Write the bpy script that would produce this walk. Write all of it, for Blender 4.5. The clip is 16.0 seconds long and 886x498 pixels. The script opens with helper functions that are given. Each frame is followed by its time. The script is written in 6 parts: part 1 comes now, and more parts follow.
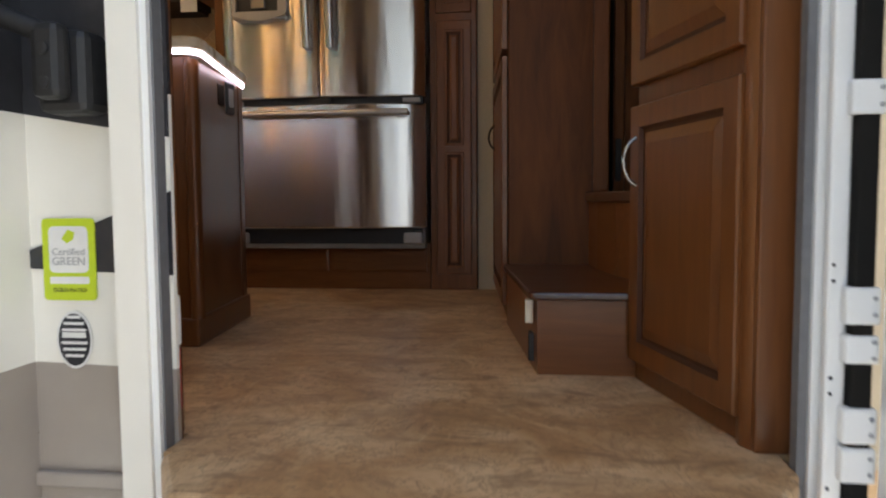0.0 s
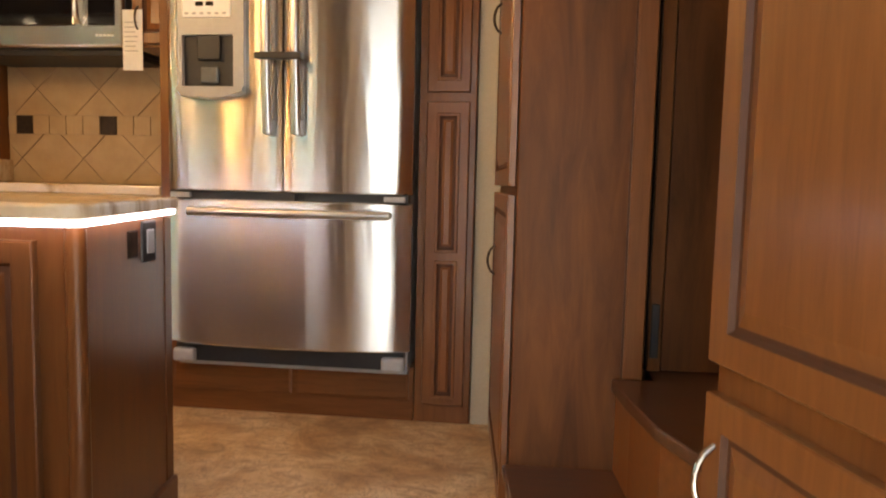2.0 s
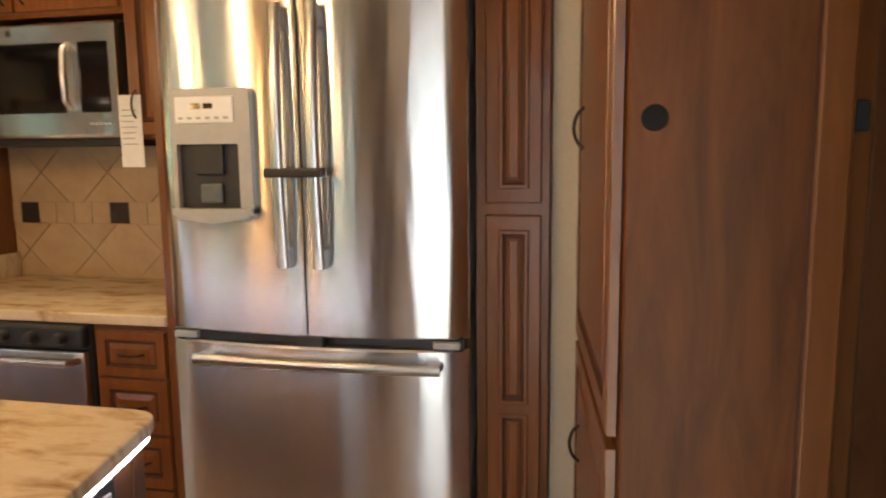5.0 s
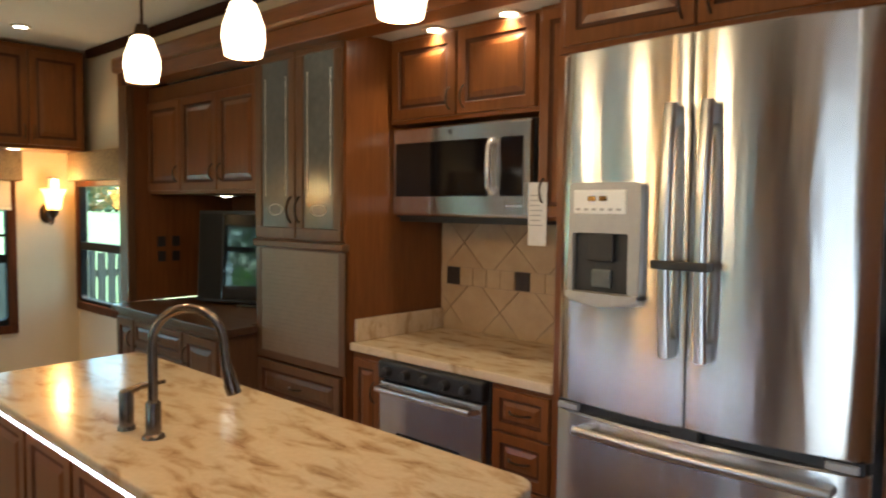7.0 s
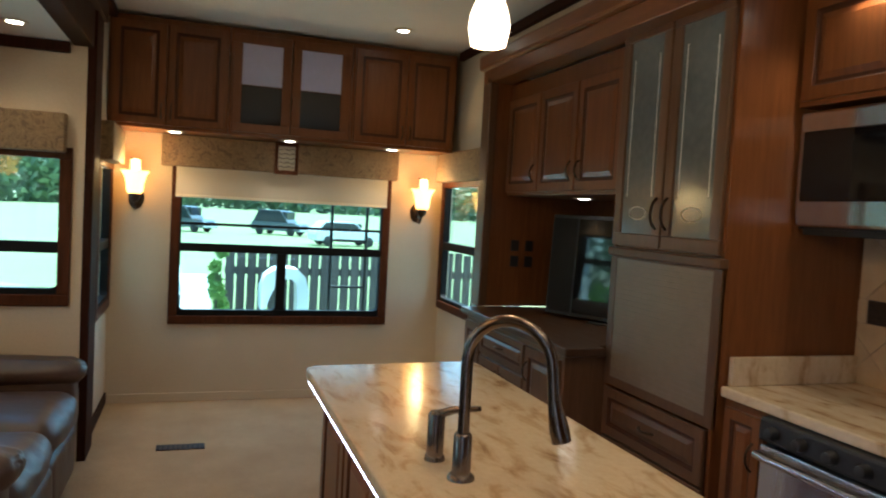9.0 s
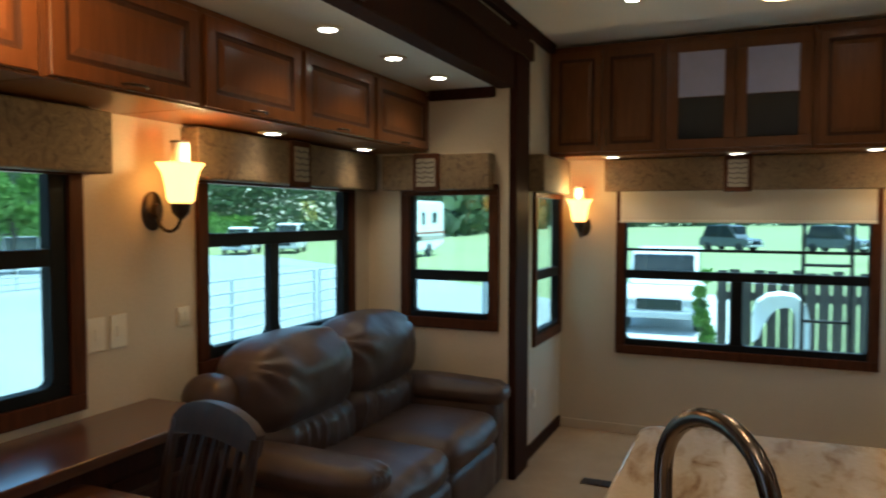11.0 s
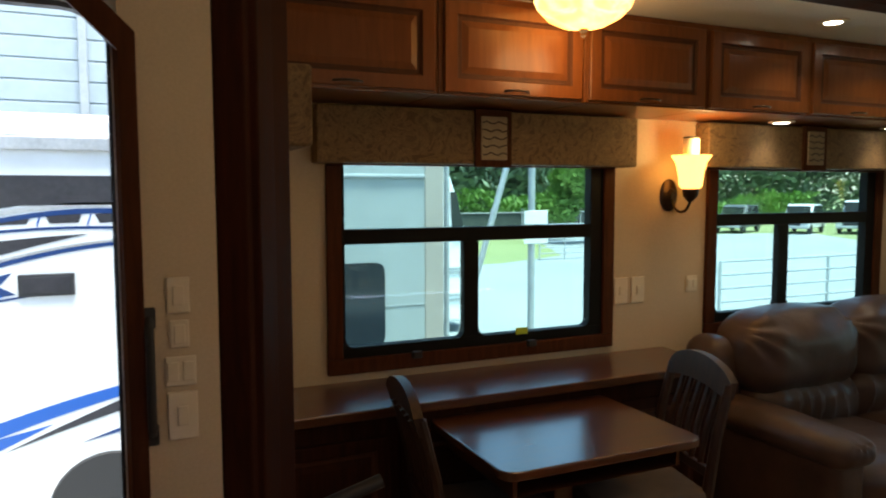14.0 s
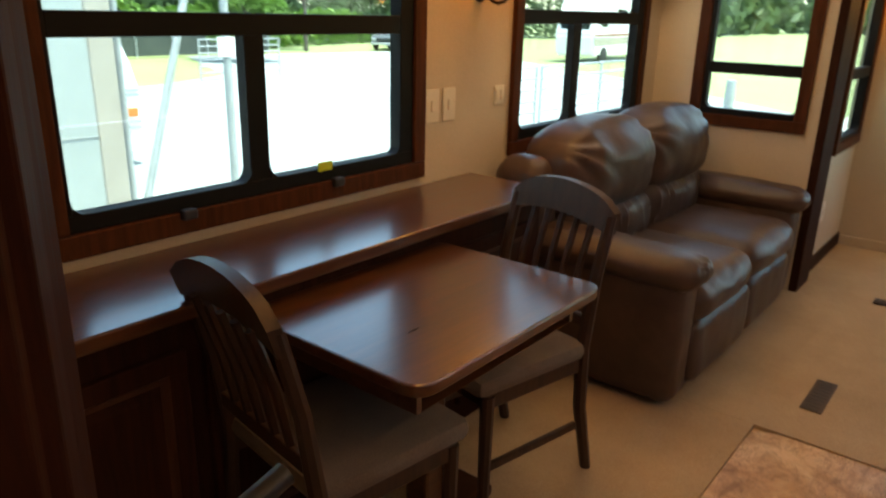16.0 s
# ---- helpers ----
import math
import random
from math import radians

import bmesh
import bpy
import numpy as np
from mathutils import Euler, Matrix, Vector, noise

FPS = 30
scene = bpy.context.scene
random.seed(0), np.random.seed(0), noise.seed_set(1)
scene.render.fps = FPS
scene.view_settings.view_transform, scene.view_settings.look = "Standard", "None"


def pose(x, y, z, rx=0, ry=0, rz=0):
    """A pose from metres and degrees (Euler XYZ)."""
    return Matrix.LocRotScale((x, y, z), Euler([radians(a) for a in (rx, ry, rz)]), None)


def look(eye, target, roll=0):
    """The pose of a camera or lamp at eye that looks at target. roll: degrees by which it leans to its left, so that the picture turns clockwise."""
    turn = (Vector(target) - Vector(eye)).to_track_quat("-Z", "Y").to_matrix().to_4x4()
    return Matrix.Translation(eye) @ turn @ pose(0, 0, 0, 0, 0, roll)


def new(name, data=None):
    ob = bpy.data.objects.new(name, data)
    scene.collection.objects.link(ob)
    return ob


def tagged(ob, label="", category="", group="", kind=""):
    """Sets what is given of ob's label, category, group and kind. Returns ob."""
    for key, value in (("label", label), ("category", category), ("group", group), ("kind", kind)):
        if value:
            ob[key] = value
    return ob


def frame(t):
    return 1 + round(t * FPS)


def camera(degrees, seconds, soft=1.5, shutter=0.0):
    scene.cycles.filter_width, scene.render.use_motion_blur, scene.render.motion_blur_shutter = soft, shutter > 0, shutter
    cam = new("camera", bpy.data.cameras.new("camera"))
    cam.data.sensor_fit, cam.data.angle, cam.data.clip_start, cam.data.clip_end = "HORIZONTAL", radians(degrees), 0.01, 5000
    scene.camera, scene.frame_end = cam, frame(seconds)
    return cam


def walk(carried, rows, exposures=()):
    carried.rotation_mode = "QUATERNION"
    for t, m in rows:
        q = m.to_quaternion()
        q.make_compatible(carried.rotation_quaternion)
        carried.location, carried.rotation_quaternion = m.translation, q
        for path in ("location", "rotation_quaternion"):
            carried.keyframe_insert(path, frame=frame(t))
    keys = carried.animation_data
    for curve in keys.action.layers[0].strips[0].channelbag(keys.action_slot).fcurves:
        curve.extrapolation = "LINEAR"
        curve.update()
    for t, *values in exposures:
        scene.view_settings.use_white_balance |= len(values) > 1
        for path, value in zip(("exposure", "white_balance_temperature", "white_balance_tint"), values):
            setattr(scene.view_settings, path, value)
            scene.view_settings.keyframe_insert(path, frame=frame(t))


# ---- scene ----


cam = camera(63.3, 16.0, soft=2.0, shutter=0.3)
PATH = [
    (0, (0.625, 0.325, 0.434), (0.376, 2.301, 0.294), -0.4),
    (0.5, (0.579, 0.610, 0.517), (0.322, 2.590, 0.423), 3.0),
    (1, (0.596, 0.719, 0.738), (0.359, 2.700, 0.595), 0.4),
    (1.5, (0.570, 0.847, 0.823), (0.393, 2.829, 0.624), 2.0),
    (2, (0.573, 0.947, 0.948), (0.338, 2.925, 0.766), 1.3),
    (2.5, (0.554, 1.069, 1.042), (0.410, 3.061, 0.930), -0.2),
    (3, (0.541, 1.131, 1.126), (0.466, 3.115, 0.885), 1.7),
    (3.2, (0.544, 1.171, 1.135), (0.455, 3.156, 0.911), 1.2),
    (5.3, (0.488, 1.607, 1.514), (-0.082, 3.500, 1.215), -0.9),
    (5.5, (0.507, 1.595, 1.540), (-0.212, 3.437, 1.239), -0.5),
    (6, (0.564, 1.542, 1.545), (-0.390, 3.292, 1.374), -0.8),
    (6.2, (0.572, 1.526, 1.524), (-0.438, 3.246, 1.385), -0.4),
    (6.5, (0.589, 1.487, 1.562), (-0.532, 3.140, 1.455), -0.5),
    (7, (0.557, 1.528, 1.554), (-0.801, 2.991, 1.436), 0.6),
    (7.5, (0.517, 1.550, 1.544), (-1.027, 2.812, 1.390), 1.6),
    (8, (0.419, 1.613, 1.529), (-1.280, 2.648, 1.319), 1.0),
    (8.2, (0.337, 1.649, 1.518), (-1.404, 2.617, 1.341), 1.5),
    (10.3, (-0.198, 2.311, 1.479), (-2.191, 2.220, 1.337), 1.5),
    (10.5, (-0.244, 2.372, 1.517), (-2.224, 2.133, 1.374), 0.8),
    (10.8, (-0.273, 2.453, 1.524), (-2.188, 1.886, 1.420), 0.7),
    (11, (-0.297, 2.557, 1.538), (-2.131, 1.764, 1.446), 0.1),
    (11.5, (-0.286, 2.742, 1.551), (-1.938, 1.616, 1.477), -0.4),
    (12, (-0.178, 2.871, 1.528), (-1.597, 1.462, 1.488), -0.7),
    (12.5, (-0.035, 2.996, 1.551), (-1.226, 1.389, 1.518), -0.2),
    (13, (-0.000, 3.091, 1.545), (-0.944, 1.329, 1.492), -0.6),
    (13.5, (-0.020, 3.163, 1.565), (-0.753, 1.307, 1.424), 0.4),
    (14, (-0.025, 3.113, 1.572), (-0.841, 1.294, 1.414), -0.1),
    (14.5, (-0.023, 2.974, 1.561), (-1.118, 1.304, 1.457), -0.3),
    (15, (-0.053, 2.754, 1.520), (-1.375, 1.262, 1.352), 2.0),
    (15.5, (-0.087, 2.412, 1.483), (-1.441, 1.002, 1.058), 3.3),
    (16, (-0.091, 2.107, 1.441), (-1.574, 0.921, 0.813), 1.4),
]
EXPOSURES = [(0, 1.8, 7600, 10), (0.4, 2.15, 8000, 10), (1.0, 3.0, 9600, 13), (1.6, 3.4, 9200, 13), (3.2, 3.4, 8600, 11), (5.5, 3.12, 7300, 8), (8.0, 2.72, 5850, 2), (10.3, 2.05, 5500, 2), (11.5, 1.82, 5900, 3), (12.5, 1.76, 6400, 4), (13.5, 1.72, 6400, 4), (14.5, 1.9, 7000, 8), (15.0, 1.95, 7600, 12), (16, 2.5, 7700, 16)]
walk(cam, [(t, look(eye, target, roll)) for t, eye, target, roll in PATH], EXPOSURES)

# ---- light ----
world = bpy.data.worlds.new("world")
scene.world = world
world.use_nodes = True
wn = world.node_tree.nodes
sky = wn.new("ShaderNodeTexSky")
sky.sky_type, sky.sun_disc = "NISHITA", False
sky.sun_elevation, sky.sun_rotation = radians(76), radians(348)
world.node_tree.links.new(sky.outputs[0], wn["Background"].inputs[0])
wn["Background"].inputs[1].default_value = 0.15
sun = new("sun", bpy.data.lights.new("sun", "SUN"))
sun.data.energy, sun.data.angle, sun.data.color = 3.0, radians(14), (1, 0.97, 0.93)
sun.matrix_world = look((0, 0, 30), (1.5, -7.2, 0))


LAMPS = 0.22


def lamp(name, x, y, z, watts, colour=(1, 0.62, 0.3), radius=0.04, spot=0):
    ob = new(name, bpy.data.lights.new(name, "SPOT" if spot else "POINT"))
    ob.data.energy, ob.data.color, ob.data.shadow_soft_size = watts * LAMPS, colour, radius
    if spot:
        ob.data.spot_size, ob.data.spot_blend = radians(spot), 0.6
    ob.location = (x, y, z)
    return ob


# ---- materials ----
def mat(name, colour, rough=0.5, metal=0.0, spec=0.5):
    m = bpy.data.materials.new(name)
    m.use_nodes = True
    b = m.node_tree.nodes["Principled BSDF"]
    b.inputs["Base Color"].default_value = (*colour, 1)
    b.inputs["Roughness"].default_value, b.inputs["Metallic"].default_value = rough, metal
    b.inputs["Specular IOR Level"].default_value = spec
    return m


def node(m, kind, **values):
    n = m.node_tree.nodes.new(kind)
    for key, value in values.items():
        n.inputs[key.replace("_", " ")].default_value = value
    return n


def link(m, a, b):
    m.node_tree.links.new(a, b)


def bsdf(m):
    return m.node_tree.nodes["Principled BSDF"]


def coords(m, scale=(1, 1, 1), turn=(0, 0, 0), shift=0.0):
    g = m.node_tree.nodes.new("ShaderNodeNewGeometry")
    mp = m.node_tree.nodes.new("ShaderNodeMapping")
    mp.inputs["Scale"].default_value, mp.inputs["Rotation"].default_value = scale, [radians(a) for a in turn]
    mp.inputs["Location"].default_value = (shift, shift * 0.7, shift * 0.43)
    link(m, g.outputs["Position"], mp.inputs[0])
    return mp.outputs[0]


def ramp(m, fac, stops):
    r = m.node_tree.nodes.new("ShaderNodeValToRGB")
    e = r.color_ramp.elements
    while len(e) < len(stops):
        e.new(0.5)
    for k, (pos, c) in enumerate(stops):
        e[k].position, e[k].color = pos, (*c, 1)
    link(m, fac, r.inputs[0])
    return r.outputs[0]


def noise_tex(m, vec, scale, detail=4, rough=0.6, distort=0.0):
    n = node(m, "ShaderNodeTexNoise", Scale=scale, Detail=detail, Roughness=rough, Distortion=distort)
    link(m, vec, n.inputs["Vector"])
    return n.outputs["Fac"]


def mix(m, fac, a, b, mode="MIX"):
    n = m.node_tree.nodes.new("ShaderNodeMix")
    n.data_type, n.blend_type = "RGBA", mode
    for slot, v in ((0, fac), (6, a), (7, b)):
        if isinstance(v, (int, float)):
            n.inputs[slot].default_value = v
        elif isinstance(v, tuple):
            n.inputs[slot].default_value = (*v, 1)
        else:
            link(m, v, n.inputs[slot])
    return n.outputs[2]


def bump(m, height, strength=0.2, distance=0.002):
    n = node(m, "ShaderNodeBump", Strength=strength, Distance=distance)
    link(m, height, n.inputs["Height"])
    link(m, n.outputs[0], bsdf(m).inputs["Normal"])


def wood(name, dark, light, rough=0.3, grain=(14, 14, 1.2), vary=0.25):
    m = mat(name, light, rough, 0.0, 0.32)
    v = coords(m, grain)
    g = noise_tex(m, v, 3.0, 6, 0.65, 0.6)
    c = ramp(m, g, [(0.3, dark), (0.7, light)])
    big = noise_tex(m, coords(m, (1.5, 1.5, 0.6)), 1.6, 2)
    c = mix(m, vary, c, ramp(m, big, [(0.35, dark), (0.65, light)]), "MULTIPLY")
    info = m.node_tree.nodes.new("ShaderNodeObjectInfo")
    hs = node(m, "ShaderNodeHueSaturation")
    mr = node(m, "ShaderNodeMapRange", To_Min=0.88, To_Max=1.1)
    link(m, info.outputs["Random"], mr.inputs[0])
    link(m, mr.outputs[0], hs.inputs["Value"])
    link(m, c, hs.inputs["Color"])
    link(m, hs.outputs[0], bsdf(m).inputs["Base Color"])
    link(m, ramp(m, g, [(0, (rough * 0.75,) * 3), (1, (rough * 1.35,) * 3)]), bsdf(m).inputs["Roughness"])
    bump(m, noise_tex(m, coords(m, (60, 60, 4)), 3.0, 3), 0.08, 0.001)
    return m


WOOD = wood("cherry_wood", (0.165, 0.055, 0.016), (0.25, 0.092, 0.027))
WOODX = wood("cherry_wood_level_grain", (0.165, 0.055, 0.016), (0.25, 0.092, 0.027), grain=(1.2, 14, 14))
ISLANDWOOD = wood("dark_cherry_wood", (0.12, 0.04, 0.012), (0.19, 0.07, 0.021))
GLAZE = wood("dark_glazed_groove", (0.065, 0.021, 0.008), (0.11, 0.037, 0.013), 0.6)
MOTTLED = wood("mottled_cherry_laminate", (0.115, 0.04, 0.0125), (0.265, 0.098, 0.03), 0.46, (5, 5, 0.8), 0.5)
bsdf(MOTTLED).inputs["Specular IOR Level"].default_value = 0.18
for m_ in (WOOD, WOODX):
    bsdf(m_).inputs["Coat Weight"].default_value, bsdf(m_).inputs["Coat Roughness"].default_value = 0.18, 0.16
DARKWOOD = wood("dark_trim_wood", (0.055, 0.018, 0.008), (0.115, 0.038, 0.016), 0.45)
BEAMWOOD = wood("dark_beam_wood", (0.026, 0.0085, 0.005), (0.06, 0.02, 0.011), 0.6)
bsdf(BEAMWOOD).inputs["Specular IOR Level"].default_value = 0.08
POSTWOOD = wood("dark_post_wood", (0.024, 0.007, 0.004), (0.056, 0.016, 0.008), 0.75)
bsdf(POSTWOOD).inputs["Specular IOR Level"].default_value = 0.06
TABLEWOOD = wood("table_wood", (0.06, 0.021, 0.009), (0.13, 0.046, 0.018), 0.3, (1.4, 14, 14))
for b_ in (bsdf(TABLEWOOD),):
    b_.inputs["Coat Weight"].default_value, b_.inputs["Coat Roughness"].default_value = 1.0, 0.2
bsdf(DARKWOOD).inputs["Specular IOR Level"].default_value = 0.08
CHAIRWOOD = wood("chair_wood", (0.03, 0.016, 0.011), (0.075, 0.037, 0.022), 0.42)
GREYWOOD = wood("hutch_wood", (0.12, 0.06, 0.03), (0.175, 0.092, 0.047), 0.35)
MEDIATOP = wood("media_top_wood", (0.07, 0.035, 0.02), (0.115, 0.06, 0.034), 0.3, (1.4, 14, 14))


def wallpaper():
    m = mat("beige_wall", (0.55, 0.44, 0.31), 0.75)
    n = noise_tex(m, coords(m, (1, 1, 1)), 140, 2)
    big = noise_tex(m, coords(m), 1.1, 3)
    c = ramp(m, big, [(0.3, (0.52, 0.42, 0.29)), (0.7, (0.60, 0.49, 0.35))])
    c = mix(m, 0.12, c, ramp(m, n, [(0.35, (0.4, 0.32, 0.22)), (0.65, (0.7, 0.58, 0.42))]))
    link(m, c, bsdf(m).inputs["Base Color"])
    bump(m, n, 0.15, 0.001)
    return m


def vinyl():
    m = mat("marbled_vinyl", (0.5, 0.3, 0.15), 0.42, 0.0, 0.4)
    a = noise_tex(m, coords(m, (1, 1, 1), (0, 0, 30), 1.37), 3.4, 9, 0.66, 1.1)
    b = noise_tex(m, coords(m, (1.0, 2.2, 1), (0, 0, -50), 2.91), 4.6, 7, 0.62, 1.6)
    e = noise_tex(m, coords(m, (2.6, 1.0, 1), (0, 0, 15), 4.23), 5.0, 6, 0.6, 2.4)
    c = ramp(m, a, [(0.30, (0.30, 0.15, 0.065)), (0.42, (0.47, 0.27, 0.125)), (0.54, (0.61, 0.40, 0.22)), (0.66, (0.73, 0.53, 0.32))])
    c = mix(m, ramp(m, b, [(0.34, (0.75,) * 3), (0.42, (0.3,) * 3), (0.48, (0, 0, 0))]), c, (0.20, 0.105, 0.052))
    c = mix(m, ramp(m, b, [(0.485, (0, 0, 0)), (0.5, (0.8,) * 3), (0.515, (0, 0, 0))]), c, (0.16, 0.08, 0.04))
    c = mix(m, ramp(m, e, [(0.475, (0, 0, 0)), (0.495, (0.6,) * 3), (0.515, (0, 0, 0))]), c, (0.22, 0.12, 0.06))
    c = mix(m, ramp(m, e, [(0.62, (0, 0, 0)), (0.72, (0.6,) * 3)]), c, (0.66, 0.47, 0.27))
    c = mix(m, 0.12, c, ramp(m, noise_tex(m, coords(m, shift=0.77), 38, 5, 0.7), [(0.3, (0.30, 0.16, 0.07)), (0.7, (0.66, 0.44, 0.24))]))
    link(m, c, bsdf(m).inputs["Base Color"])
    bump(m, noise_tex(m, coords(m), 60, 3), 0.06, 0.001)
    return m


def carpet():
    m = mat("beige_carpet", (0.42, 0.34, 0.23), 0.95, spec=0.1)
    a = noise_tex(m, coords(m), 260, 2)
    b = noise_tex(m, coords(m), 3.0, 4)
    c = ramp(m, b, [(0.3, (0.37, 0.24, 0.132)), (0.7, (0.49, 0.34, 0.2))])
    c = mix(m, 0.35, c, ramp(m, a, [(0.3, (0.22, 0.17, 0.11)), (0.7, (0.55, 0.46, 0.32))]))
    link(m, c, bsdf(m).inputs["Base Color"])
    bump(m, a, 0.5, 0.004)
    return m


def stone():
    m = mat("beige_solid_surface", (0.62, 0.5, 0.36), 0.16)
    v = coords(m, (1.0, 2.8, 1), (0, 0, 24))
    a = noise_tex(m, v, 5.5, 6, 0.6, 0.5)
    b = noise_tex(m, coords(m), 60, 3)
    c = ramp(m, a, [(0.30, (0.24, 0.12, 0.05)), (0.40, (0.48, 0.33, 0.19)), (0.5, (0.64, 0.50, 0.34)), (0.75, (0.70, 0.57, 0.41))])
    c = mix(m, 0.15, c, ramp(m, b, [(0.3, (0.4, 0.3, 0.2)), (0.7, (0.8, 0.68, 0.5))]))
    link(m, c, bsdf(m).inputs["Base Color"])
    return m


def steel():
    m = mat("brushed_steel", (0.66, 0.655, 0.65), 0.2, 1.0)
    w = noise_tex(m, coords(m, (7.0, 7.0, 0.8)), 1.3, 2, 0.5, 0.35)
    link(m, ramp(m, noise_tex(m, coords(m, (30, 30, 0.5)), 1.5, 2), [(0.2, (0.2,) * 3), (0.8, (0.26,) * 3)]), bsdf(m).inputs["Roughness"])
    bsdf(m).inputs["Anisotropic"].default_value, bsdf(m).inputs["Anisotropic Rotation"].default_value = 0.96, 0.25
    tg = m.node_tree.nodes.new("ShaderNodeTangent")
    tg.direction_type, tg.axis = "RADIAL", "Z"
    link(m, tg.outputs[0], bsdf(m).inputs["Tangent"])
    b1 = node(m, "ShaderNodeBump", Strength=0.3, Distance=0.008)
    link(m, w, b1.inputs["Height"])
    b2 = node(m, "ShaderNodeBump", Strength=0.06, Distance=0.0015)
    link(m, noise_tex(m, coords(m, (14, 14, 0.25), shift=3.1), 1.3, 1), b2.inputs["Height"])
    link(m, b1.outputs[0], b2.inputs["Normal"])
    link(m, b2.outputs[0], bsdf(m).inputs["Normal"])
    return m


def leather():
    m = mat("brown_leather", (0.05, 0.026, 0.018), 0.42, 0, 0.45)
    v = node(m, "ShaderNodeTexVoronoi", Scale=170.0)
    link(m, coords(m), v.inputs["Vector"])
    big = noise_tex(m, coords(m), 5, 4)
    link(m, ramp(m, big, [(0.3, (0.042, 0.024, 0.018)), (0.7, (0.082, 0.049, 0.036))]), bsdf(m).inputs["Base Color"])
    fold = noise_tex(m, coords(m, (1, 1, 1)), 9, 3, 0.5, 0.8)
    b1 = node(m, "ShaderNodeBump", Strength=0.2, Distance=0.014)
    link(m, fold, b1.inputs["Height"])
    b2 = node(m, "ShaderNodeBump", Strength=0.12, Distance=0.002)
    link(m, v.outputs[0], b2.inputs["Height"])
    link(m, b1.outputs[0], b2.inputs["Normal"])
    link(m, b2.outputs[0], bsdf(m).inputs["Normal"])
    return m


def damask():
    m = mat("damask_fabric", (0.2, 0.13, 0.06), 0.8)
    n = noise_tex(m, coords(m), 9, 2, 0.45, 4.2)
    c = ramp(m, n, [(0.38, (0.11, 0.065, 0.03)), (0.45, (0.27, 0.17, 0.075)), (0.50, (0.13, 0.078, 0.036)), (0.55, (0.29, 0.185, 0.082)), (0.62, (0.14, 0.085, 0.04))])
    c = mix(m, 0.3, c, ramp(m, noise_tex(m, coords(m), 300, 2), [(0.3, (0.09, 0.055, 0.03)), (0.7, (0.3, 0.2, 0.1))]))
    link(m, c, bsdf(m).inputs["Base Color"])
    bump(m, n, 0.3, 0.003)
    return m


def speckled(name, low, high, scale, rough, big=2.0, relief=0.0, metal=0.0):
    m = mat(name, high, rough, metal)
    c = mix(m, 0.5, ramp(m, noise_tex(m, coords(m), scale, 4), [(0.3, low), (0.7, high)]), ramp(m, noise_tex(m, coords(m), big, 3), [(0.3, low), (0.7, high)]))
    link(m, c, bsdf(m).inputs["Base Color"])
    if relief:
        bump(m, noise_tex(m, coords(m), scale, 4), relief, 0.003)
    return m


def glow(name, colour, strength):
    m = mat(name, colour, 0.5)
    b = bsdf(m)
    b.inputs["Emission Color"].default_value, b.inputs["Emission Strength"].default_value = (*colour, 1), strength
    return m


def glass(name, tint=(1, 1, 1), rough=0.0):
    m = bpy.data.materials.new(name)
    m.use_nodes = True
    t = m.node_tree
    t.nodes.clear()
    out, tr, gl, mx = (t.nodes.new(k) for k in ("ShaderNodeOutputMaterial", "ShaderNodeBsdfTransparent", "ShaderNodeBsdfGlossy", "ShaderNodeMixShader"))
    tr.inputs[0].default_value = (*tint, 1)
    gl.inputs["Roughness"].default_value = rough
    lw, pw, mr = (t.nodes.new(k) for k in ("ShaderNodeLayerWeight", "ShaderNodeMath", "ShaderNodeMapRange"))
    pw.operation, pw.inputs[1].default_value = "POWER", 4.0
    mr.inputs["To Min"].default_value, mr.inputs["To Max"].default_value = 0.025, 0.5
    t.links.new(lw.outputs["Facing"], pw.inputs[0])
    t.links.new(pw.outputs[0], mr.inputs[0])
    t.links.new(mr.outputs[0], mx.inputs[0])
    t.links.new(tr.outputs[0], mx.inputs[1])
    t.links.new(gl.outputs[0], mx.inputs[2])
    t.links.new(mx.outputs[0], out.inputs[0])
    return m


WALL, VINYL, CARPET, STONE, STEEL, LEATHER, DAMASK = wallpaper(), vinyl(), carpet(), stone(), steel(), leather(), damask()
CEILING = speckled("white_ceiling", (0.68, 0.64, 0.57), (0.78, 0.74, 0.67), 90, 0.8, 1.5, 0.1)
BLACK = speckled("black_plastic", (0.010, 0.010, 0.011), (0.022, 0.022, 0.023), 60, 0.5)
DULLBLACK = mat("dull_black_rubber", (0.012, 0.011, 0.010), 0.85, 0, 0.2)
LAMINATE = speckled("grey_brown_laminate", (0.175, 0.13, 0.088), (0.225, 0.172, 0.12), 25, 0.42)
BLACKGLASS = mat("black_glass", (0.008, 0.008, 0.01), 0.06)
WINFRAME = mat("black_window_frame", (0.006, 0.006, 0.006), 0.6, 0, 0.15)
BRONZE = speckled("oiled_bronze", (0.03, 0.018, 0.012), (0.075, 0.05, 0.035), 40, 0.35, 5, 0, 0.8)
SATIN = speckled("satin_steel", (0.5, 0.5, 0.5), (0.58, 0.58, 0.58), 40, 0.3, 3.0, 0.0, 1.0)
NICKEL = mat("brushed_nickel", (0.32, 0.29, 0.27), 0.22, 1.0)
FAUCETBRONZE = speckled("brushed_bronze", (0.17, 0.14, 0.12), (0.23, 0.19, 0.165), 40, 0.24, 5, 0, 1.0)
GREYPLASTIC = speckled("grey_plastic", (0.30, 0.30, 0.30), (0.40, 0.40, 0.40), 50, 0.4)
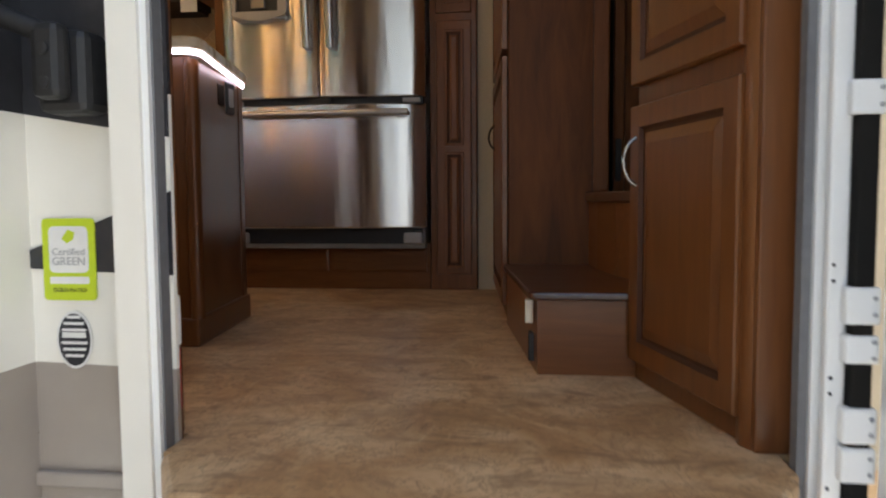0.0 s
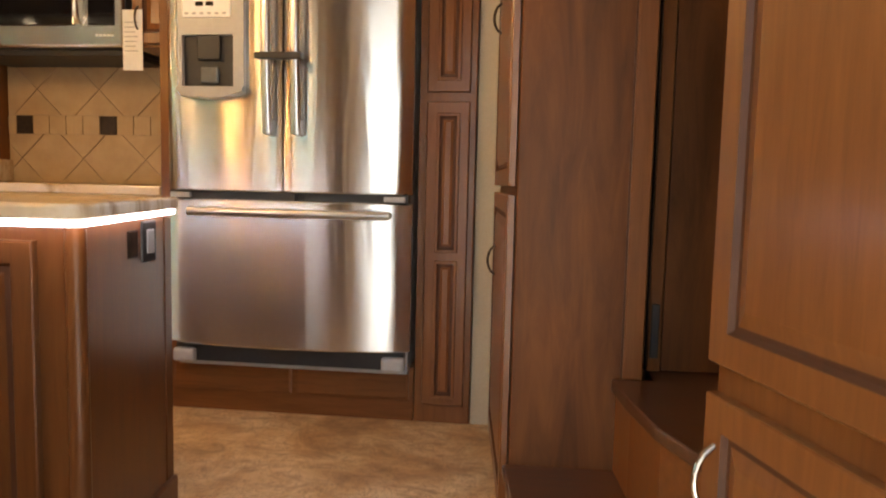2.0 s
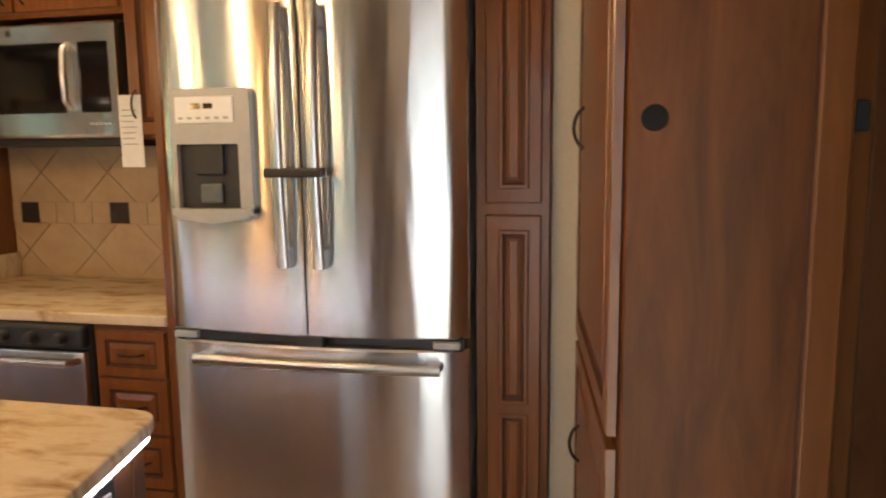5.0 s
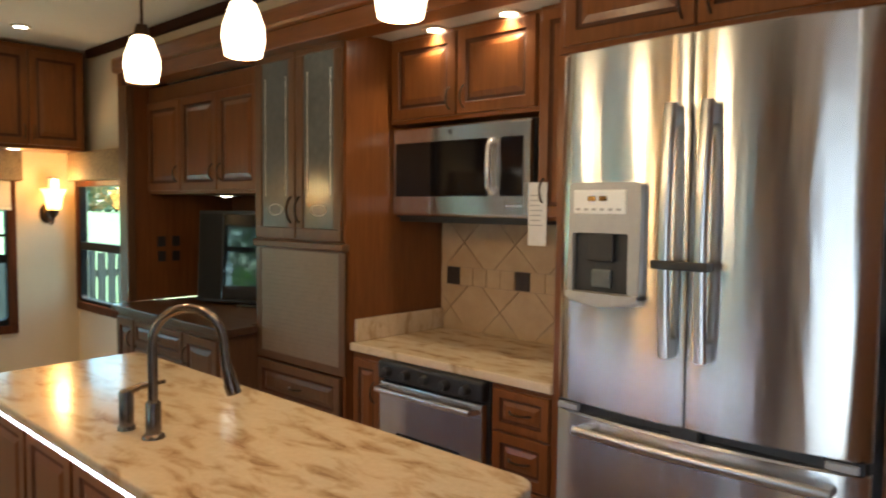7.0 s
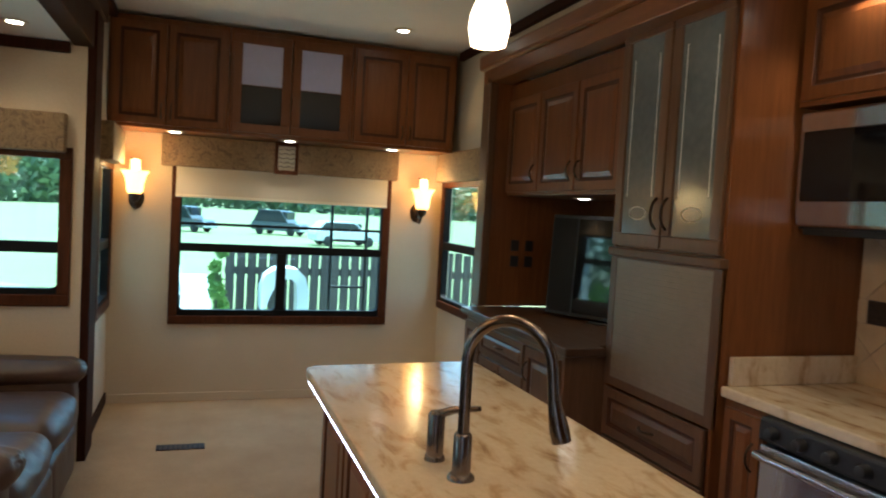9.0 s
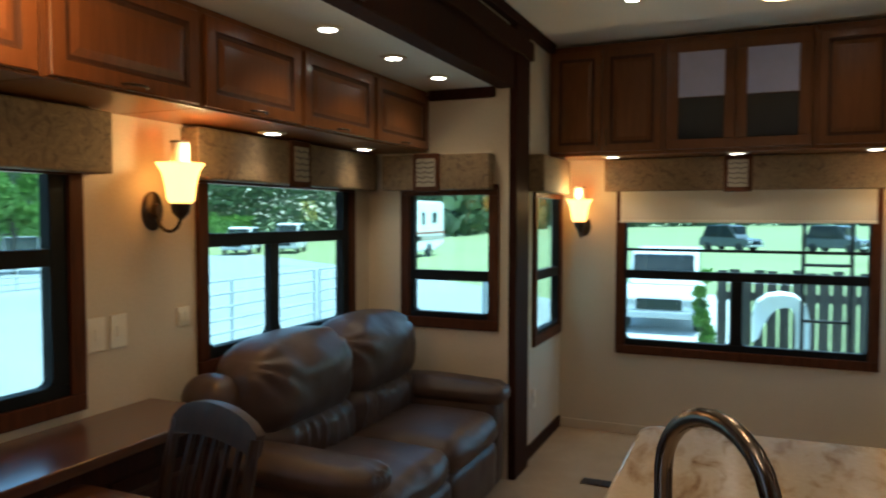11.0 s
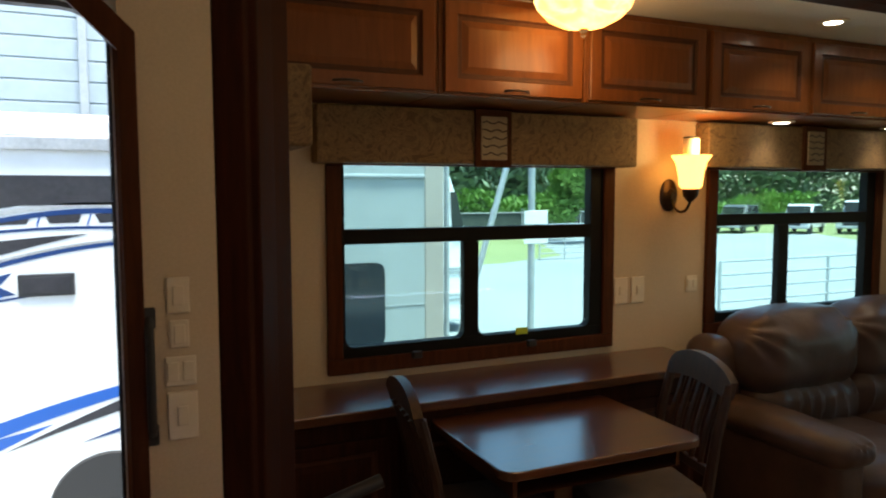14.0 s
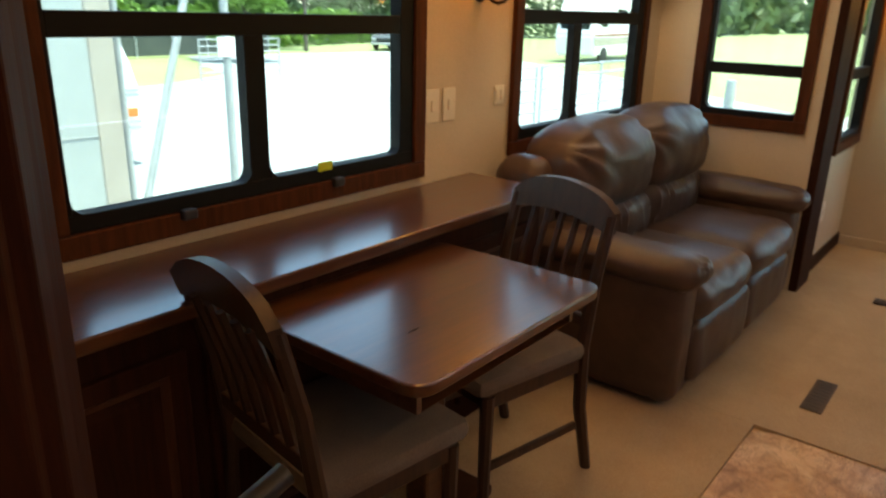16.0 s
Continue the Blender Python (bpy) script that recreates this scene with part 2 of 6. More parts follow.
DISPGREY = speckled("silver_dispenser_plastic", (0.34, 0.33, 0.31), (0.41, 0.40, 0.38), 50, 0.35)
IVORY = speckled("ivory_plastic", (0.68, 0.60, 0.47), (0.74, 0.66, 0.53), 30, 0.35)
GASKET = speckled("grey_gasket_rubber", (0.12, 0.12, 0.125), (0.18, 0.18, 0.185), 50, 0.6)
PLAQUE = speckled("tan_plaque", (0.26, 0.2, 0.13), (0.36, 0.29, 0.2), 30, 0.5)
PAPER = speckled("white_paper", (0.7, 0.69, 0.66), (0.8, 0.79, 0.76), 30, 0.7)
WHITEPAINT = speckled("white_gelcoat", (0.80, 0.80, 0.78), (0.86, 0.86, 0.84), 6, 0.25)
CREAMPAINT = speckled("cream_gelcoat", (0.80, 0.77, 0.69), (0.86, 0.83, 0.75), 6, 0.3)
TANPAINT = speckled("tan_gelcoat", (0.33, 0.28, 0.24), (0.40, 0.35, 0.30), 6, 0.3)
DARKPAINT = speckled("charcoal_decal", (0.025, 0.025, 0.028), (0.045, 0.045, 0.05), 20, 0.25)
BLUEPAINT = mat("blue_decal", (0.02, 0.09, 0.35), 0.25)
RED = mat("red_plastic", (0.5, 0.02, 0.02), 0.4)
LIME = mat("lime_sticker", (0.5, 0.62, 0.03), 0.5)
GLASS = glass("window_glass", (0.80, 0.96, 0.94))
FROST = speckled("frosted_glass", (0.09, 0.10, 0.10), (0.14, 0.15, 0.15), 30, 0.16)
SHADECLOTH = speckled("cream_shade_cloth", (0.55, 0.47, 0.36), (0.62, 0.54, 0.42), 200, 0.9)
SEATCLOTH = speckled("taupe_seat_fabric", (0.10, 0.075, 0.055), (0.17, 0.13, 0.1), 220, 0.95, 6, 0.3)
def alabaster():
    m = glow("lit_amber_glass", (1.0, 0.5, 0.12), 1.35)
    n = noise_tex(m, coords(m, (1, 1, 1.6)), 9, 3, 0.55, 1.8)
    link(m, ramp(m, n, [(0.34, (1.0, 0.38, 0.07)), (0.5, (1.0, 0.47, 0.11)), (0.66, (1.0, 0.58, 0.19))]), bsdf(m).inputs["Emission Color"])
    return m


LAMPGLASS = alabaster()
SCONCEGLASS = glow("lit_orange_glass", (1.0, 0.43, 0.08), 1.7)
PENDGLASS = glow("lit_white_glass", (1.0, 0.76, 0.48), 1.2)
DISC = glow("lit_led_disc", (1.0, 0.88, 0.7), 4.0)
LED = glow("lit_led_strip", (0.74, 0.74, 1.0), 1.9)
TILE = speckled("tan_tile", (0.40, 0.27, 0.15), (0.54, 0.39, 0.23), 12, 0.4, 4, 0.1)
TILELIGHT = speckled("pale_tile", (0.42, 0.285, 0.16), (0.56, 0.405, 0.24), 14, 0.4, 4, 0.1)
GROUT = speckled("grout", (0.38, 0.265, 0.155), (0.47, 0.335, 0.2), 80, 0.8)
TILEDARK = speckled("bronze_tile", (0.03, 0.022, 0.018), (0.08, 0.055, 0.04), 60, 0.35, 9, 0.4, 0.5)


# ---- building helpers ----
def box(lo, hi, bevel=0.0, bm=None):
    own = bm is None
    b = bmesh.new()
    r = bmesh.ops.create_cube(b, size=1)
    s = [h - l for l, h in zip(lo, hi)]
    c = [(h + l) / 2 for l, h in zip(lo, hi)]
    for v in r["verts"]:
        v.co = Vector((v.co.x * s[0] + c[0], v.co.y * s[1] + c[1], v.co.z * s[2] + c[2]))
    if bevel:
        bmesh.ops.bevel(b, geom=b.edges[:], offset=min(bevel, min(s) * 0.45), segments=2, affect="EDGES", profile=0.5)
    if own:
        return b
    add(bm, b)
    return bm


def add(bm, other, m=None):
    me = bpy.data.meshes.new("t")
    if m is not None:
        other.transform(m)
    other.to_mesh(me)
    other.free()
    bm.from_mesh(me)
    bpy.data.meshes.remove(me)
    return bm


def prism(points, z0, z1, bevel=0.0):
    b = bmesh.new()
    f = b.faces.new([b.verts.new((x, y, z0)) for x, y in points])
    r = bmesh.ops.extrude_face_region(b, geom=[f])
    for v in r["geom"]:
        if isinstance(v, bmesh.types.BMVert):
            v.co.z = z1
    bmesh.ops.recalc_face_normals(b, faces=b.faces[:])
    if bevel:
        bmesh.ops.bevel(b, geom=[e for e in b.edges], offset=bevel, segments=2, affect="EDGES", profile=0.5)
    return b


def lathe(profile, x, y, z, steps=24):
    b = bmesh.new()
    rings = []
    for r, h in profile:
        rings.append([b.verts.new((x + r * math.cos(a), y + r * math.sin(a), z + h)) for a in (2 * math.pi * k / steps for k in range(steps))])
    for p, q in zip(rings, rings[1:]):
        for k in range(steps):
            b.faces.new((p[k], p[(k + 1) % steps], q[(k + 1) % steps], q[k]))
    for ring, flip in ((rings[0], True), (rings[-1], False)):
        b.faces.new(ring[::-1] if flip else ring)
    return b


def rounded(pts, r, steps=5):
    """The outline pts with its corners rounded."""
    out = []
    n = len(pts)
    for k in range(n):
        p, a, b = Vector(pts[k]), Vector(pts[k - 1]), Vector(pts[(k + 1) % n])
        u, v = (a - p).normalized(), (b - p).normalized()
        for j in range(steps + 1):
            t = j / steps
            q = p + u * r * (1 - t) ** 2 + v * r * t ** 2
            out.append((q.x, q.y))
    return out


def tube(path, radius, steps=10):
    b = bmesh.new()
    pts = [Vector(p) for p in path]
    rad = radius if isinstance(radius, (list, tuple)) else [radius] * len(pts)
    rings, side = [], None
    for k, p in enumerate(pts):
        d = (pts[min(k + 1, len(pts) - 1)] - pts[max(k - 1, 0)]).normalized()
        if side is None:
            side = d.orthogonal().normalized()
        side = (side - d * side.dot(d)).normalized()
        up = d.cross(side)
        rings.append([b.verts.new(p + rad[k] * (math.cos(a) * side + math.sin(a) * up)) for a in (2 * math.pi * j / steps for j in range(steps))])
    for p, q in zip(rings, rings[1:]):
        for j in range(steps):
            b.faces.new((p[j], p[(j + 1) % steps], q[(j + 1) % steps], q[j]))
    b.faces.new(rings[0][::-1])
    b.faces.new(rings[-1])
    bmesh.ops.recalc_face_normals(b, faces=b.faces[:])
    return b


PANEL = ((0, 0), (0, 0.016), (0.003, 0.019), (0.048, 0.019), (0.055, 0.011), (0.068, 0.011), (0.092, 0.018))


def panel(w, h, profile=PANEL):
    """A raised panel door, w wide along x and h high along z from the corner, that looks along -y."""
    b = bmesh.new()
    rings = []
    k = min(1.0, 0.38 * min(w, h) / profile[-1][0])
    for i, d in profile:
        i *= k
        rings.append([b.verts.new(p) for p in ((i, -d, i), (w - i, -d, i), (w - i, -d, h - i), (i, -d, h - i))])
    for n, (p, q) in enumerate(zip(rings, rings[1:])):
        for j in range(4):
            f = b.faces.new((p[j], p[(j + 1) % 4], q[(j + 1) % 4], q[j]))
            if len(profile) > 5 and n in (3, 4):
                f.material_index = 1
    b.faces.new(rings[-1])
    b.faces.new(rings[0][::-1])
    return b


def thing(name, x, y, z, label, category, group="", kind=""):
    ob = new(name)
    ob.location = (x, y, z)
    ob.empty_display_size = 0.1
    return tagged(ob, label, category, group, kind)


def part(name, bm, material, parent=None, label="", smooth=False, bare=False):
    me = bpy.data.meshes.new(name)
    if smooth:
        for f in bm.faces:
            f.smooth = True
    bm.to_mesh(me)
    bm.free()
    me.materials.append(material)
    if any(p.material_index for p in me.polygons):
        me.materials.append(GLAZE)
    ob = new(name, me)
    if smooth:
        me.set_sharp_from_angle(angle=radians(40))
    if parent is not None:
        ob.parent = parent
        if parent.type == "EMPTY":
            ob.matrix_parent_inverse = Matrix.Translation(-Vector(parent.location))
    if label:
        ob["label"] = label
    return ob


def whole(name, bm, material, label, category, group="", kind="", smooth=False):
    return tagged(part(name, bm, material, None, "", smooth), label, category, group, kind)


def setting(name, bm, material, label=""):
    return tagged(part(name, bm, material), label or name.replace("_", " "), name.split("_")[0], kind="structure")


def bow(length, depth, r=0.005, upright=True):
    """An arched cupboard handle about the origin, standing out along -y."""
    pts = []
    for k in range(9):
        a = k / 8
        pts.append((0, -depth * math.sin(math.pi * a) ** 0.6, (a - 0.5) * length) if upright else ((a - 0.5) * length, -depth * math.sin(math.pi * a) ** 0.6, 0))
    return tube(pts, r, 8)


def face(x, y, z, rz=0):
    """rz 0: looks along -y, 90: along +x, 180: along +y, -90: along -x."""
    return pose(x, y, z, 0, 0, rz)


def cabinet(name, lo, hi, rz, doors, label, material=None, bodymat=None, group="", trimless=False):
    """A cabinet unit: a carcass from lo to hi and doors given along its face as (from, to, z0, z1, handle u, handle z, 'u' or 'l'), looking along rz."""
    material, bodymat = material or WOOD, bodymat or material or WOOD
    ob = thing(name, (lo[0] + hi[0]) / 2, (lo[1] + hi[1]) / 2, lo[2], label, "cabinet", group)
    part("body", box(lo, hi, 0.004), bodymat, ob)
    base = {0: (lo[0], lo[1]), 90: (hi[0], lo[1]), 180: (hi[0], hi[1]), -90: (lo[0], hi[1])}[rz]
    for a, b, z0, z1, hu, hz, kind in doors:
        m = face(base[0], base[1], 0, rz) @ Matrix.Translation((a, 0, z0))
        bm = panel(b - a, z1 - z0)
        bm.transform(m)
        d = part("drawer_front" if kind == "d" else "door", bm, material, ob)
        if kind:
            hb = bow(0.1, 0.028, 0.0045, kind == "u")
            hb.transform(face(base[0], base[1], 0, rz) @ Matrix.Translation((hu, -0.018, hz)))
            part("handle", hb, BRONZE, d, "dark bronze arched handle", True)
    return ob


def wall_with_holes(name, axis, at, thick, a0, a1, z0, z1, holes, material):
    """A wall across axis ('x' or 'y') at the coordinate at, from a0 to a1 along the other one, with openings (b0, b1, c0, c1)."""
    bm = bmesh.new()
    cuts = sorted({a0, a1, *[h[0] for h in holes], *[h[1] for h in holes]})
    levels = sorted({z0, z1, *[h[2] for h in holes], *[h[3] for h in holes]})
    for p, q in zip(cuts, cuts[1:]):
        for r, s in zip(levels, levels[1:]):
            mid = ((p + q) / 2, (r + s) / 2)
            if any(h[0] < mid[0] < h[1] and h[2] < mid[1] < h[3] for h in holes):
                continue
            t0, t1 = sorted((at, at + thick))
            box((t0, p, r) if axis == "x" else (p, t0, r), (t1, q, s) if axis == "x" else (q, t1, s), 0, bm)
    bmesh.ops.remove_doubles(bm, verts=bm.verts[:], dist=1e-5)
    return setting(name, bm, material)

# ---- the shell ----
FRONT, BACKX, TOP = 1.60, -5.42, 2.68
setting("floor", box((BACKX, 1.54, -0.08), (FRONT, 4.32, -0.012)), VINYL, "subfloor of the trailer")
setting("floor_slide", box((-4.22, 0.36, -0.08), (-0.36, 1.54, -0.012)), VINYL, "subfloor of the slide-out")
setting("floor_corner", box((BACKX, 1.22, -0.08), (-4.22, 1.54, -0.012)), VINYL, "subfloor of the rear corner")
vin = [(-2.66 + 0.1 * (1 - math.cos(a)), 1.56 + 0.1 * (1 - math.sin(a))) for a in (radians(k) for k in (0, 30, 60, 90))]
setting("floor_vinyl", prism([(-2.66, 3.72), *vin, (-0.2, 1.56), (-0.2, 1.567), (-0.009, 1.567), (-0.009, 1.47), (1.034, 1.47), (1.034, 1.567), (FRONT, 1.567), (FRONT, 3.72)], -0.012, 0.0), VINYL, "tan and brown marbled sheet vinyl floor")
setting("floor_carpet_rear", box((BACKX, 1.27, -0.012), (-2.662, 3.72, 0.006)), CARPET, "beige cut pile carpet")
setting("floor_carpet_slide", box((-4.217, 0.36, -0.012), (-0.39, 1.27, 0.0065)), CARPET, "beige cut pile carpet in the slide-out")
setting("floor_carpet_strip", box((-2.66, 1.27, -0.012), (-0.36, 1.558, 0.006)), CARPET, "beige cut pile carpet by the dinette")

setting("floor_nosing", prism([(0.085, 1.30), (0.94, 1.30), (1.03, 1.45), (1.034, 1.54), (-0.009, 1.54), (-0.004, 1.45)], -0.13, -0.0005, 0.012), VINYL, "marbled vinyl turned down over the doorway edge")

W1 = (-2.13, -0.755, 0.844, 1.74)
W2 = (-4.02, -2.70, 0.844, 1.74)
W3 = (0.589, 1.215, 0.871, 1.72)
RW = (1.672, 3.285, 0.575, 1.78)
DW = (-5.40, -4.70, 0.70, 1.72)
LW = (-5.40, -4.45, 0.72, 1.74)
T = 0.05


def inside(h, e=0.06):
    return (h[0] + e, h[1] - e, h[2] + e, h[3] - e)


wall_with_holes("wall_slide_back", "y", 0.36, -T, -4.27, -0.33, -0.08, 2.35, [inside(W1), inside(W2)], WALL)
wall_with_holes("wall_slide_end", "x", -4.217, -T, 0.36, 1.27, -0.08, 2.35, [inside(W3)], WALL)
setting("wall_slide_near_end", box((-0.385, 0.36, -0.08), (-0.33, 1.27, 2.35)), WALL)
wall_with_holes("wall_rear", "x", BACKX, -T, 1.20, 3.80, -0.08, TOP + 0.06, [inside(RW)], WALL)
wall_with_holes("wall_door_side_rear", "y", 1.27, -T, BACKX, -4.48, -0.08, TOP, [inside(DW)], WALL)
wall_with_holes("wall_kitchen_side_rear", "y", 3.72, T, BACKX, -4.22, -0.08, TOP, [inside(LW)], WALL)
setting("wall_over_slide", box((-4.48, 1.22, 2.56), (-0.2, 1.27, TOP)), WALL)
YD = 1.565
DOOR = (-0.031, 1.06, -0.03, 1.95)
wall_with_holes("wall_entry", "y", YD, -0.024, -0.205, FRONT, -0.08, TOP, [DOOR], WALL)
setting("wall_front", box((FRONT, 1.40, -0.08), (FRONT + T, 3.80, TOP)), WALL)
setting("wall_kitchen_side_front", box((0.365, 3.74, -0.08), (FRONT, 3.79, TOP)), WALL)
setting("wall_kitchen_back", box((-4.25, 4.345, -0.08), (0.40, 4.40, 2.45)), WALL)
setting("wall_over_kitchen", box((-4.22, 3.70, 2.50), (0.365, 3.75, TOP)), WALL)
setting("wall_kitchen_slide_end", box((0.365, 3.79, -0.08), (0.41, 4.345, 2.45)), WALL)
setting("ceiling", box((BACKX, 1.22, TOP), (FRONT, 3.80, TOP + 0.05)), CEILING, "pale textured ceiling")
setting("ceiling_slide", box((-4.217, 0.36, 2.274), (-0.33, 1.27, 2.33)), CEILING, "pale ceiling of the dinette slide-out")
setting("ceiling_kitchen", box((-4.2, 3.72, 2.36), (0.365, 4.345, 2.42)), CEILING, "pale ceiling of the kitchen slide-out")


def trim_piece(name, lo, hi, label, material=None, bevel=0.006):
    return tagged(part(name, box(lo, hi, bevel), material or BEAMWOOD), label, "trim", kind="structure")


# slide-out posts, beams and mouldings
tagged(part("trim_post_entry", prism([(-0.206, 1.568), (-0.268, 1.568), (-0.418, 1.297), (-0.418, 1.215), (-0.356, 1.215), (-0.356, 1.42), (-0.30, 1.541), (-0.206, 1.541)], 0.007, 2.679, 0.005), POSTWOOD), "dark wooden post at the end of the slide-out", "trim", kind="structure")
trim_piece("trim_post_rear", (-4.48, 1.19, 0.006), (-4.222, 1.315, 2.68), "dark wooden post at the end of the slide-out")
trim_piece("trim_beam", (-4.48, 1.2, 2.262), (-0.419, 1.30, 2.46), "dark wooden beam along the slide-out")
trim_piece("trim_beam_cap", (-4.5, 1.28, 2.46), (-0.419, 1.335, 2.565), "dark wooden cap moulding on the beam")
trim_piece("trim_ceiling_door_side", (-5.05, 1.275, 2.62), (-0.419, 1.325, 2.679), "dark wooden ceiling moulding")
trim_piece("trim_slide_end", (-4.212, 0.78, 2.215), (-4.18, 1.19, 2.273), "dark wooden moulding under the slide-out ceiling")
trim_piece("trim_crown_kitchen", (-4.26, 3.56, 2.31), (-0.93, 3.70, 2.40), "dark wooden crown moulding over the kitchen slide-out", WOODX)
trim_piece("trim_crown_kitchen_top", (-4.29, 3.53, 2.40), (-0.93, 3.71, 2.50), "dark wooden crown moulding over the kitchen slide-out", WOODX, 0.02)
trim_piece("trim_ceiling_kitchen_side", (-5.05, 3.66, 2.62), (-0.93, 3.70, 2.679), "dark wooden ceiling moulding")
trim_piece("baseboard_rear", (-5.418, 1.28, 0.006), (-5.405, 3.71, 0.07), "beige baseboard", WALL, 0.003)
trim_piece("baseboard_door_side", (-5.40, 1.272, 0.006), (-4.485, 1.287, 0.09), "dark wooden baseboard")

# the doorway: aluminium frame outside, dark wooden trim with clipped corners inside
def ring(outer, inner, y0, y1):
    b = bmesh.new()
    loops = [[b.verts.new((x, y, z)) for x, z in pts] for pts, y in ((outer, y0), (outer, y1), (inner, y1), (inner, y0))]
    n = len(outer)
    for p, q in zip(loops, loops[1:] + loops[:1]):
        for k in range(n):
            b.faces.new((p[k], p[(k + 1) % n], q[(k + 1) % n], q[k]))
    bmesh.ops.recalc_face_normals(b, faces=b.faces[:])
    return b


def arch(x0, x1, z0, z1, r, steps=6):
    pts = [(x0, z0), (x1, z0)]
    for cx, a0 in ((x1 - r, 0), (x0 + r, 90)):
        pts += [(cx + r * math.cos(radians(a0 + 90 * k / steps)), z1 - r + r * math.sin(radians(a0 + 90 * k / steps))) for k in range(steps + 1)]
    return pts


entry = thing("door_frame", 0.5, 1.57, -0.02, "white aluminium entry door frame with dark wooden inner trim", "door frame", kind="structure")
part("inner_trim", ring(arch(-0.062, 1.13, -0.02, 2.0, 0.12, 1), arch(-0.029, 1.075, -0.02, 1.945, 0.1, 1), YD + 0.001, YD + 0.02), DARKWOOD, entry, "dark wooden trim with clipped corners")
part("jamb", ring(arch(-0.031, 1.061, -0.03, 1.951, 0.1), arch(-0.021, 1.052, -0.012, 1.94, 0.095), YD - 0.032, YD + 0.002), WOOD, entry, "cherry wooden door lining")
part("frame", ring(arch(-0.05, 1.09, -0.175, 1.98, 0.12), arch(-0.018, 1.05, -0.14, 1.94, 0.09), 1.478, 1.552), WHITEPAINT, entry, "white aluminium frame")
part("flange", ring(arch(-0.085, 1.13, -0.20, 2.02, 0.13), arch(-0.03, 1.085, -0.16, 1.97, 0.11), 1.468, 1.54), CREAMPAINT, entry)
part("gasket", ring(arch(-0.02, 1.054, -0.145, 1.944, 0.095), arch(-0.014, 1.036, -0.13, 1.93, 0.085), 1.49, 1.52), GASKET, entry, "grey rubber gasket")
part("sill", box((-0.03, 1.475, -0.18), (1.08, 1.55, -0.145), 0.004), GREYPLASTIC, entry, "aluminium sill")

part("striker", box((-0.0255, 1.53, 0.17), (-0.014, 1.56, 0.262), 0.004), WHITEPAINT, entry, "white plastic striker")
part("red_tab", box((-0.0255, 1.532, 0.05), (-0.016, 1.558, 0.165), 0.003), RED, entry, "red reflective tab")


# ---- windows ----
def window(name, hole, plane, axis, outward, glassbox, bar, mullion, label, extra=()):
    """hole: outer trim (a0, a1, z0, z1); glassbox: the clear glass; bar: height of the cross bar; mullion: its place below the bar."""
    a0, a1, z0, z1 = hole
    g0, g1, h0, h1 = glassbox
    ob = thing(name, plane if axis == "x" else (a0 + a1) / 2, plane if axis == "y" else (a0 + a1) / 2, z0, label, "window", kind="structure")

    def b(p0, p1, q0, q1, d0, d1, bev=0.003):
        e0, e1 = sorted((plane - outward * d0, plane - outward * d1))
        return box((e0, p0, q0) if axis == "x" else (p0, e0, q0), (e1, p1, q1) if axis == "x" else (p1, e1, q1), bev)
    w = 0.062
    for p0, p1, q0, q1 in ((a0, a1, z0, z0 + w), (a0, a1, z1 - w, z1), (a0, a0 + w, z0 + w, z1 - w), (a1 - w, a1, z0 + w, z1 - w)):
        part("window_trim", b(p0, p1, q0, q1, 0.0, 0.022, 0.005), DARKWOOD, ob, "dark wooden window trim")
    i0, i1, k0, k1 = a0 + w, a1 - w, z0 + w, z1 - w
    for p0, p1, q0, q1 in ((i0, i1, k0, h0), (i0, g0, h0, k1), (g1, i1, h0, k1)):
        if p1 - p0 > 0.004 and q1 - q0 > 0.004:
            part("window_frame", b(p0, p1, q0, q1, -0.04, 0.012), WINFRAME, ob, "black aluminium frame")
    part("cross_bar", b(g0, g1, bar - 0.03, bar + 0.03, -0.035, 0.01), WINFRAME, ob)
    if mullion is not None:
        part("mullion", b(mullion - 0.035, mullion + 0.035, h0, bar - 0.03, -0.033, 0.008), WINFRAME, ob)
    for z in extra:
        part("shade_bar", b(g0, g1, z - 0.01, z + 0.01, -0.02, 0.0), WINFRAME, ob)
    cuts = [(g0, 1), (g1, -1)] + ([(mullion - 0.035, -1), (mullion + 0.035, 1)] if mullion is not None else [])
    for u0, sgn in cuts:
        r = 0.035
        arc = [(u0, h0)] + [(u0 + sgn * r * (1 - math.sin(radians(a))), h0 + r * (1 - math.cos(radians(a)))) for a in (0, 22.5, 45, 67.5, 90)]
        fb = bmesh.new()
        e0, e1 = plane - outward * -0.034, plane - outward * 0.011
        lo_, hi_ = [[fb.verts.new((e, u, z) if axis == "x" else (u, e, z)) for u, z in arc] for e in (e0, e1)]
        fb.faces.new(lo_)
        fb.faces.new(hi_[::-1])
        for k in range(len(arc)):
            fb.faces.new((lo_[k], hi_[k], hi_[(k + 1) % len(arc)], lo_[(k + 1) % len(arc)]))
        bmesh.ops.recalc_face_normals(fb, faces=fb.faces[:])
        part("frame_corner", fb, WINFRAME, ob)
    for q0, q1 in ((h0, bar - 0.03), (bar + 0.03, k1)):
        p = part("pane", b(g0, g1, q0, q1, -0.03, -0.026, 0), GLASS, ob, "clear glass pane")
        p.visible_shadow = False
    return ob


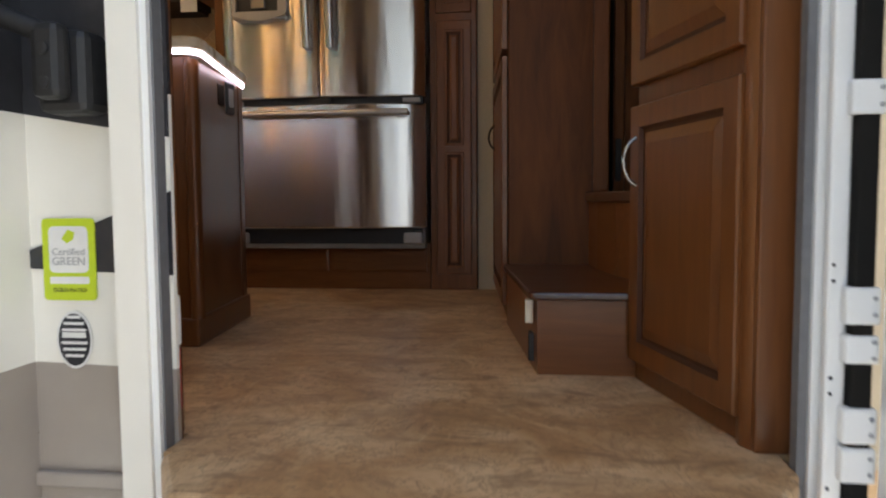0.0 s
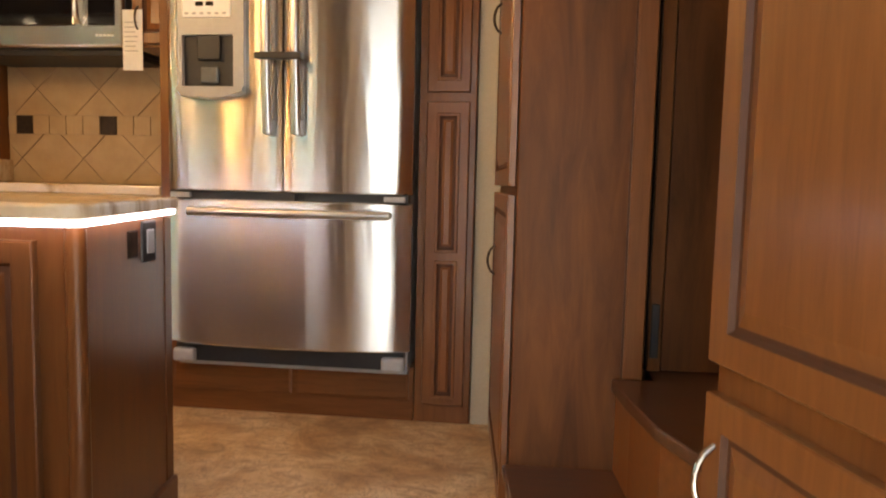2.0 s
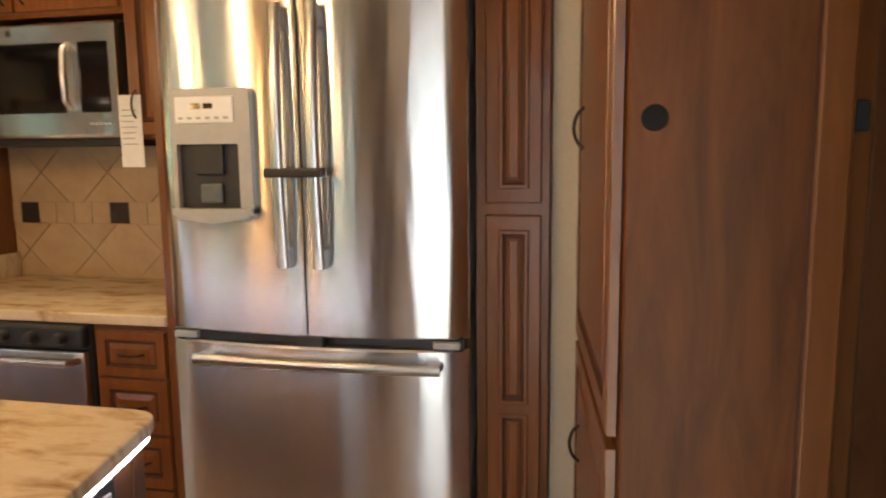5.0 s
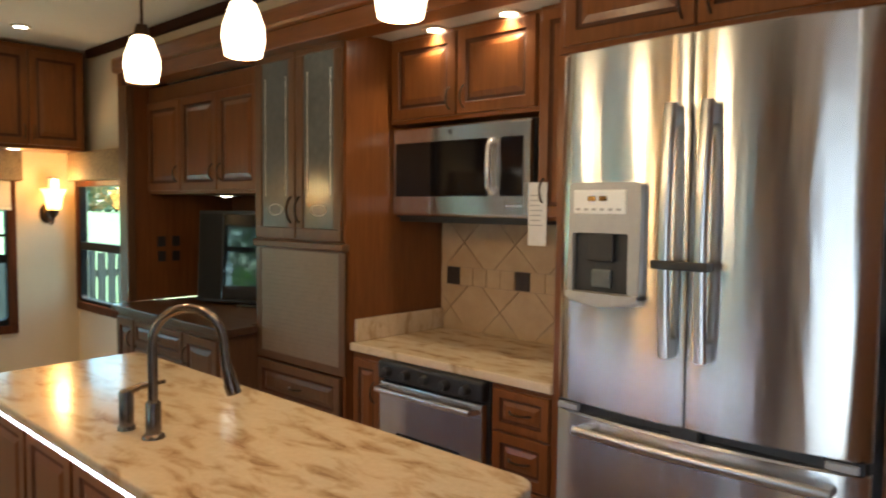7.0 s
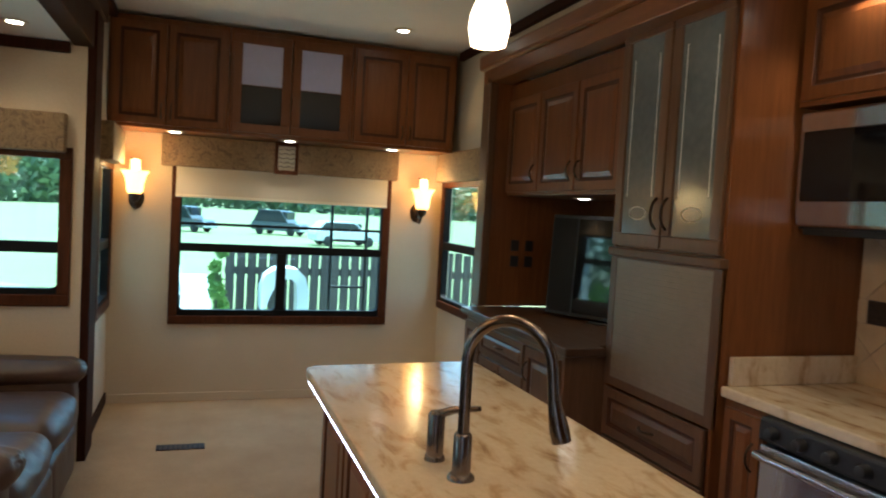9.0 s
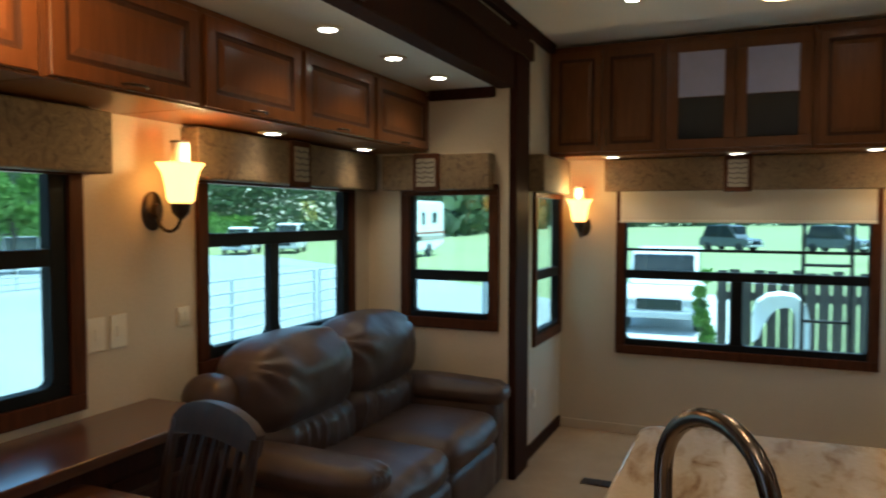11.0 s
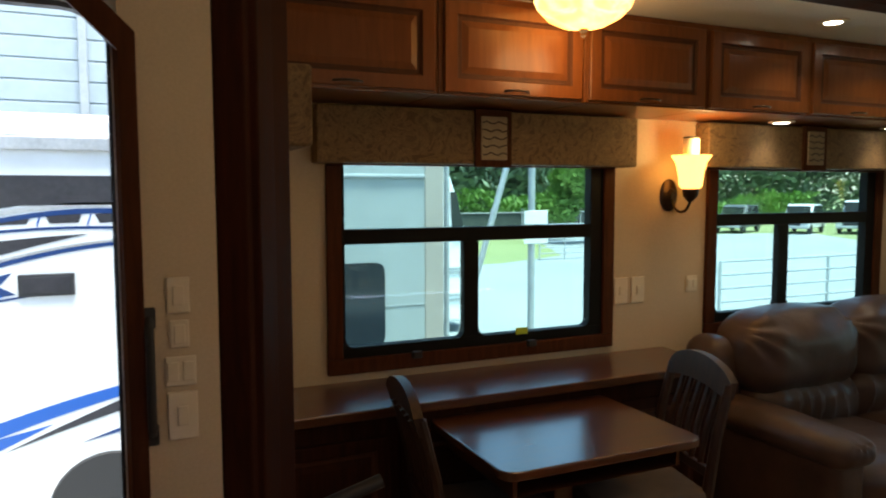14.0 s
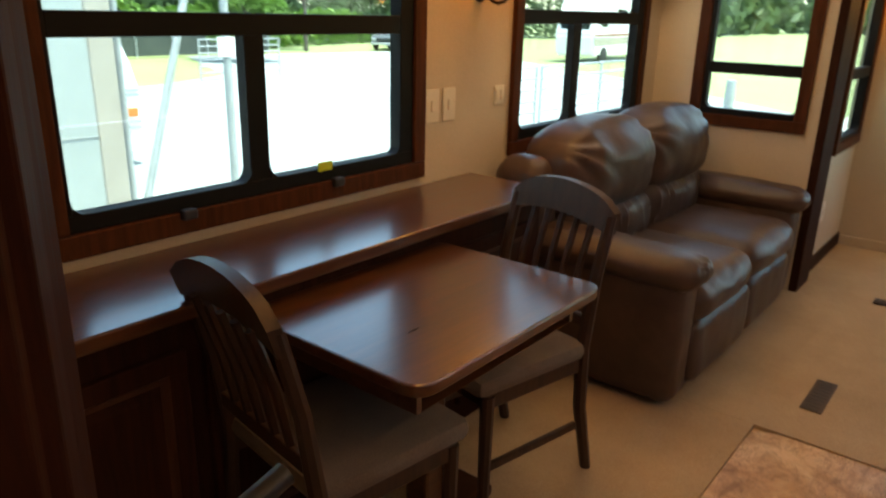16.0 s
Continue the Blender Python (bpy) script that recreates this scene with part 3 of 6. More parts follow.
window("window_1", W1, 0.36, "y", -1, (-2.0, -0.83, 0.95, 1.68), 1.394, -1.39, "wide dinette window with black frame and dark wooden trim")
w1 = bpy.data.objects["window_1"]
for x in (-1.13, -1.68):
    part("latch", box((x - 0.022, 0.372, 0.885), (x + 0.022, 0.40, 0.915), 0.006), BLACK, w1, "black window latch")
window("window_2", W2, 0.36, "y", -1, (-3.89, -2.775, 0.953, 1.68), 1.428, -3.25, "window behind the sofa with black frame and dark wooden trim")
window("window_3", W3, -4.217, "x", -1, (0.675, 1.155, 0.965, 1.66), 1.185, None, "small window at the end of the slide-out")
window("window_4", RW, BACKX, "x", -1, (1.745, 3.215, 0.68, 1.718), 1.135, 2.462, "wide rear window with black frame and half-drawn shade", (1.307,))
window("window_5", DW, 1.27, "y", -1, (-5.33, -4.77, 0.79, 1.65), 1.15, None, "narrow side window beside the rear post")
window("window_6", LW, 3.72, "y", 1, (-5.33, -4.52, 0.81, 1.67), 1.22, None, "side window beside the entertainment cabinet")
shade = thing("roller_shade", -5.40, 2.47, 1.50, "cream roller shade drawn a third down", "shade")
part("cloth", box((-5.405, 1.70, 1.512), (-5.397, 3.25, 1.80), 0.002), SHADECLOTH, shade)
part("hem_bar", box((-5.409, 1.698, 1.494), (-5.393, 3.252, 1.514), 0.005), IVORY, shade, "pale hem bar")


def valance(lo, hi, axis, label, ornament=None, out=1):
    ob = thing("valance", (lo[0] + hi[0]) / 2, (lo[1] + hi[1]) / 2, lo[2], label, "valance", "window valances")
    part("board", box(lo, hi, 0.008), DAMASK, ob)
    if ornament is not None:
        z0, z1 = lo[2] - 0.012, hi[2] + 0.005
        w = 0.085
        edge = (hi if out > 0 else lo)[0 if axis == "x" else 1]
        def b(p0, p1, q0, q1, d0, d1):
            e0, e1 = sorted((edge + out * d0, edge + out * d1))
            return box((e0, p0, q0) if axis == "x" else (p0, e0, q0), (e1, p1, q1) if axis == "x" else (p1, e1, q1), 0.004)
        m = b(ornament - w, ornament + w, z0, z1, 0, 0.015)
        part("plaque_frame", m, DARKWOOD, ob, "dark wooden plaque frame")
        pl = part("plaque", b(ornament - w + 0.025, ornament + w - 0.025, z0 + 0.03, z1 - 0.03, 0.012, 0.02), PLAQUE, ob, "tan plaque with carved waves")
        for k in range(5):
            z = z0 + 0.055 + k * (z1 - z0 - 0.11) / 4
            path = []
            for j in range(7):
                u = ornament - w + 0.03 + j * (2 * w - 0.06) / 6
                q = edge + out * 0.021
                path.append((q, u, z + 0.006 * math.sin(j * 2 + k)) if axis == "x" else (u, q, z + 0.006 * math.sin(j * 2 + k)))
            part("wave", tube(path, 0.003, 6), BRONZE, pl)
    return ob


valance((-2.19, 0.362, 1.685), (-0.70, 0.46, 1.905), "y", "brown damask valance with a dark plaque over the dinette window", -1.44)
valance((-4.14, 0.362, 1.69), (-2.62, 0.46, 1.905), "y", "brown damask valance with a plaque over the sofa window", -3.33)
valance((-4.215, 0.50, 1.69), (-4.12, 1.185, 1.895), "x", "brown damask valance with a carved plaque", 0.80)
valance((-5.418, 1.60, 1.71), (-5.32, 3.31, 1.93), "x", "brown damask valance with a carved plaque over the rear window", 2.456)
valance((-5.30, 1.272, 1.69), (-4.60, 1.37, 1.92), "y", "short brown damask valance over the side window")
valance((-5.30, 3.61, 1.72), (-4.35, 3.718, 1.93), "y", "short brown damask valance over the side window")
valance((-0.503, 0.47, 1.695), (-0.39, 1.20, 1.912), "x", "return end of brown damask valance")

# ---- overhead cabinets of the slide-out ----
div = [-0.39, -1.063, -1.68, -2.296, -2.904, -3.546, -4.212]
for k, (p, q) in enumerate(zip(div, div[1:])):
    w = p - q
    cabinet("overhead_cabinet", (q + 0.001, 0.362, 1.915), (p - 0.001, 0.76, 2.272), 180, [(0.018, w - 0.018, 1.925, 2.245, w / 2, 1.94, "l")],
            "cherry wooden overhead cabinet with a raised panel door", group="overhead cabinets over the slide-out")

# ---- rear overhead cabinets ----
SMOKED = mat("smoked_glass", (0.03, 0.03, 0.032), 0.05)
# Raised bluish base colour stands in for reflected light on the upper panes.
SHEENFROST = speckled("bluish_sheen_frosted_glass", (0.46, 0.46, 0.66), (0.54, 0.54, 0.76), 20, 0.3)
dv = [1.275, 1.63, 2.026, 2.44, 2.868, 3.276, 3.66]
for k in range(3):
    p, q, r = dv[2 * k], dv[2 * k + 1], dv[2 * k + 2]
    ob = cabinet("rear_cabinet", (-5.418, p + 0.001, 1.935), (-5.07, r - 0.001, 2.66), 90,
                 [] if k == 1 else [(0.02, q - p - 0.004, 1.96, 2.62, q - p - 0.03, 2.05, "u"), (q - p + 0.004, r - p - 0.02, 1.96, 2.62, q - p + 0.03, 2.05, "u")],
                 "dark cherry overhead cabinet with frosted glass doors" if k == 1 else "dark cherry overhead cabinet with two raised panel doors", WOOD, group="rear overhead cabinets")
    if k == 1:
        for a, b in ((p + 0.02, q - 0.004), (q + 0.004, r - 0.02)):
            fr = bmesh.new()
            for lo, hi in (((a, 1.96), (b, 2.02)), ((a, 2.56), (b, 2.62)), ((a, 2.02), (a + 0.06, 2.56)), ((b - 0.06, 2.02), (b, 2.56))):
                box((-5.07, lo[0], lo[1]), (-5.05, hi[0], hi[1]), 0.003, fr)
            d = part("glass_door", fr, WOOD, ob, "glazed door frame")
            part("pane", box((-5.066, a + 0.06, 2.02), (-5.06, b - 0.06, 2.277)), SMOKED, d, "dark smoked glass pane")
            part("pane", box((-5.066, a + 0.06, 2.283), (-5.06, b - 0.06, 2.56)), SHEENFROST, d, "frosted upper pane with a bluish reflection put in its colour")


# ---- lamps ----
def downlight(x, y, z, watts, group, spot=110):
    ob = thing("downlight", x, y, z, "small round recessed LED light, lit", "light", group)
    part("rim", lathe([(0.045, -0.001), (0.062, -0.004), (0.058, -0.010), (0.046, -0.011)], x, y, z, 20), IVORY, ob, "pale metal rim", True)
    part("lens", lathe([(0.044, -0.008), (0.034, -0.012), (0.01, -0.014)], x, y, z, 20), DISC, ob, "lit frosted lens", True)
    lamp("downlight_lamp", x, y, z - 0.03, watts, (1, 0.78, 0.52), 0.03, spot)
    return ob


for x in (-2.73, -3.29, -3.805):
    downlight(x, 1.013, 2.274, 5, "slide-out ceiling lights", 130)
for x in (-2.98, -3.805):
    downlight(x, 0.56, 1.915, 3.5, "under-cabinet lights")
for y in (1.69, 2.45, 3.195):
    downlight(-5.12, y, 1.935, 3.5, "rear under-cabinet lights")
for x in (-1.725, -1.307):
    downlight(x, 3.92, 2.36, 9, "kitchen ceiling lights", 130)
for x in (-3.42, -3.0):
    downlight(x, 3.86, 1.612, 1.5, "entertainment shelf lights")
for x, y in ((-4.2, 1.95), (-4.6, 3.1), (-2.6, 1.75), (0.3, 2.3)):
    downlight(x, y, TOP, 0.4 if x > 0 else 2.6, "main ceiling lights", 150)


def sconce(x, y, z, ux, uy, label):
    """A wall lamp with an upward glass shade; (ux, uy) points out of the wall."""
    ob = thing("wall_sconce", x, y, z, label, "lamp", "wall sconces")
    rot = Matrix.Translation((x, y, z)) @ Vector((0, 0, 1)).rotation_difference(Vector((ux, uy, 0))).to_matrix().to_4x4()
    tall = (1, 1.5) if abs(uy) > 0.5 else (1.5, 1)
    pl = lathe([(0.052, 0), (0.052, 0.008), (0.044, 0.016), (0.022, 0.02), (0.016, 0.04)], 0, 0, 0, 24)
    pl.transform(rot @ Matrix.Diagonal((*tall, 1, 1)))
    part("backplate", pl, BRONZE, ob, "oval bronze backplate", True)
    pts = []
    for k in range(9):
        a = radians(180 + k * 180 / 8)
        pts.append((x + ux * (0.03 + 0.06 * (1 + math.cos(a))), y + uy * (0.03 + 0.06 * (1 + math.cos(a))), z - 0.015 + 0.065 * math.sin(a)))
    part("arm", tube(pts, 0.007, 8), BRONZE, ob, "curved bronze arm", True)
    cx, cy = x + ux * 0.15, y + uy * 0.15
    part("cup", lathe([(0.012, -0.03), (0.034, -0.005), (0.038, 0.03), (0.02, 0.035)], cx, cy, z, 20), BRONZE, ob, "", True)
    part("shade", lathe([(0.04, 0.03), (0.052, 0.045), (0.058, 0.10), (0.07, 0.15), (0.092, 0.185), (0.088, 0.185), (0.066, 0.147), (0.053, 0.09), (0.04, 0.04)], cx, cy, z, 28), SCONCEGLASS, ob, "lit amber glass bell shade", True)
    part("bulb_sleeve", lathe([(0.034, 0.12), (0.036, 0.125), (0.036, 0.262), (0.033, 0.266)], cx, cy, z, 20), IVORY, ob, "pale bulb sleeve", True)
    lamp("sconce_lamp", cx + ux * 0.11, cy + uy * 0.11, z + 0.235, 4.8, (1, 0.66, 0.28), 0.025)
    part("sleeve_cap", lathe([(0.037, 0.262), (0.037, 0.27), (0.02, 0.273)], cx, cy, z, 20), BRONZE, ob, "", True)
    return ob


sconce(-2.46, 0.362, 1.555, 0, 1, "bronze wall sconce with lit amber shade between two windows")
sconce(BACKX + 0.002, 1.44, 1.47, 1, 0, "bronze wall sconce with lit amber shade beside rear window")
sconce(BACKX + 0.002, 3.50, 1.47, 1, 0, "bronze wall sconce with lit amber shade beside rear window")

dome = thing("ceiling_lamp", -1.52, 0.98, 2.274, "round bronze ceiling lamp with a lit amber glass bowl", "lamp")
part("pan", lathe([(0.05, 0.0), (0.185, -0.002), (0.195, -0.018), (0.178, -0.032)], -1.52, 0.98, 2.274, 40), BRONZE, dome, "dark bronze pan", True)
bowl = lathe([(0.168, -0.028), (0.17, -0.04), (0.158, -0.068), (0.128, -0.1), (0.08, -0.125), (0.03, -0.136), (0.01, -0.138)], -1.52, 0.98, 2.274, 48)
for v in bowl.verts:
    r = math.hypot(v.co.x + 1.52, v.co.y - 0.98)
    k = 1 + 0.02 * math.cos(12 * math.atan2(v.co.y - 0.98, v.co.x + 1.52)) * r / 0.17
    v.co.x, v.co.y = -1.52 + (v.co.x + 1.52) * k, 0.98 + (v.co.y - 0.98) * k
part("bowl", bowl, LAMPGLASS, dome, "lit amber scalloped glass bowl", True)
part("finial", lathe([(0.012, -0.134), (0.018, -0.142), (0.008, -0.152), (0.01, -0.16), (0.003, -0.166)], -1.52, 0.98, 2.274, 16), BRONZE, dome, "", True)
lamp("dome_lamp", -1.52, 0.98, 2.07, 6, (1, 0.6, 0.26), 0.12)

for x in (-1.79, -1.18, -0.568):
    ob = thing("pendant_lamp", x, 2.6, TOP, "pendant lamp with a lit white glass shade over the island", "lamp", "pendant lamps over the island")
    part("canopy", lathe([(0.05, 0), (0.05, -0.01), (0.012, -0.025)], x, 2.6, TOP, 24), BRONZE, ob, "", True)
    part("rod", lathe([(0.005, -0.02), (0.005, -0.575)], x, 2.6, TOP, 8), BRONZE, ob, "", True)
    part("socket", lathe([(0.018, -0.545), (0.025, -0.575), (0.022, -0.59)], x, 2.6, TOP, 16), BRONZE, ob, "", True)
    part("shade", lathe([(0.018, -0.578), (0.034, -0.588), (0.054, -0.645), (0.058, -0.68), (0.049, -0.727), (0.044, -0.729), (0.053, -0.68), (0.044, -0.635)], x, 2.6, TOP, 28), PENDGLASS, ob, "lit white glass shade", True)
    lamp("pendant_bulb", x, 2.6, 1.87, 3.8, (1, 0.7, 0.4), 0.05)

whole("window_tag", box((-1.665, 0.375, 0.942), (-1.605, 0.378, 0.972), 0.001), LIME, "small yellow tag on the window frame", "tag")
ros = thing("beam_ornament", -2.32, 1.31, 2.28, "dark carved block with a bronze emblem on the slide-out beam", "ornament")
part("block", box((-2.50, 1.299, 2.275), (-2.14, 1.318, 2.45), 0.008), DARKWOOD, ros)
part("boss", box((-2.345, 1.316, 2.315), (-2.295, 1.328, 2.415), 0.008), BRONZE, ros, "bronze emblem")
for z in (2.33, 2.40):
    part("emblem_arm", box((-2.375, 1.316, z - 0.013), (-2.265, 1.325, z + 0.013), 0.005), BRONZE, ros)

# ---- kitchen: refrigerator ----
FX0, FX1, FY, FM = -0.826, 0.133, 3.588, -0.345
fridge = thing("refrigerator", -0.345, 3.9, 0.1, "tall stainless steel french door refrigerator with bottom freezer drawer", "refrigerator")
part("cabinet_body", box((FX0 + 0.012, FY + 0.07, 0.2), (FX1 - 0.012, 4.3, 2.05), 0.005), GREYPLASTIC, fridge, "dark grey cabinet body")


def bowed(x0, x1, z0, z1, y, depth, round_l=0.02, round_r=0.02, bulge=0.046):
    """A refrigerator door, whose front swells along the whole appliance's width."""
    b = bmesh.new()
    n = 14
    cols = []
    for k in range(n + 1):
        x = x0 + (x1 - x0) * k / n
        u = (x - FX0) / (FX1 - FX0) * 2 - 1
        yy = y + 0.010 - bulge * (1 - u * u)
        for edge, r in ((x - x0, round_l), (x1 - x, round_r)):
            if r and edge < r:
                yy += r * (1 - math.sqrt(max(0, 1 - (1 - edge / r) ** 2)))
        cols.append((x, yy))
    front = [[b.verts.new((x, yy, z)) for x, yy in cols] for z in (z0, z0 + 0.006, z1 - 0.006, z1)]
    for v in front[0] + front[3]:
        v.co.y += 0.006
    back = [[b.verts.new((x, y + depth, z)) for x, yy in cols] for z in (z0, z1)]
    for p, q in zip(front, front[1:]):
        for k in range(n):
            b.faces.new((p[k], p[k + 1], q[k + 1], q[k]))
    for k in range(n):
        b.faces.new((back[0][k], back[0][k + 1], front[0][k + 1], front[0][k]))
        b.faces.new((front[3][k], front[3][k + 1], back[1][k + 1], back[1][k]))
        b.faces.new((back[0][k + 1], back[0][k], back[1][k], back[1][k + 1]))
    for k in (0, n):
        b.faces.new([back[0][k], front[0][k], front[1][k], front[2][k], front[3][k], back[1][k]])
    bmesh.ops.recalc_face_normals(b, faces=b.faces[:])
    return b


dl = part("door", bowed(FX0, FM - 0.003, 0.9, 2.067, FY, 0.06, 0.02, 0.006), STEEL, fridge, "brushed stainless door with dispenser", True)
dr = part("door", bowed(FM + 0.003, FX1, 0.9, 2.067, FY, 0.06, 0.006, 0.02), STEEL, fridge, "brushed stainless door", True)
dz = part("freezer_drawer", bowed(FX0, FX1, 0.30, 0.868, FY, 0.06), STEEL, fridge, "brushed stainless freezer drawer", True)
part("hinge_band", box((FX0 + 0.01, FY + 0.012, 0.868), (FX1 - 0.01, FY + 0.07, 0.9), 0.002), BLACK, fridge, "black gap band")
part("hinge_cover", box((FM - 0.045, FY - 0.025, 0.858), (FM + 0.045, FY + 0.01, 0.899), 0.006), BLACK, fridge, "black centre hinge cover")
for x in (FX0 + 0.06, FX1 - 0.06):
    part("hinge_pin", box((x - 0.04, FY - 0.005, 0.872), (x + 0.04, FY + 0.02, 0.893), 0.003), GREYPLASTIC, fridge)
def flat_bar(pts, r, wide, axis):
    """A bar along a path, widened about its middle along one axis."""
    hb = tube(pts, r, 14)
    c = sum(p[axis] for p in pts) / len(pts)
    for v in hb.verts:
        v.co[axis] = c + (v.co[axis] - c) * wide
    return hb


for x, door in ((FM - 0.047, dl), (FM + 0.062, dr)):
    pts = [(x, FY - 0.071 - 0.022 * math.sin(math.pi * k / 12), 1.86 - 0.745 * k / 12) for k in range(13)]
    hd = part("handle", flat_bar(pts, 0.0125, 1.5, 0), SATIN, door, "flat curved steel handle", True)
    for z in (1.83, 1.145):
        part("mount", box((x - 0.014, FY - 0.072, z - 0.035), (x + 0.014, FY - 0.02, z + 0.025), 0.006), GREYPLASTIC, hd, "dark grey handle mount")
pts = [(-0.71 + 0.775 * k / 14, FY - 0.058 - 0.014 * math.sin(math.pi * k / 14), 0.823) for k in range(15)]
hd = part("handle", flat_bar(pts, 0.0115, 1.4, 2), SATIN, dz, "flat curved steel bar handle", True)
for x in (-0.685, 0.04):
    part("mount", box((x - 0.025, FY - 0.06, 0.812), (x + 0.025, FY + 0.004, 0.834), 0.006), GREYPLASTIC, hd)
part("strap", box((FM - 0.082, FY - 0.113, 1.378), (FM + 0.095, FY - 0.075, 1.404), 0.006), BLACK, fridge, "black travel strap tying both handles")
disp = part("dispenser", ring(rounded([(-0.742, 1.25), (-0.488, 1.25), (-0.488, 1.635), (-0.742, 1.635)], 0.02), rounded([(-0.727, 1.265), (-0.528, 1.265), (-0.528, 1.475), (-0.727, 1.475)], 0.008), FY - 0.056, FY - 0.006), DISPGREY, dl, "silver plastic ice and water dispenser")
lip = bmesh.new()
arc = [(-0.742 + 0.254 * k / 8, 1.268 - 0.026 * math.sin(math.pi * k / 8)) for k in range(9)]
for y_ in (FY - 0.074, FY - 0.02):
    lip.faces.new([lip.verts.new((x, y_, z)) for x, z in [(-0.742, 1.285), *arc, (-0.488, 1.285)]])
lip.verts.ensure_lookup_table()
n = len(lip.verts) // 2
for k in range(n):
    lip.faces.new((lip.verts[k], lip.verts[(k + 1) % n], lip.verts[n + (k + 1) % n], lip.verts[n + k]))
bmesh.ops.recalc_face_normals(lip, faces=lip.faces[:])
part("drip_tray", lip, DISPGREY, disp, "curved silver drip tray")
part("control_panel", box((-0.724, FY - 0.062, 1.535), (-0.535, FY - 0.05, 1.612), 0.01), PAPER, disp, "pale button panel")
for x in (-0.655, -0.615):
    part("display", box((x - 0.015, FY - 0.0645, 1.576), (x + 0.015, FY - 0.06, 1.592), 0.002), BLACKGLASS, disp)
for k in range(6):
    part("button", box((-0.712 + 0.029 * k, FY - 0.0645, 1.546), (-0.696 + 0.029 * k, FY - 0.06, 1.554), 0.002), DISPGREY, disp)
part("recess", box((-0.728, FY - 0.034, 1.264), (-0.527, FY - 0.026, 1.476)), BLACK, disp, "dark dispenser recess")
part("chute", prism([(-0.67, FY - 0.054), (-0.58, FY - 0.054), (-0.59, FY - 0.034), (-0.66, FY - 0.034)], 1.385, 1.474, 0.004), BLACK, disp, "black ice chute")
part("paddle", box((-0.66, FY - 0.05, 1.30), (-0.59, FY - 0.034, 1.36), 0.008), FROST, disp, "clear grey paddle")
part("grille", box((FX0 + 0.02, FY + 0.03, 0.225), (FX1 - 0.02, FY + 0.10, 0.296), 0.004), BLACK, fridge, "black toe grille")
for x in (FX0 + 0.06, FX1 - 0.06):
    part("foot_cover", box((x - 0.045, FY + 0.005, 0.222), (x + 0.045, FY + 0.06, 0.278), 0.012), GREYPLASTIC, fridge, "grey foot cover")

# wooden surround of the refrigerator
base = thing("plinth_cabinet", -0.35, 4.0, 0.0, "cherry wooden plinth cabinet under the refrigerator", "cabinet")
part("body", box((-0.90, 3.71, 0.0), (0.139, 4.3, 0.22), 0.003), WOODX, base)
for p, q in ((-0.86, -0.36), (-0.34, 0.12)):
    bm = panel(q - p, 0.11, ((0, 0), (0, 0.006), (0.01, 0.009), (0.02, 0.009)))
    bm.transform(face(p, 3.71, 0.085))
    part("front_panel", bm, WOODX, base)
pantry = cabinet("pantry_cabinet", (0.141, 3.71, 0.0), (0.362, 4.34, 2.5), 0, [], "tall narrow cherry pantry cabinet with raised panels beside the refrigerator")
for z0, z1, fields in ((0.075, 1.258, ((0.105, 0.65), (0.68, 1.215))), (1.293, 2.46, ((1.335, 1.945), (1.985, 2.42)))):
    d = part("door", box((0.172, 3.694, z0), (0.338, 3.71, z1), 0.005), WOOD, pantry, "narrow door with two sunk panels")
    for a, b in fields:
        bm = panel(0.09, b - a, ((0, 0), (0, 0.004), (0.004, 0.007), (0.012, 0.007), (0.019, 0.001), (0.026, 0.001), (0.034, 0.005)))
        bm.transform(face(0.212, 3.694, a))
        part("raised_field", bm, WOOD, d)
cabinet("refrigerator_side_panel", (-0.90, 3.69, 0.221), (-0.84, 4.3, 2.09), 0, [], "cherry wooden side panel of the refrigerator")
cabinet("cabinet_over_refrigerator", (-0.90, 3.69, 2.092), (0.14, 4.3, 2.62), 0,
        [(0.03, 0.50, 2.115, 2.6, 0.46, 2.19, "u"), (0.51, 1.01, 2.115, 2.6, 0.55, 2.19, "u")], "cherry cabinet with two raised panel doors above the refrigerator")

# ---- kitchen: range run ----
CY = 3.70
cabinet("drawer_cabinet", (-1.20, CY + 0.015, 0.0), (-0.902, 4.33, 0.868), 0,
        [(0.02, 0.28, 0.69, 0.85, 0.15, 0.77, "d"), (0.02, 0.28, 0.49, 0.68, 0.15, 0.585, "d"), (0.02, 0.28, 0.29, 0.48, 0.15, 0.385, "d"), (0.02, 0.28, 0.09, 0.28, 0.15, 0.185, "d")],
        "cherry wooden drawer cabinet beside the oven")
cabinet("filler_cabinet", (-2.045, CY + 0.015, 0.0), (-1.83, 4.33, 0.868), 0, [(0.02, 0.2, 0.1, 0.84, 0.17, 0.7, "u")], "narrow cherry base cabinet beside the oven")
ctr = whole("countertop", prism([(-2.045, CY - 0.01), (-0.905, CY - 0.01), (-0.905, 4.342), (-2.045, 4.342)], 0.872, 0.91, 0.006), STONE, "beige solid surface countertop with brown streaks", "countertop")
whole("side_splash", box((-2.044, CY + 0.02, 0.911), (-2.022, 4.315, 1.018), 0.003), STONE, "beige solid surface side splash on the countertop", "splashback")
oven = thing("oven", -1.52, 4.0, 0.0, "black and stainless steel built-in oven with control knobs", "oven")
part("body", box((-1.825, CY + 0.01, 0.03), (-1.205, 4.3, 0.868), 0.004), BLACK, oven)
part("control_panel", box((-1.82, CY - 0.035, 0.785), (-1.21, CY + 0.012, 0.868), 0.012), BLACK, oven, "black control panel")
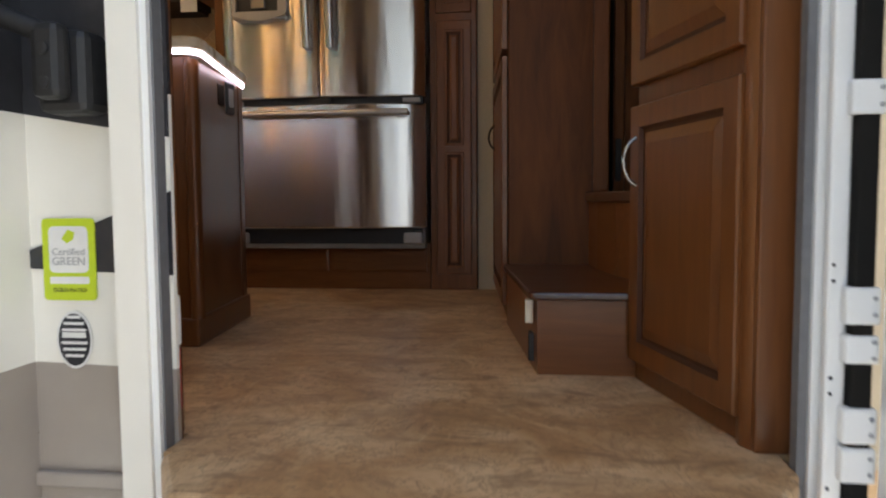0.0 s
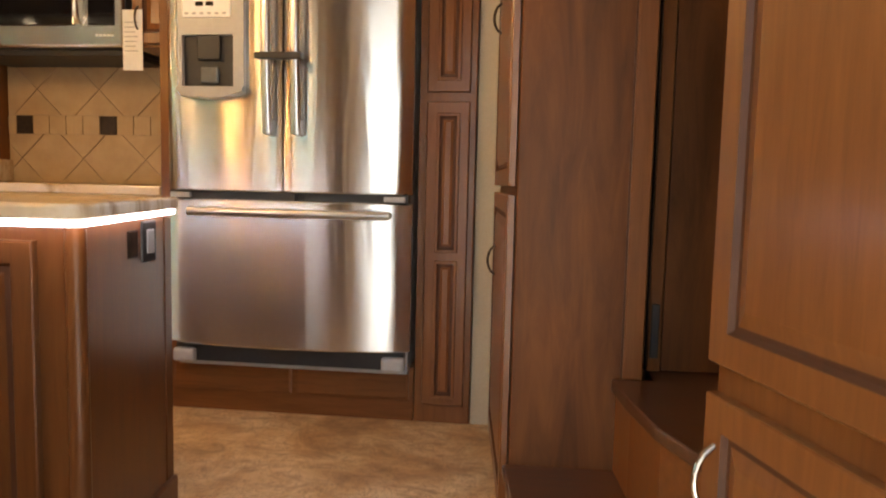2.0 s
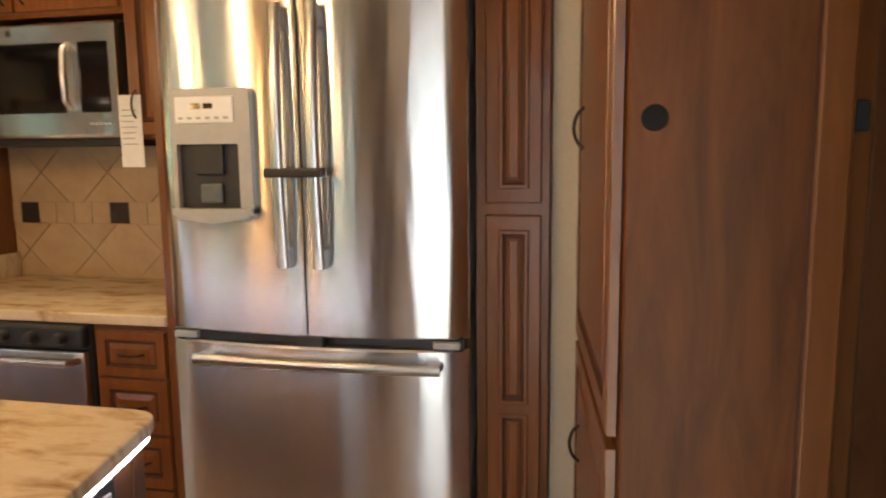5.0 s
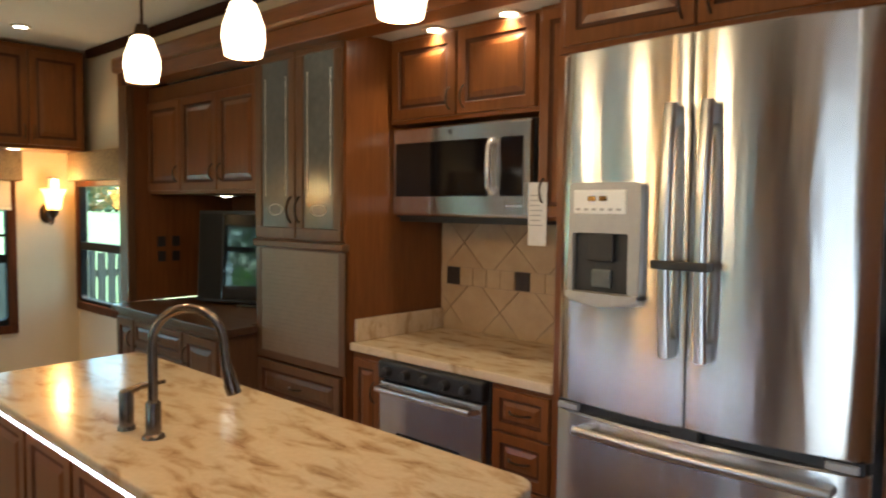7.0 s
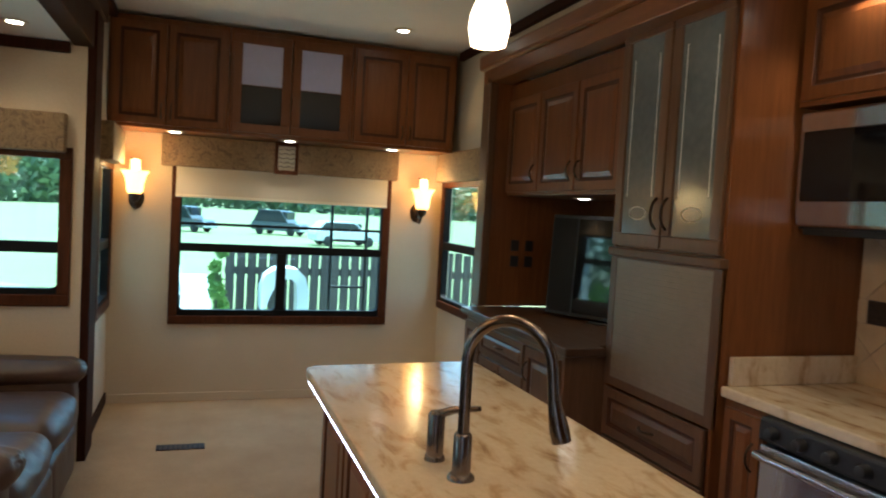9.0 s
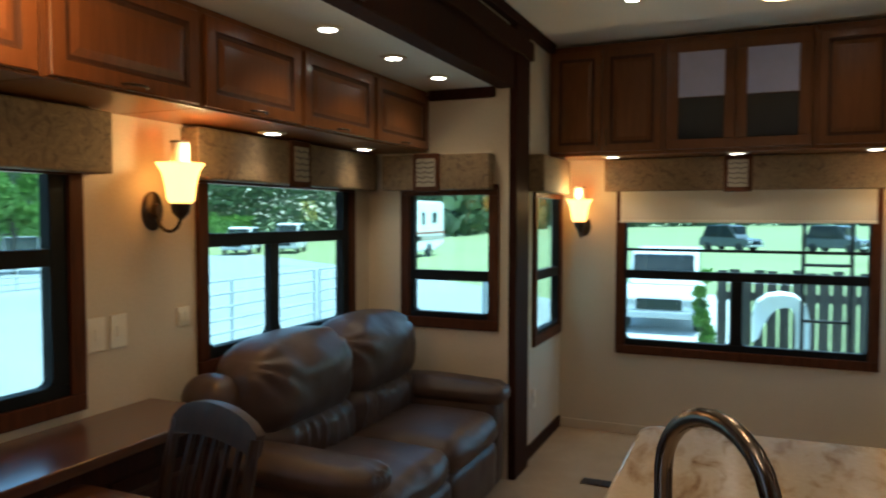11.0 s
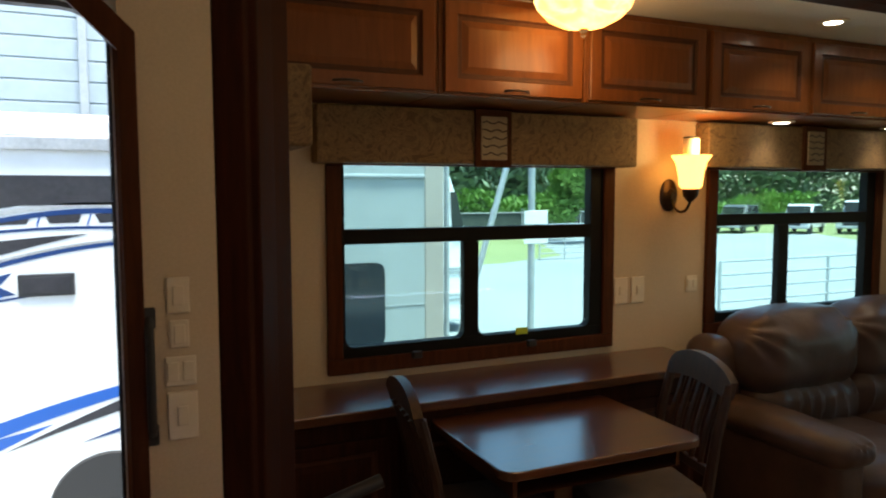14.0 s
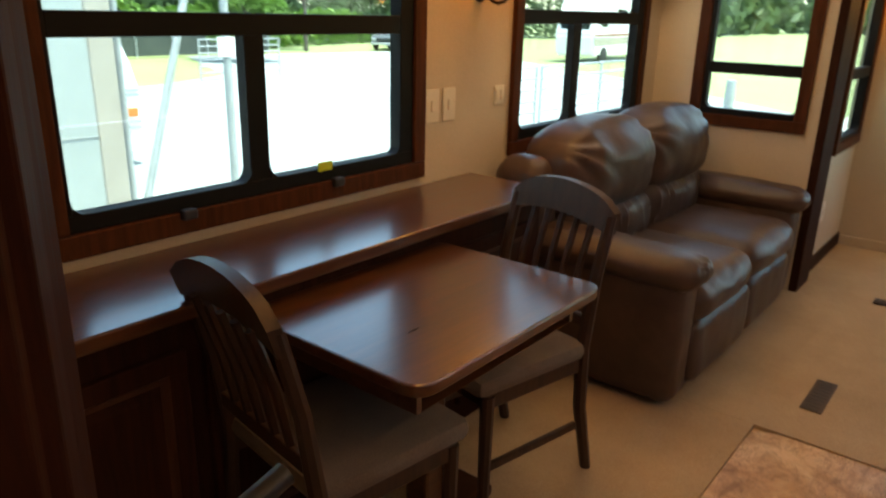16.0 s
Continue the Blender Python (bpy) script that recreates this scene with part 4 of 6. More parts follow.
for k in range(5):
    x = -1.75 + k * 0.115
    kb = lathe([(0.022, 0), (0.022, 0.012), (0.017, 0.03), (0.012, 0.032)], 0, 0, 0, 16)
    kb.transform(pose(x, CY - 0.034, 0.825, 90, 0, 0))
    part("knob", kb, BLACK, oven, "black knob", True)
od = part("oven_door", box((-1.815, CY - 0.03, 0.25), (-1.215, CY + 0.012, 0.775), 0.008), STEEL, oven, "stainless oven door")
part("oven_window", box((-1.70, CY - 0.034, 0.31), (-1.33, CY - 0.028, 0.56), 0.004), BLACKGLASS, od, "dark oven window")
part("handle", tube([(-1.79, CY - 0.03, 0.745), (-1.785, CY - 0.075, 0.748), (-1.24, CY - 0.075, 0.748), (-1.235, CY - 0.03, 0.745)], 0.014, 10), STEEL, od, "steel bar handle", True)
part("bottom_drawer", box((-1.815, CY - 0.025, 0.05), (-1.215, CY + 0.012, 0.235), 0.006), STEEL, oven)

# microwave
MY = 3.956
mw = thing("microwave", -1.625, 4.1, 1.505, "stainless steel over-the-range microwave with black glass door", "microwave")
part("body", box((-2.04, MY + 0.03, 1.50), (-1.21, 4.34, 1.928), 0.004), BLACK, mw)
md = part("front", box((-2.04, MY, 1.508), (-1.21, MY + 0.035, 1.928), 0.012), STEEL, mw, "stainless front")
part("door_glass", box((-2.015, MY - 0.005, 1.60), (-1.435, MY + 0.006, 1.855), 0.01), BLACKGLASS, md, "black glass door")
part("keypad", box((-1.37, MY - 0.004, 1.60), (-1.245, MY + 0.006, 1.855), 0.008), BLACKGLASS, md, "black keypad")
part("handle", tube([(-1.41, MY - 0.002, 1.615), (-1.405, MY - 0.035, 1.64), (-1.405, MY - 0.042, 1.73), (-1.405, MY - 0.035, 1.82), (-1.41, MY - 0.002, 1.845)], 0.014, 10), STEEL, md, "curved steel handle", True)
for k in range(5):
    part("key", box((-1.335 + 0.018 * k, MY - 0.004, 1.555), (-1.325 + 0.018 * k, MY + 0.002, 1.562)), PAPER, md)
part("badge", lathe([(0.012, 0), (0.012, 0.003), (0.01, 0.004)], 0, 0, 0, 16), NICKEL, mw).matrix_basis = pose(-1.66, MY, 1.895, 90, 0, 0)
part("vent_lip", box((-2.03, MY + 0.04, 1.478), (-1.22, 4.33, 1.506), 0.004), BLACK, mw, "black vent underside")
cabinet("cabinet_over_microwave", (-2.045, 3.95, 1.945), (-1.155, 4.34, 2.355), 0,
        [(0.02, 0.435, 1.965, 2.335, 0.40, 2.04, "u"), (0.445, 0.87, 1.965, 2.335, 0.485, 2.04, "u")], "cherry cabinet with two raised panel doors over the microwave")
cabinet("spice_cabinet", (-1.153, 3.93, 1.50), (-0.905, 4.34, 2.355), 0, [(0.015, 0.235, 1.515, 2.335, 0.04, 1.62, "u")], "narrow cherry wall cabinet beside the refrigerator")
tag = whole("hang_tag", box((-1.18, 3.905, 1.40), (-1.09, 3.908, 1.655), 0.001), PAPER, "white paper hang tag with faint print", "tag")
for k in range(7):
    part("print_line", box((-1.17, 3.9035, 1.60 - 0.02 * k), (-1.11 - 0.006 * (k % 3), 3.9049, 1.604 - 0.02 * k)), GREYPLASTIC, tag)
part("string", tube([(-1.14, 3.906, 1.65), (-1.13, 3.90, 1.68), (-1.128, 3.892, 1.69)], 0.0015, 6), BLACK, tag)

# splashback of tiles
setting("splashback", box((-2.045, 4.328, 0.911), (-0.905, 4.344, 1.50)), GROUT, "tan tiled splashback with grout joints")
splash = bpy.data.objects["splashback"]


def tile_mesh(pts, y0=4.320, y1=4.330):
    b = bmesh.new()
    f = [b.verts.new((x, y0, z)) for x, z in pts]
    g = [b.verts.new((x, y1, z)) for x, z in pts]
    b.faces.new(f)
    n = len(pts)
    for k in range(n):
        b.faces.new((f[k], g[k], g[(k + 1) % n], f[(k + 1) % n]))
    bmesh.ops.recalc_face_normals(b, faces=b.faces[:])
    return b


def clip_poly(pts, axis, limit, keep_less):
    out = []
    for k, p in enumerate(pts):
        q = pts[(k + 1) % len(pts)]
        a, b = (p[axis] - limit) * (1 if keep_less else -1), (q[axis] - limit) * (1 if keep_less else -1)
        if a <= 0:
            out.append(p)
        if a * b < 0:
            t = a / (a - b)
            out.append((p[0] + t * (q[0] - p[0]), p[1] + t * (q[1] - p[1])))
    return out


zb0, zb1 = 1.148, 1.242
x = -2.089
k = 0
while x < -0.91:
    w = min(0.0894, -0.906 - x)
    m = TILEDARK if k in (1, 6, 11) else (TILE if k % 2 else TILELIGHT)
    part("tile", tile_mesh([(max(x, -2.044), zb0 + 0.002), (x + w - 0.004, zb0 + 0.002), (x + w - 0.004, zb1 - 0.002), (max(x, -2.044), zb1 - 0.002)], 4.318), m, splash)
    x += 0.0894
    k += 1
d = 0.165
for z0, z1, off in ((0.912, zb0 - 0.002, 0.0), (zb1 + 0.002, 1.498, 0.09)):
    for i in range(-9, 10):
        for j in range(-9, 10):
            cx, cz = -1.48 + off + (i + j) * d, (z0 + z1) / 2 + (i - j) * d
            if not (-2.3 < cx < -0.7 and z0 - 0.2 < cz < z1 + 0.2):
                continue
            e = d - 0.003
            pts = [(cx - e, cz), (cx, cz - e), (cx + e, cz), (cx, cz + e)]
            for axis, limit, less in ((0, -2.043, False), (0, -0.907, True), (1, z0, False), (1, z1, True)):
                pts = clip_poly(pts, axis, limit, less) if len(pts) > 2 else pts
            if len(pts) > 2:
                part("tile", tile_mesh(pts), TILE if (i + 2 * j) % 3 else TILELIGHT, splash)

# ---- hutch and entertainment cabinet ----
HX0, HX1, HY = -2.79, -2.05, 3.67
hutch = thing("hutch_cabinet", -2.42, 4.0, 0.0, "tall cherry hutch with glazed doors above a tambour and drawers", "cabinet")
part("side_panel", box((HX1 - 0.02, HY, 0.0), (HX1, 4.34, 2.355), 0.003), WOOD, hutch)
part("side_panel", box((HX0, HY, 0.0), (HX0 + 0.02, 4.34, 2.355), 0.003), WOOD, hutch)
part("back_panel", box((HX0 + 0.02, 4.30, 0.0), (HX1 - 0.02, 4.34, 2.355)), WOOD, hutch)
part("shelf", box((HX0 + 0.02, HY + 0.01, 1.36), (HX1 - 0.02, 4.30, 1.40)), WOOD, hutch)
part("shelf", box((HX0 + 0.02, HY + 0.05, 1.85), (HX1 - 0.02, 4.30, 1.86)), FROST, hutch, "glass shelf")
part("top", box((HX0 + 0.02, HY, 2.33), (HX1 - 0.02, 4.30, 2.355)), WOOD, hutch)
part("ledge", box((HX0 - 0.005, HY - 0.025, 1.335), (HX1 + 0.005, HY + 0.02, 1.375), 0.008), GREYWOOD, hutch)
for a, b, hx in ((HX0 + 0.015, -2.425, -2.455), (-2.415, HX1 - 0.015, -2.385)):
    fr = bmesh.new()
    for lo, hi in (((a, 1.385), (b, 1.44)), ((a, 2.28), (b, 2.335)), ((a, 1.44), (a + 0.055, 2.28)), ((b - 0.055, 1.44), (b, 2.28))):
        box((lo[0], HY - 0.02, lo[1]), (hi[0], HY, hi[1]), 0.004, fr)
    g = part("glass_door", fr, GREYWOOD, hutch, "glazed door with etched glass")
    part("pane", box((a + 0.055, HY - 0.012, 1.44), (b - 0.055, HY - 0.006, 2.28)), FROST, g, "frosted etched glass")
    cxm = (a + b) / 2
    for q0, q1 in ((1.50, 1.56),):
        pts = [(cxm + 0.06 * math.cos(t), HY - 0.0135, 1.53 + 0.028 * math.sin(t)) for t in (2 * math.pi * k / 24 for k in range(25))]
        part("etching", tube(pts, 0.002, 5), PAPER, g, "etched oval")
    hb = bow(0.13, 0.03, 0.006)
    hb.transform(face(hx, HY - 0.02, 1.53))
    part("handle", hb, BRONZE, g, "dark bronze arched handle", True)
    for sx in (a + 0.085, b - 0.085):
        part("etched_line", box((sx, HY - 0.0135, 1.6), (sx + 0.003, HY - 0.0122, 2.2)), PAPER, g)
for k in range(24):
    part("tambour_slat", box((HX0 + 0.045, HY - 0.004, 0.785 + k * 0.0225), (HX1 - 0.045, HY + 0.01, 0.8072 + k * 0.0225), 0.0007), LAMINATE, hutch, "grey-beige slat")
part("face_frame", ring([(HX0, 0.745), (HX1, 0.745), (HX1, 1.335), (HX0, 1.335)], [(HX0 + 0.045, 0.785), (HX1 - 0.045, 0.785), (HX1 - 0.045, 1.325), (HX0 + 0.045, 1.325)], HY - 0.006, HY + 0.012), GREYWOOD, hutch)
for z0, z1 in ((0.52, 0.735), (0.29, 0.51), (0.08, 0.28)):
    bm = panel(HX1 - HX0 - 0.05, z1 - z0)
    bm.transform(face(HX0 + 0.025, HY, z0))
    dd = part("drawer_front", bm, GREYWOOD, hutch)
    hb = bow(0.1, 0.028, 0.005, False)
    hb.transform(face(-2.42, HY - 0.018, (z0 + z1) / 2))
    part("handle", hb, BRONZE, dd, "", True)

TX0, TX1, TY = -4.08, -2.80, 3.46
tvb = cabinet("media_cabinet", (TX0 + 0.02, TY, 0.0), (TX1, 4.33, 0.868), 0,
              [(0.02, 0.25, 0.08, 0.84, 0.22, 0.72, "u"), (0.27, 0.86, 0.69, 0.84, 0.565, 0.765, "d"), (0.27, 0.56, 0.08, 0.67, 0.53, 0.58, "u"), (0.57, 0.86, 0.08, 0.67, 0.60, 0.58, "u"), (0.88, 1.24, 0.08, 0.84, 0.92, 0.72, "u")],
              "dark cherry media base cabinet with doors and a drawer", GREYWOOD)
whole("media_countertop", prism([(TX0 - 0.02, TY - 0.03), (TX1 + 0.06, TY - 0.03), (TX1 + 0.06, HY - 0.03), (TX1, HY - 0.03), (TX1, 4.34), (TX0 - 0.02, 4.34)], 0.87, 0.91, 0.006), MEDIATOP, "dark brown wooden top of the media cabinet", "countertop")
tvs = thing("media_surround", -4.14, 3.9, 0.911, "cherry wooden surround of the television recess", "cabinet")
part("side_panel", box((-4.20, 3.56, 0.911), (-4.12, 4.34, 2.355), 0.004), WOOD, tvs)
part("back_panel", box((-4.12, 4.315, 0.911), (TX1, 4.343, 1.615)), WOOD, tvs)
part("post", box((-4.225, 3.545, 0.911), (-4.10, 3.60, 2.309), 0.008), GREYWOOD, tvs, "wooden post")
for z in (1.20, 1.30):
    for y in (3.78, 3.88):
        part("socket", box((-4.12, y - 0.028, z - 0.035), (-4.112, y + 0.028, z + 0.035), 0.004), BLACK, tvs, "black socket plate")
cabinet("media_overhead_cabinet", (-4.115, 3.70, 1.615), (HX0 - 0.002, 4.31, 2.30), 0,
        [(0.015, 0.45, 1.635, 2.2, 0.41, 1.74, "u"), (0.46, 0.885, 1.635, 2.2, 0.845, 1.74, "u"), (0.895, 1.31, 1.635, 2.2, 0.935, 1.74, "u")], "cherry overhead cabinet above the television", WOOD)
tv = thing("television", -3.3, 4.04, 0.911, "black flat screen television turned towards the room on the media cabinet", "television")
TVM = pose(-2.83, 4.28, 0.93, 3.5, 0, 207)
SCREEN = mat("glossy_screen", (0.006, 0.007, 0.008), 0.04, 0, 1.0)


def tv_box(s0, s1, z0, z1, d0, d1, bevel, m=TVM):
    """A block from s0 to s1 along the television, d out of its screen."""
    bm = box((s0, d0, z0), (s1, d1, z1), bevel)
    bm.transform(m)
    return bm


part("housing", tv_box(0.0, 1.01, 0.0, 0.585, -0.05, 0.0, 0.008), BLACK, tv)
part("screen", tv_box(0.03, 0.825, 0.02, 0.562, -0.002, 0.004, 0.002), SCREEN, tv, "glossy black screen")
# Plain dull black strip on the housing beside the screen.
part("speaker_panel", tv_box(0.835, 1.0, 0.02, 0.565, -0.002, 0.003, 0.002), DULLBLACK, tv, "dull black strip beside the screen")
part("stand", tv_box(0.3, 0.7, 0.911, 0.922, -0.12, 0.03, 0.004, pose(-2.83, 4.28, 0, 0, 0, 207)), BLACK, tv)
part("neck", tv_box(0.45, 0.55, 0.92, 0.97, -0.06, -0.03, 0.004, pose(-2.83, 4.28, 0, 0, 0, 207)), BLACK, tv)

# ---- island ----
island = thing("kitchen_island", -1.5, 2.6, 0.0, "cherry wooden kitchen island with raised panel doors", "island")
body = [(-0.365, 2.33), (-0.435, 2.86), (-2.50, 2.86), (-2.50, 2.33)]
part("body", prism(body, 0.0, 0.852, 0.004), ISLANDWOOD, island)
part("plinth", prism([(-0.352, 2.315), (-0.42, 2.875), (-2.515, 2.875), (-2.515, 2.315)], 0.0, 0.085, 0.006), ISLANDWOOD, island, "base moulding")
for k in range(5):
    a = -2.47 + k * 0.41
    bm = panel(0.385, 0.70)
    bm.transform(face(a, 2.33, 0.11))
    part("door", bm, ISLANDWOOD, island)
part("corner_post", tube([(-0.362, 2.335, 0.085), (-0.362, 2.335, 0.84)], 0.022, 10), ISLANDWOOD, island, "rounded corner post", True)
part("end_stile", prism([(-0.436, 2.866), (-0.431, 2.825), (-0.427, 2.826), (-0.431, 2.868)], 0.085, 0.84), ISLANDWOOD, island)
out = part("outlet", box((-0.43, 2.672, 0.727), (-0.404, 2.742, 0.835), 0.006), BLACK, island, "black power outlet cover")
part("outlet_face", box((-0.406, 2.69, 0.75), (-0.400, 2.724, 0.812), 0.003), GREYPLASTIC, out)
part("switch_plate", box((-0.42, 2.59, 0.745), (-0.397, 2.64, 0.815), 0.004), BRONZE, island, "dark bronze switch plate")


TOPI = [(-0.295, 2.25), (-0.43, 2.945), (-2.61, 2.945), (-2.575, 2.25)]
whole("island_countertop", prism(rounded(TOPI, 0.07), 0.858, 0.892, 0.008), STONE, "glossy beige solid surface island top with brown streaks", "countertop")
led = rounded([(-0.303, 2.258), (-0.438, 2.937), (-2.602, 2.937), (-2.567, 2.258)], 0.07)
b = bmesh.new()
lv = [[b.verts.new((x, y, z)) for x, y in led] for z in (0.845, 0.858)]
for k in range(len(led)):
    b.faces.new((lv[0][k], lv[0][(k + 1) % len(led)], lv[1][(k + 1) % len(led)], lv[1][k]))
inner = [b.verts.new((x * 0.99 - 0.014, 2.6 + (y - 2.6) * 0.96, 0.845)) for x, y in led]
for k in range(len(led)):
    b.faces.new((lv[0][(k + 1) % len(led)], lv[0][k], inner[k], inner[(k + 1) % len(led)]))
whole("led_strip", b, LED, "lit white LED strip under the island top", "light strip")

faucet = thing("faucet", -1.40, 2.44, 0.892, "tall oiled bronze gooseneck kitchen faucet", "faucet")
fxp, fyp = -1.40, 2.44
part("base", lathe([(0.032, 0), (0.03, 0.008), (0.022, 0.014), (0.021, 0.10), (0.017, 0.105)], fxp, fyp, 0.892, 24), FAUCETBRONZE, faucet, "", True)
dirx, diry = 0.67, 0.742
pts = [(fxp, fyp, 0.98), (fxp, fyp, 1.148)]
for k in range(13):
    a = math.pi * k / 12
    s = 0.098 * (1 - math.cos(a))
    pts.append((fxp + dirx * s, fyp + diry * s, 1.163 + 0.098 * math.sin(a)))
pts += [(fxp + dirx * 0.203, fyp + diry * 0.203, 1.085)]
part("spout", tube(pts, 0.0135, 14), FAUCETBRONZE, faucet, "arched spout", True)
part("spray_head", tube([(fxp + dirx * 0.203, fyp + diry * 0.203, 1.10), (fxp + dirx * 0.217, fyp + diry * 0.217, 1.04), (fxp + dirx * 0.224, fyp + diry * 0.224, 1.015)], [0.015, 0.022, 0.021], 14), FAUCETBRONZE, faucet, "pull-down spray head", True)
soap = thing("faucet_valve", -1.53, 2.42, 0.892, "oiled bronze faucet lever valve beside the faucet", "faucet handle")
part("valve", lathe([(0.026, 0), (0.024, 0.01), (0.021, 0.012), (0.021, 0.11), (0.015, 0.118)], -1.53, 2.42, 0.892, 24), FAUCETBRONZE, soap, "", True)
part("lever", tube([(-1.53, 2.42, 1.0), (-1.5, 2.45, 1.02), (-1.45, 2.50, 1.035)], [0.012, 0.01, 0.006], 10), FAUCETBRONZE, soap, "lever", True)

# ---- entry: steps, tall cabinet and closet ----
steps = thing("entry_steps", 0.8, 2.45, 0.0, "two brown wooden interior steps with rounded nosing", "steps")
part("lower_step", prism([(0.635, 2.085), (0.535, 2.80), (1.05, 2.80), (1.05, 2.085)], 0.0, 0.185), WOODX, steps)
part("lower_tread", prism(rounded([(0.615, 2.07), (0.52, 2.82), (1.05, 2.82), (1.05, 2.07)], 0.02, 3), 0.185, 0.205, 0.006), TABLEWOOD, steps, "brown tread")
curve = [(0.80, 2.82), (0.815, 2.65), (0.85, 2.45), (0.91, 2.28), (1.0, 2.14), (1.05, 2.085)]
part("upper_step", prism([(x + 0.012, y) for x, y in curve] + [(1.599, 2.085), (1.599, 2.955), (0.905, 2.955), (0.905, 2.82)], 0.206, 0.42), WOODX, steps)
part("upper_tread", prism([(0.905, 2.955), (0.905, 2.82)] + curve + [(1.599, 2.085), (1.599, 2.955)], 0.42, 0.452, 0.005), TABLEWOOD, steps, "brown tread with curved front")
part("step_light", box((0.604, 2.12, 0.12), (0.625, 2.15, 0.18), 0.004), IVORY, steps, "pale step light")
part("step_heater", box((0.612, 2.14, 0.02), (0.64, 2.20, 0.09), 0.004), BLACK, steps, "black heater outlet")
tall = thing("tall_cabinet", 0.7, 3.2, 0.0, "tall cherry closet with a plain side and two doors", "cabinet")
part("body", prism([(0.54, 2.822), (0.876, 2.822), (0.876, 3.60), (0.465, 3.60)], 0.0, 2.66, 0.004), MOTTLED, tall, "plain mottled side panel")
ang = math.degrees(math.atan2(-0.778, 0.075))
for z0, z1, hz in ((0.06, 0.92, 0.69), (0.945, 2.62, 1.5)):
    bm = panel(0.74, z1 - z0)
    bm.transform(face(0.463, 3.58, z0, ang))
    d = part("door", bm, WOOD, tall, "raised panel door")
    hb = bow(0.1, 0.026, 0.0045)
    hb.transform(face(0.463, 3.58, 0, ang) @ Matrix.Translation((0.17, -0.018, hz)))
    part("handle", hb, BRONZE, d, "dark bronze arched handle", True)
cap = lathe([(0.022, 0), (0.021, 0.003), (0.01, 0.002)], 0, 0, 0, 20)
cap.transform(pose(0.583, 2.822, 1.50, 90, 0, 0))
part("hole_cap", cap, DULLBLACK, tall, "round black vent cap")
part("corner_trim", box((0.826, 2.812, 0.453), (0.877, 2.826, 2.66), 0.004), WOOD, tall)
part("corner_groove", box((0.821, 2.8185, 0.453), (0.826, 2.8225, 2.66)), GLAZE, tall)
pocket = thing("sliding_door", 1.2, 2.94, 0.452, "closed cherry wooden sliding door beside the upper step", "door")
part("panel", box((0.942, 2.925, 0.453), (1.598, 2.955, 2.66), 0.003), MOTTLED, pocket)
# Black block fills the gap to stand in for its shade.
part("edge_gap", box((0.8775, 2.93, 0.453), (0.902, 2.95, 2.66)), DULLBLACK, pocket, "black strip standing in for the shaded gap beside the door")
part("stile", box((0.902, 2.912, 0.453), (0.938, 2.945, 2.66), 0.004), WOOD, pocket)
for z0, z1 in ((0.49, 0.638), (1.474, 1.525)):
    part("latch", box((0.908, 2.906, z0), (0.930, 2.9135, z1), 0.003), BLACK, pocket, "black latch plate")
setting("wall_stair_landing", box((1.56, 2.075, 0.453), (1.598, 2.924, 2.66)), MOTTLED, "cherry panelled wall above the steps")
closet = thing("entry_closet", 1.2, 1.8, 0.0, "cherry entry closet with two raised panel doors", "cabinet")
part("body", prism([(0.995, 1.602), (0.868, 2.07), (1.55, 2.07), (1.55, 1.567), (0.995, 1.567)], 0.0, 2.66, 0.004), WOOD, closet)
ang = math.degrees(math.atan2(-0.468, 0.127))
for z0, z1, hz in ((0.05, 0.642, 0.515), (0.69, 2.6, 1.32)):
    bm = panel(0.465, z1 - z0, ((0, 0), (0, 0.016), (0.003, 0.02), (0.05, 0.02), (0.056, 0.011), (0.064, 0.011), (0.088, 0.018)))
    mm = face(0.868, 2.065, z0, ang)
    bm.transform(mm)
    d = part("door", bm, WOOD, closet, "raised panel door")
    hb = bow(0.11, 0.03, 0.005)
    hb.transform(face(0.868, 2.065, 0, ang) @ Matrix.Translation((0.035, -0.02, hz)))
    part("handle", hb, NICKEL, d, "nickel arched handle", True)
part("corner_post", tube([(1.02, 1.615, 0.0), (1.02, 1.615, 2.66)], 0.04, 12), WOOD, closet, "rounded corner post", True)

# ---- dinette ----
ledge = thing("window_ledge", -1.4, 0.55, 0.0, "dark wooden ledge cabinet under the dinette window", "cabinet")
part("top", box((-2.44, 0.362, 0.775), (-0.388, 0.76, 0.812), 0.006), TABLEWOOD, ledge, "polished dark top")
part("front", box((-2.42, 0.70, 0.007), (-0.388, 0.72, 0.775), 0.004), BEAMWOOD, ledge)
for k in range(4):
    bm = panel(0.44, 0.6)
    bm.transform(face(-0.44 - k * 0.49, 0.72, 0.1, 180))
    part("panel", bm, BEAMWOOD, ledge)
table = thing("dinette_table", -1.43, 1.0, 0.0, "dark polished wooden dinette table", "table")
part("tabletop", prism(rounded([(-1.04, 0.70), (-1.04, 1.30), (-1.82, 1.30), (-1.82, 0.70)], 0.06), 0.705, 0.735, 0.006), TABLEWOOD, table, "polished dark tabletop")
part("apron", ring([(-1.76, 0.63), (-1.10, 0.63), (-1.10, 0.704), (-1.76, 0.704)], [(-1.745, 0.631), (-1.115, 0.631), (-1.115, 0.703), (-1.745, 0.703)], 0.74, 1.24), TABLEWOOD, table)
part("leg", box((-1.47, 0.95, 0.05), (-1.39, 1.03, 0.704), 0.01), TABLEWOOD, table)
part("foot", box((-1.68, 0.92, 0.007), (-1.18, 1.06, 0.05), 0.012), TABLEWOOD, table)


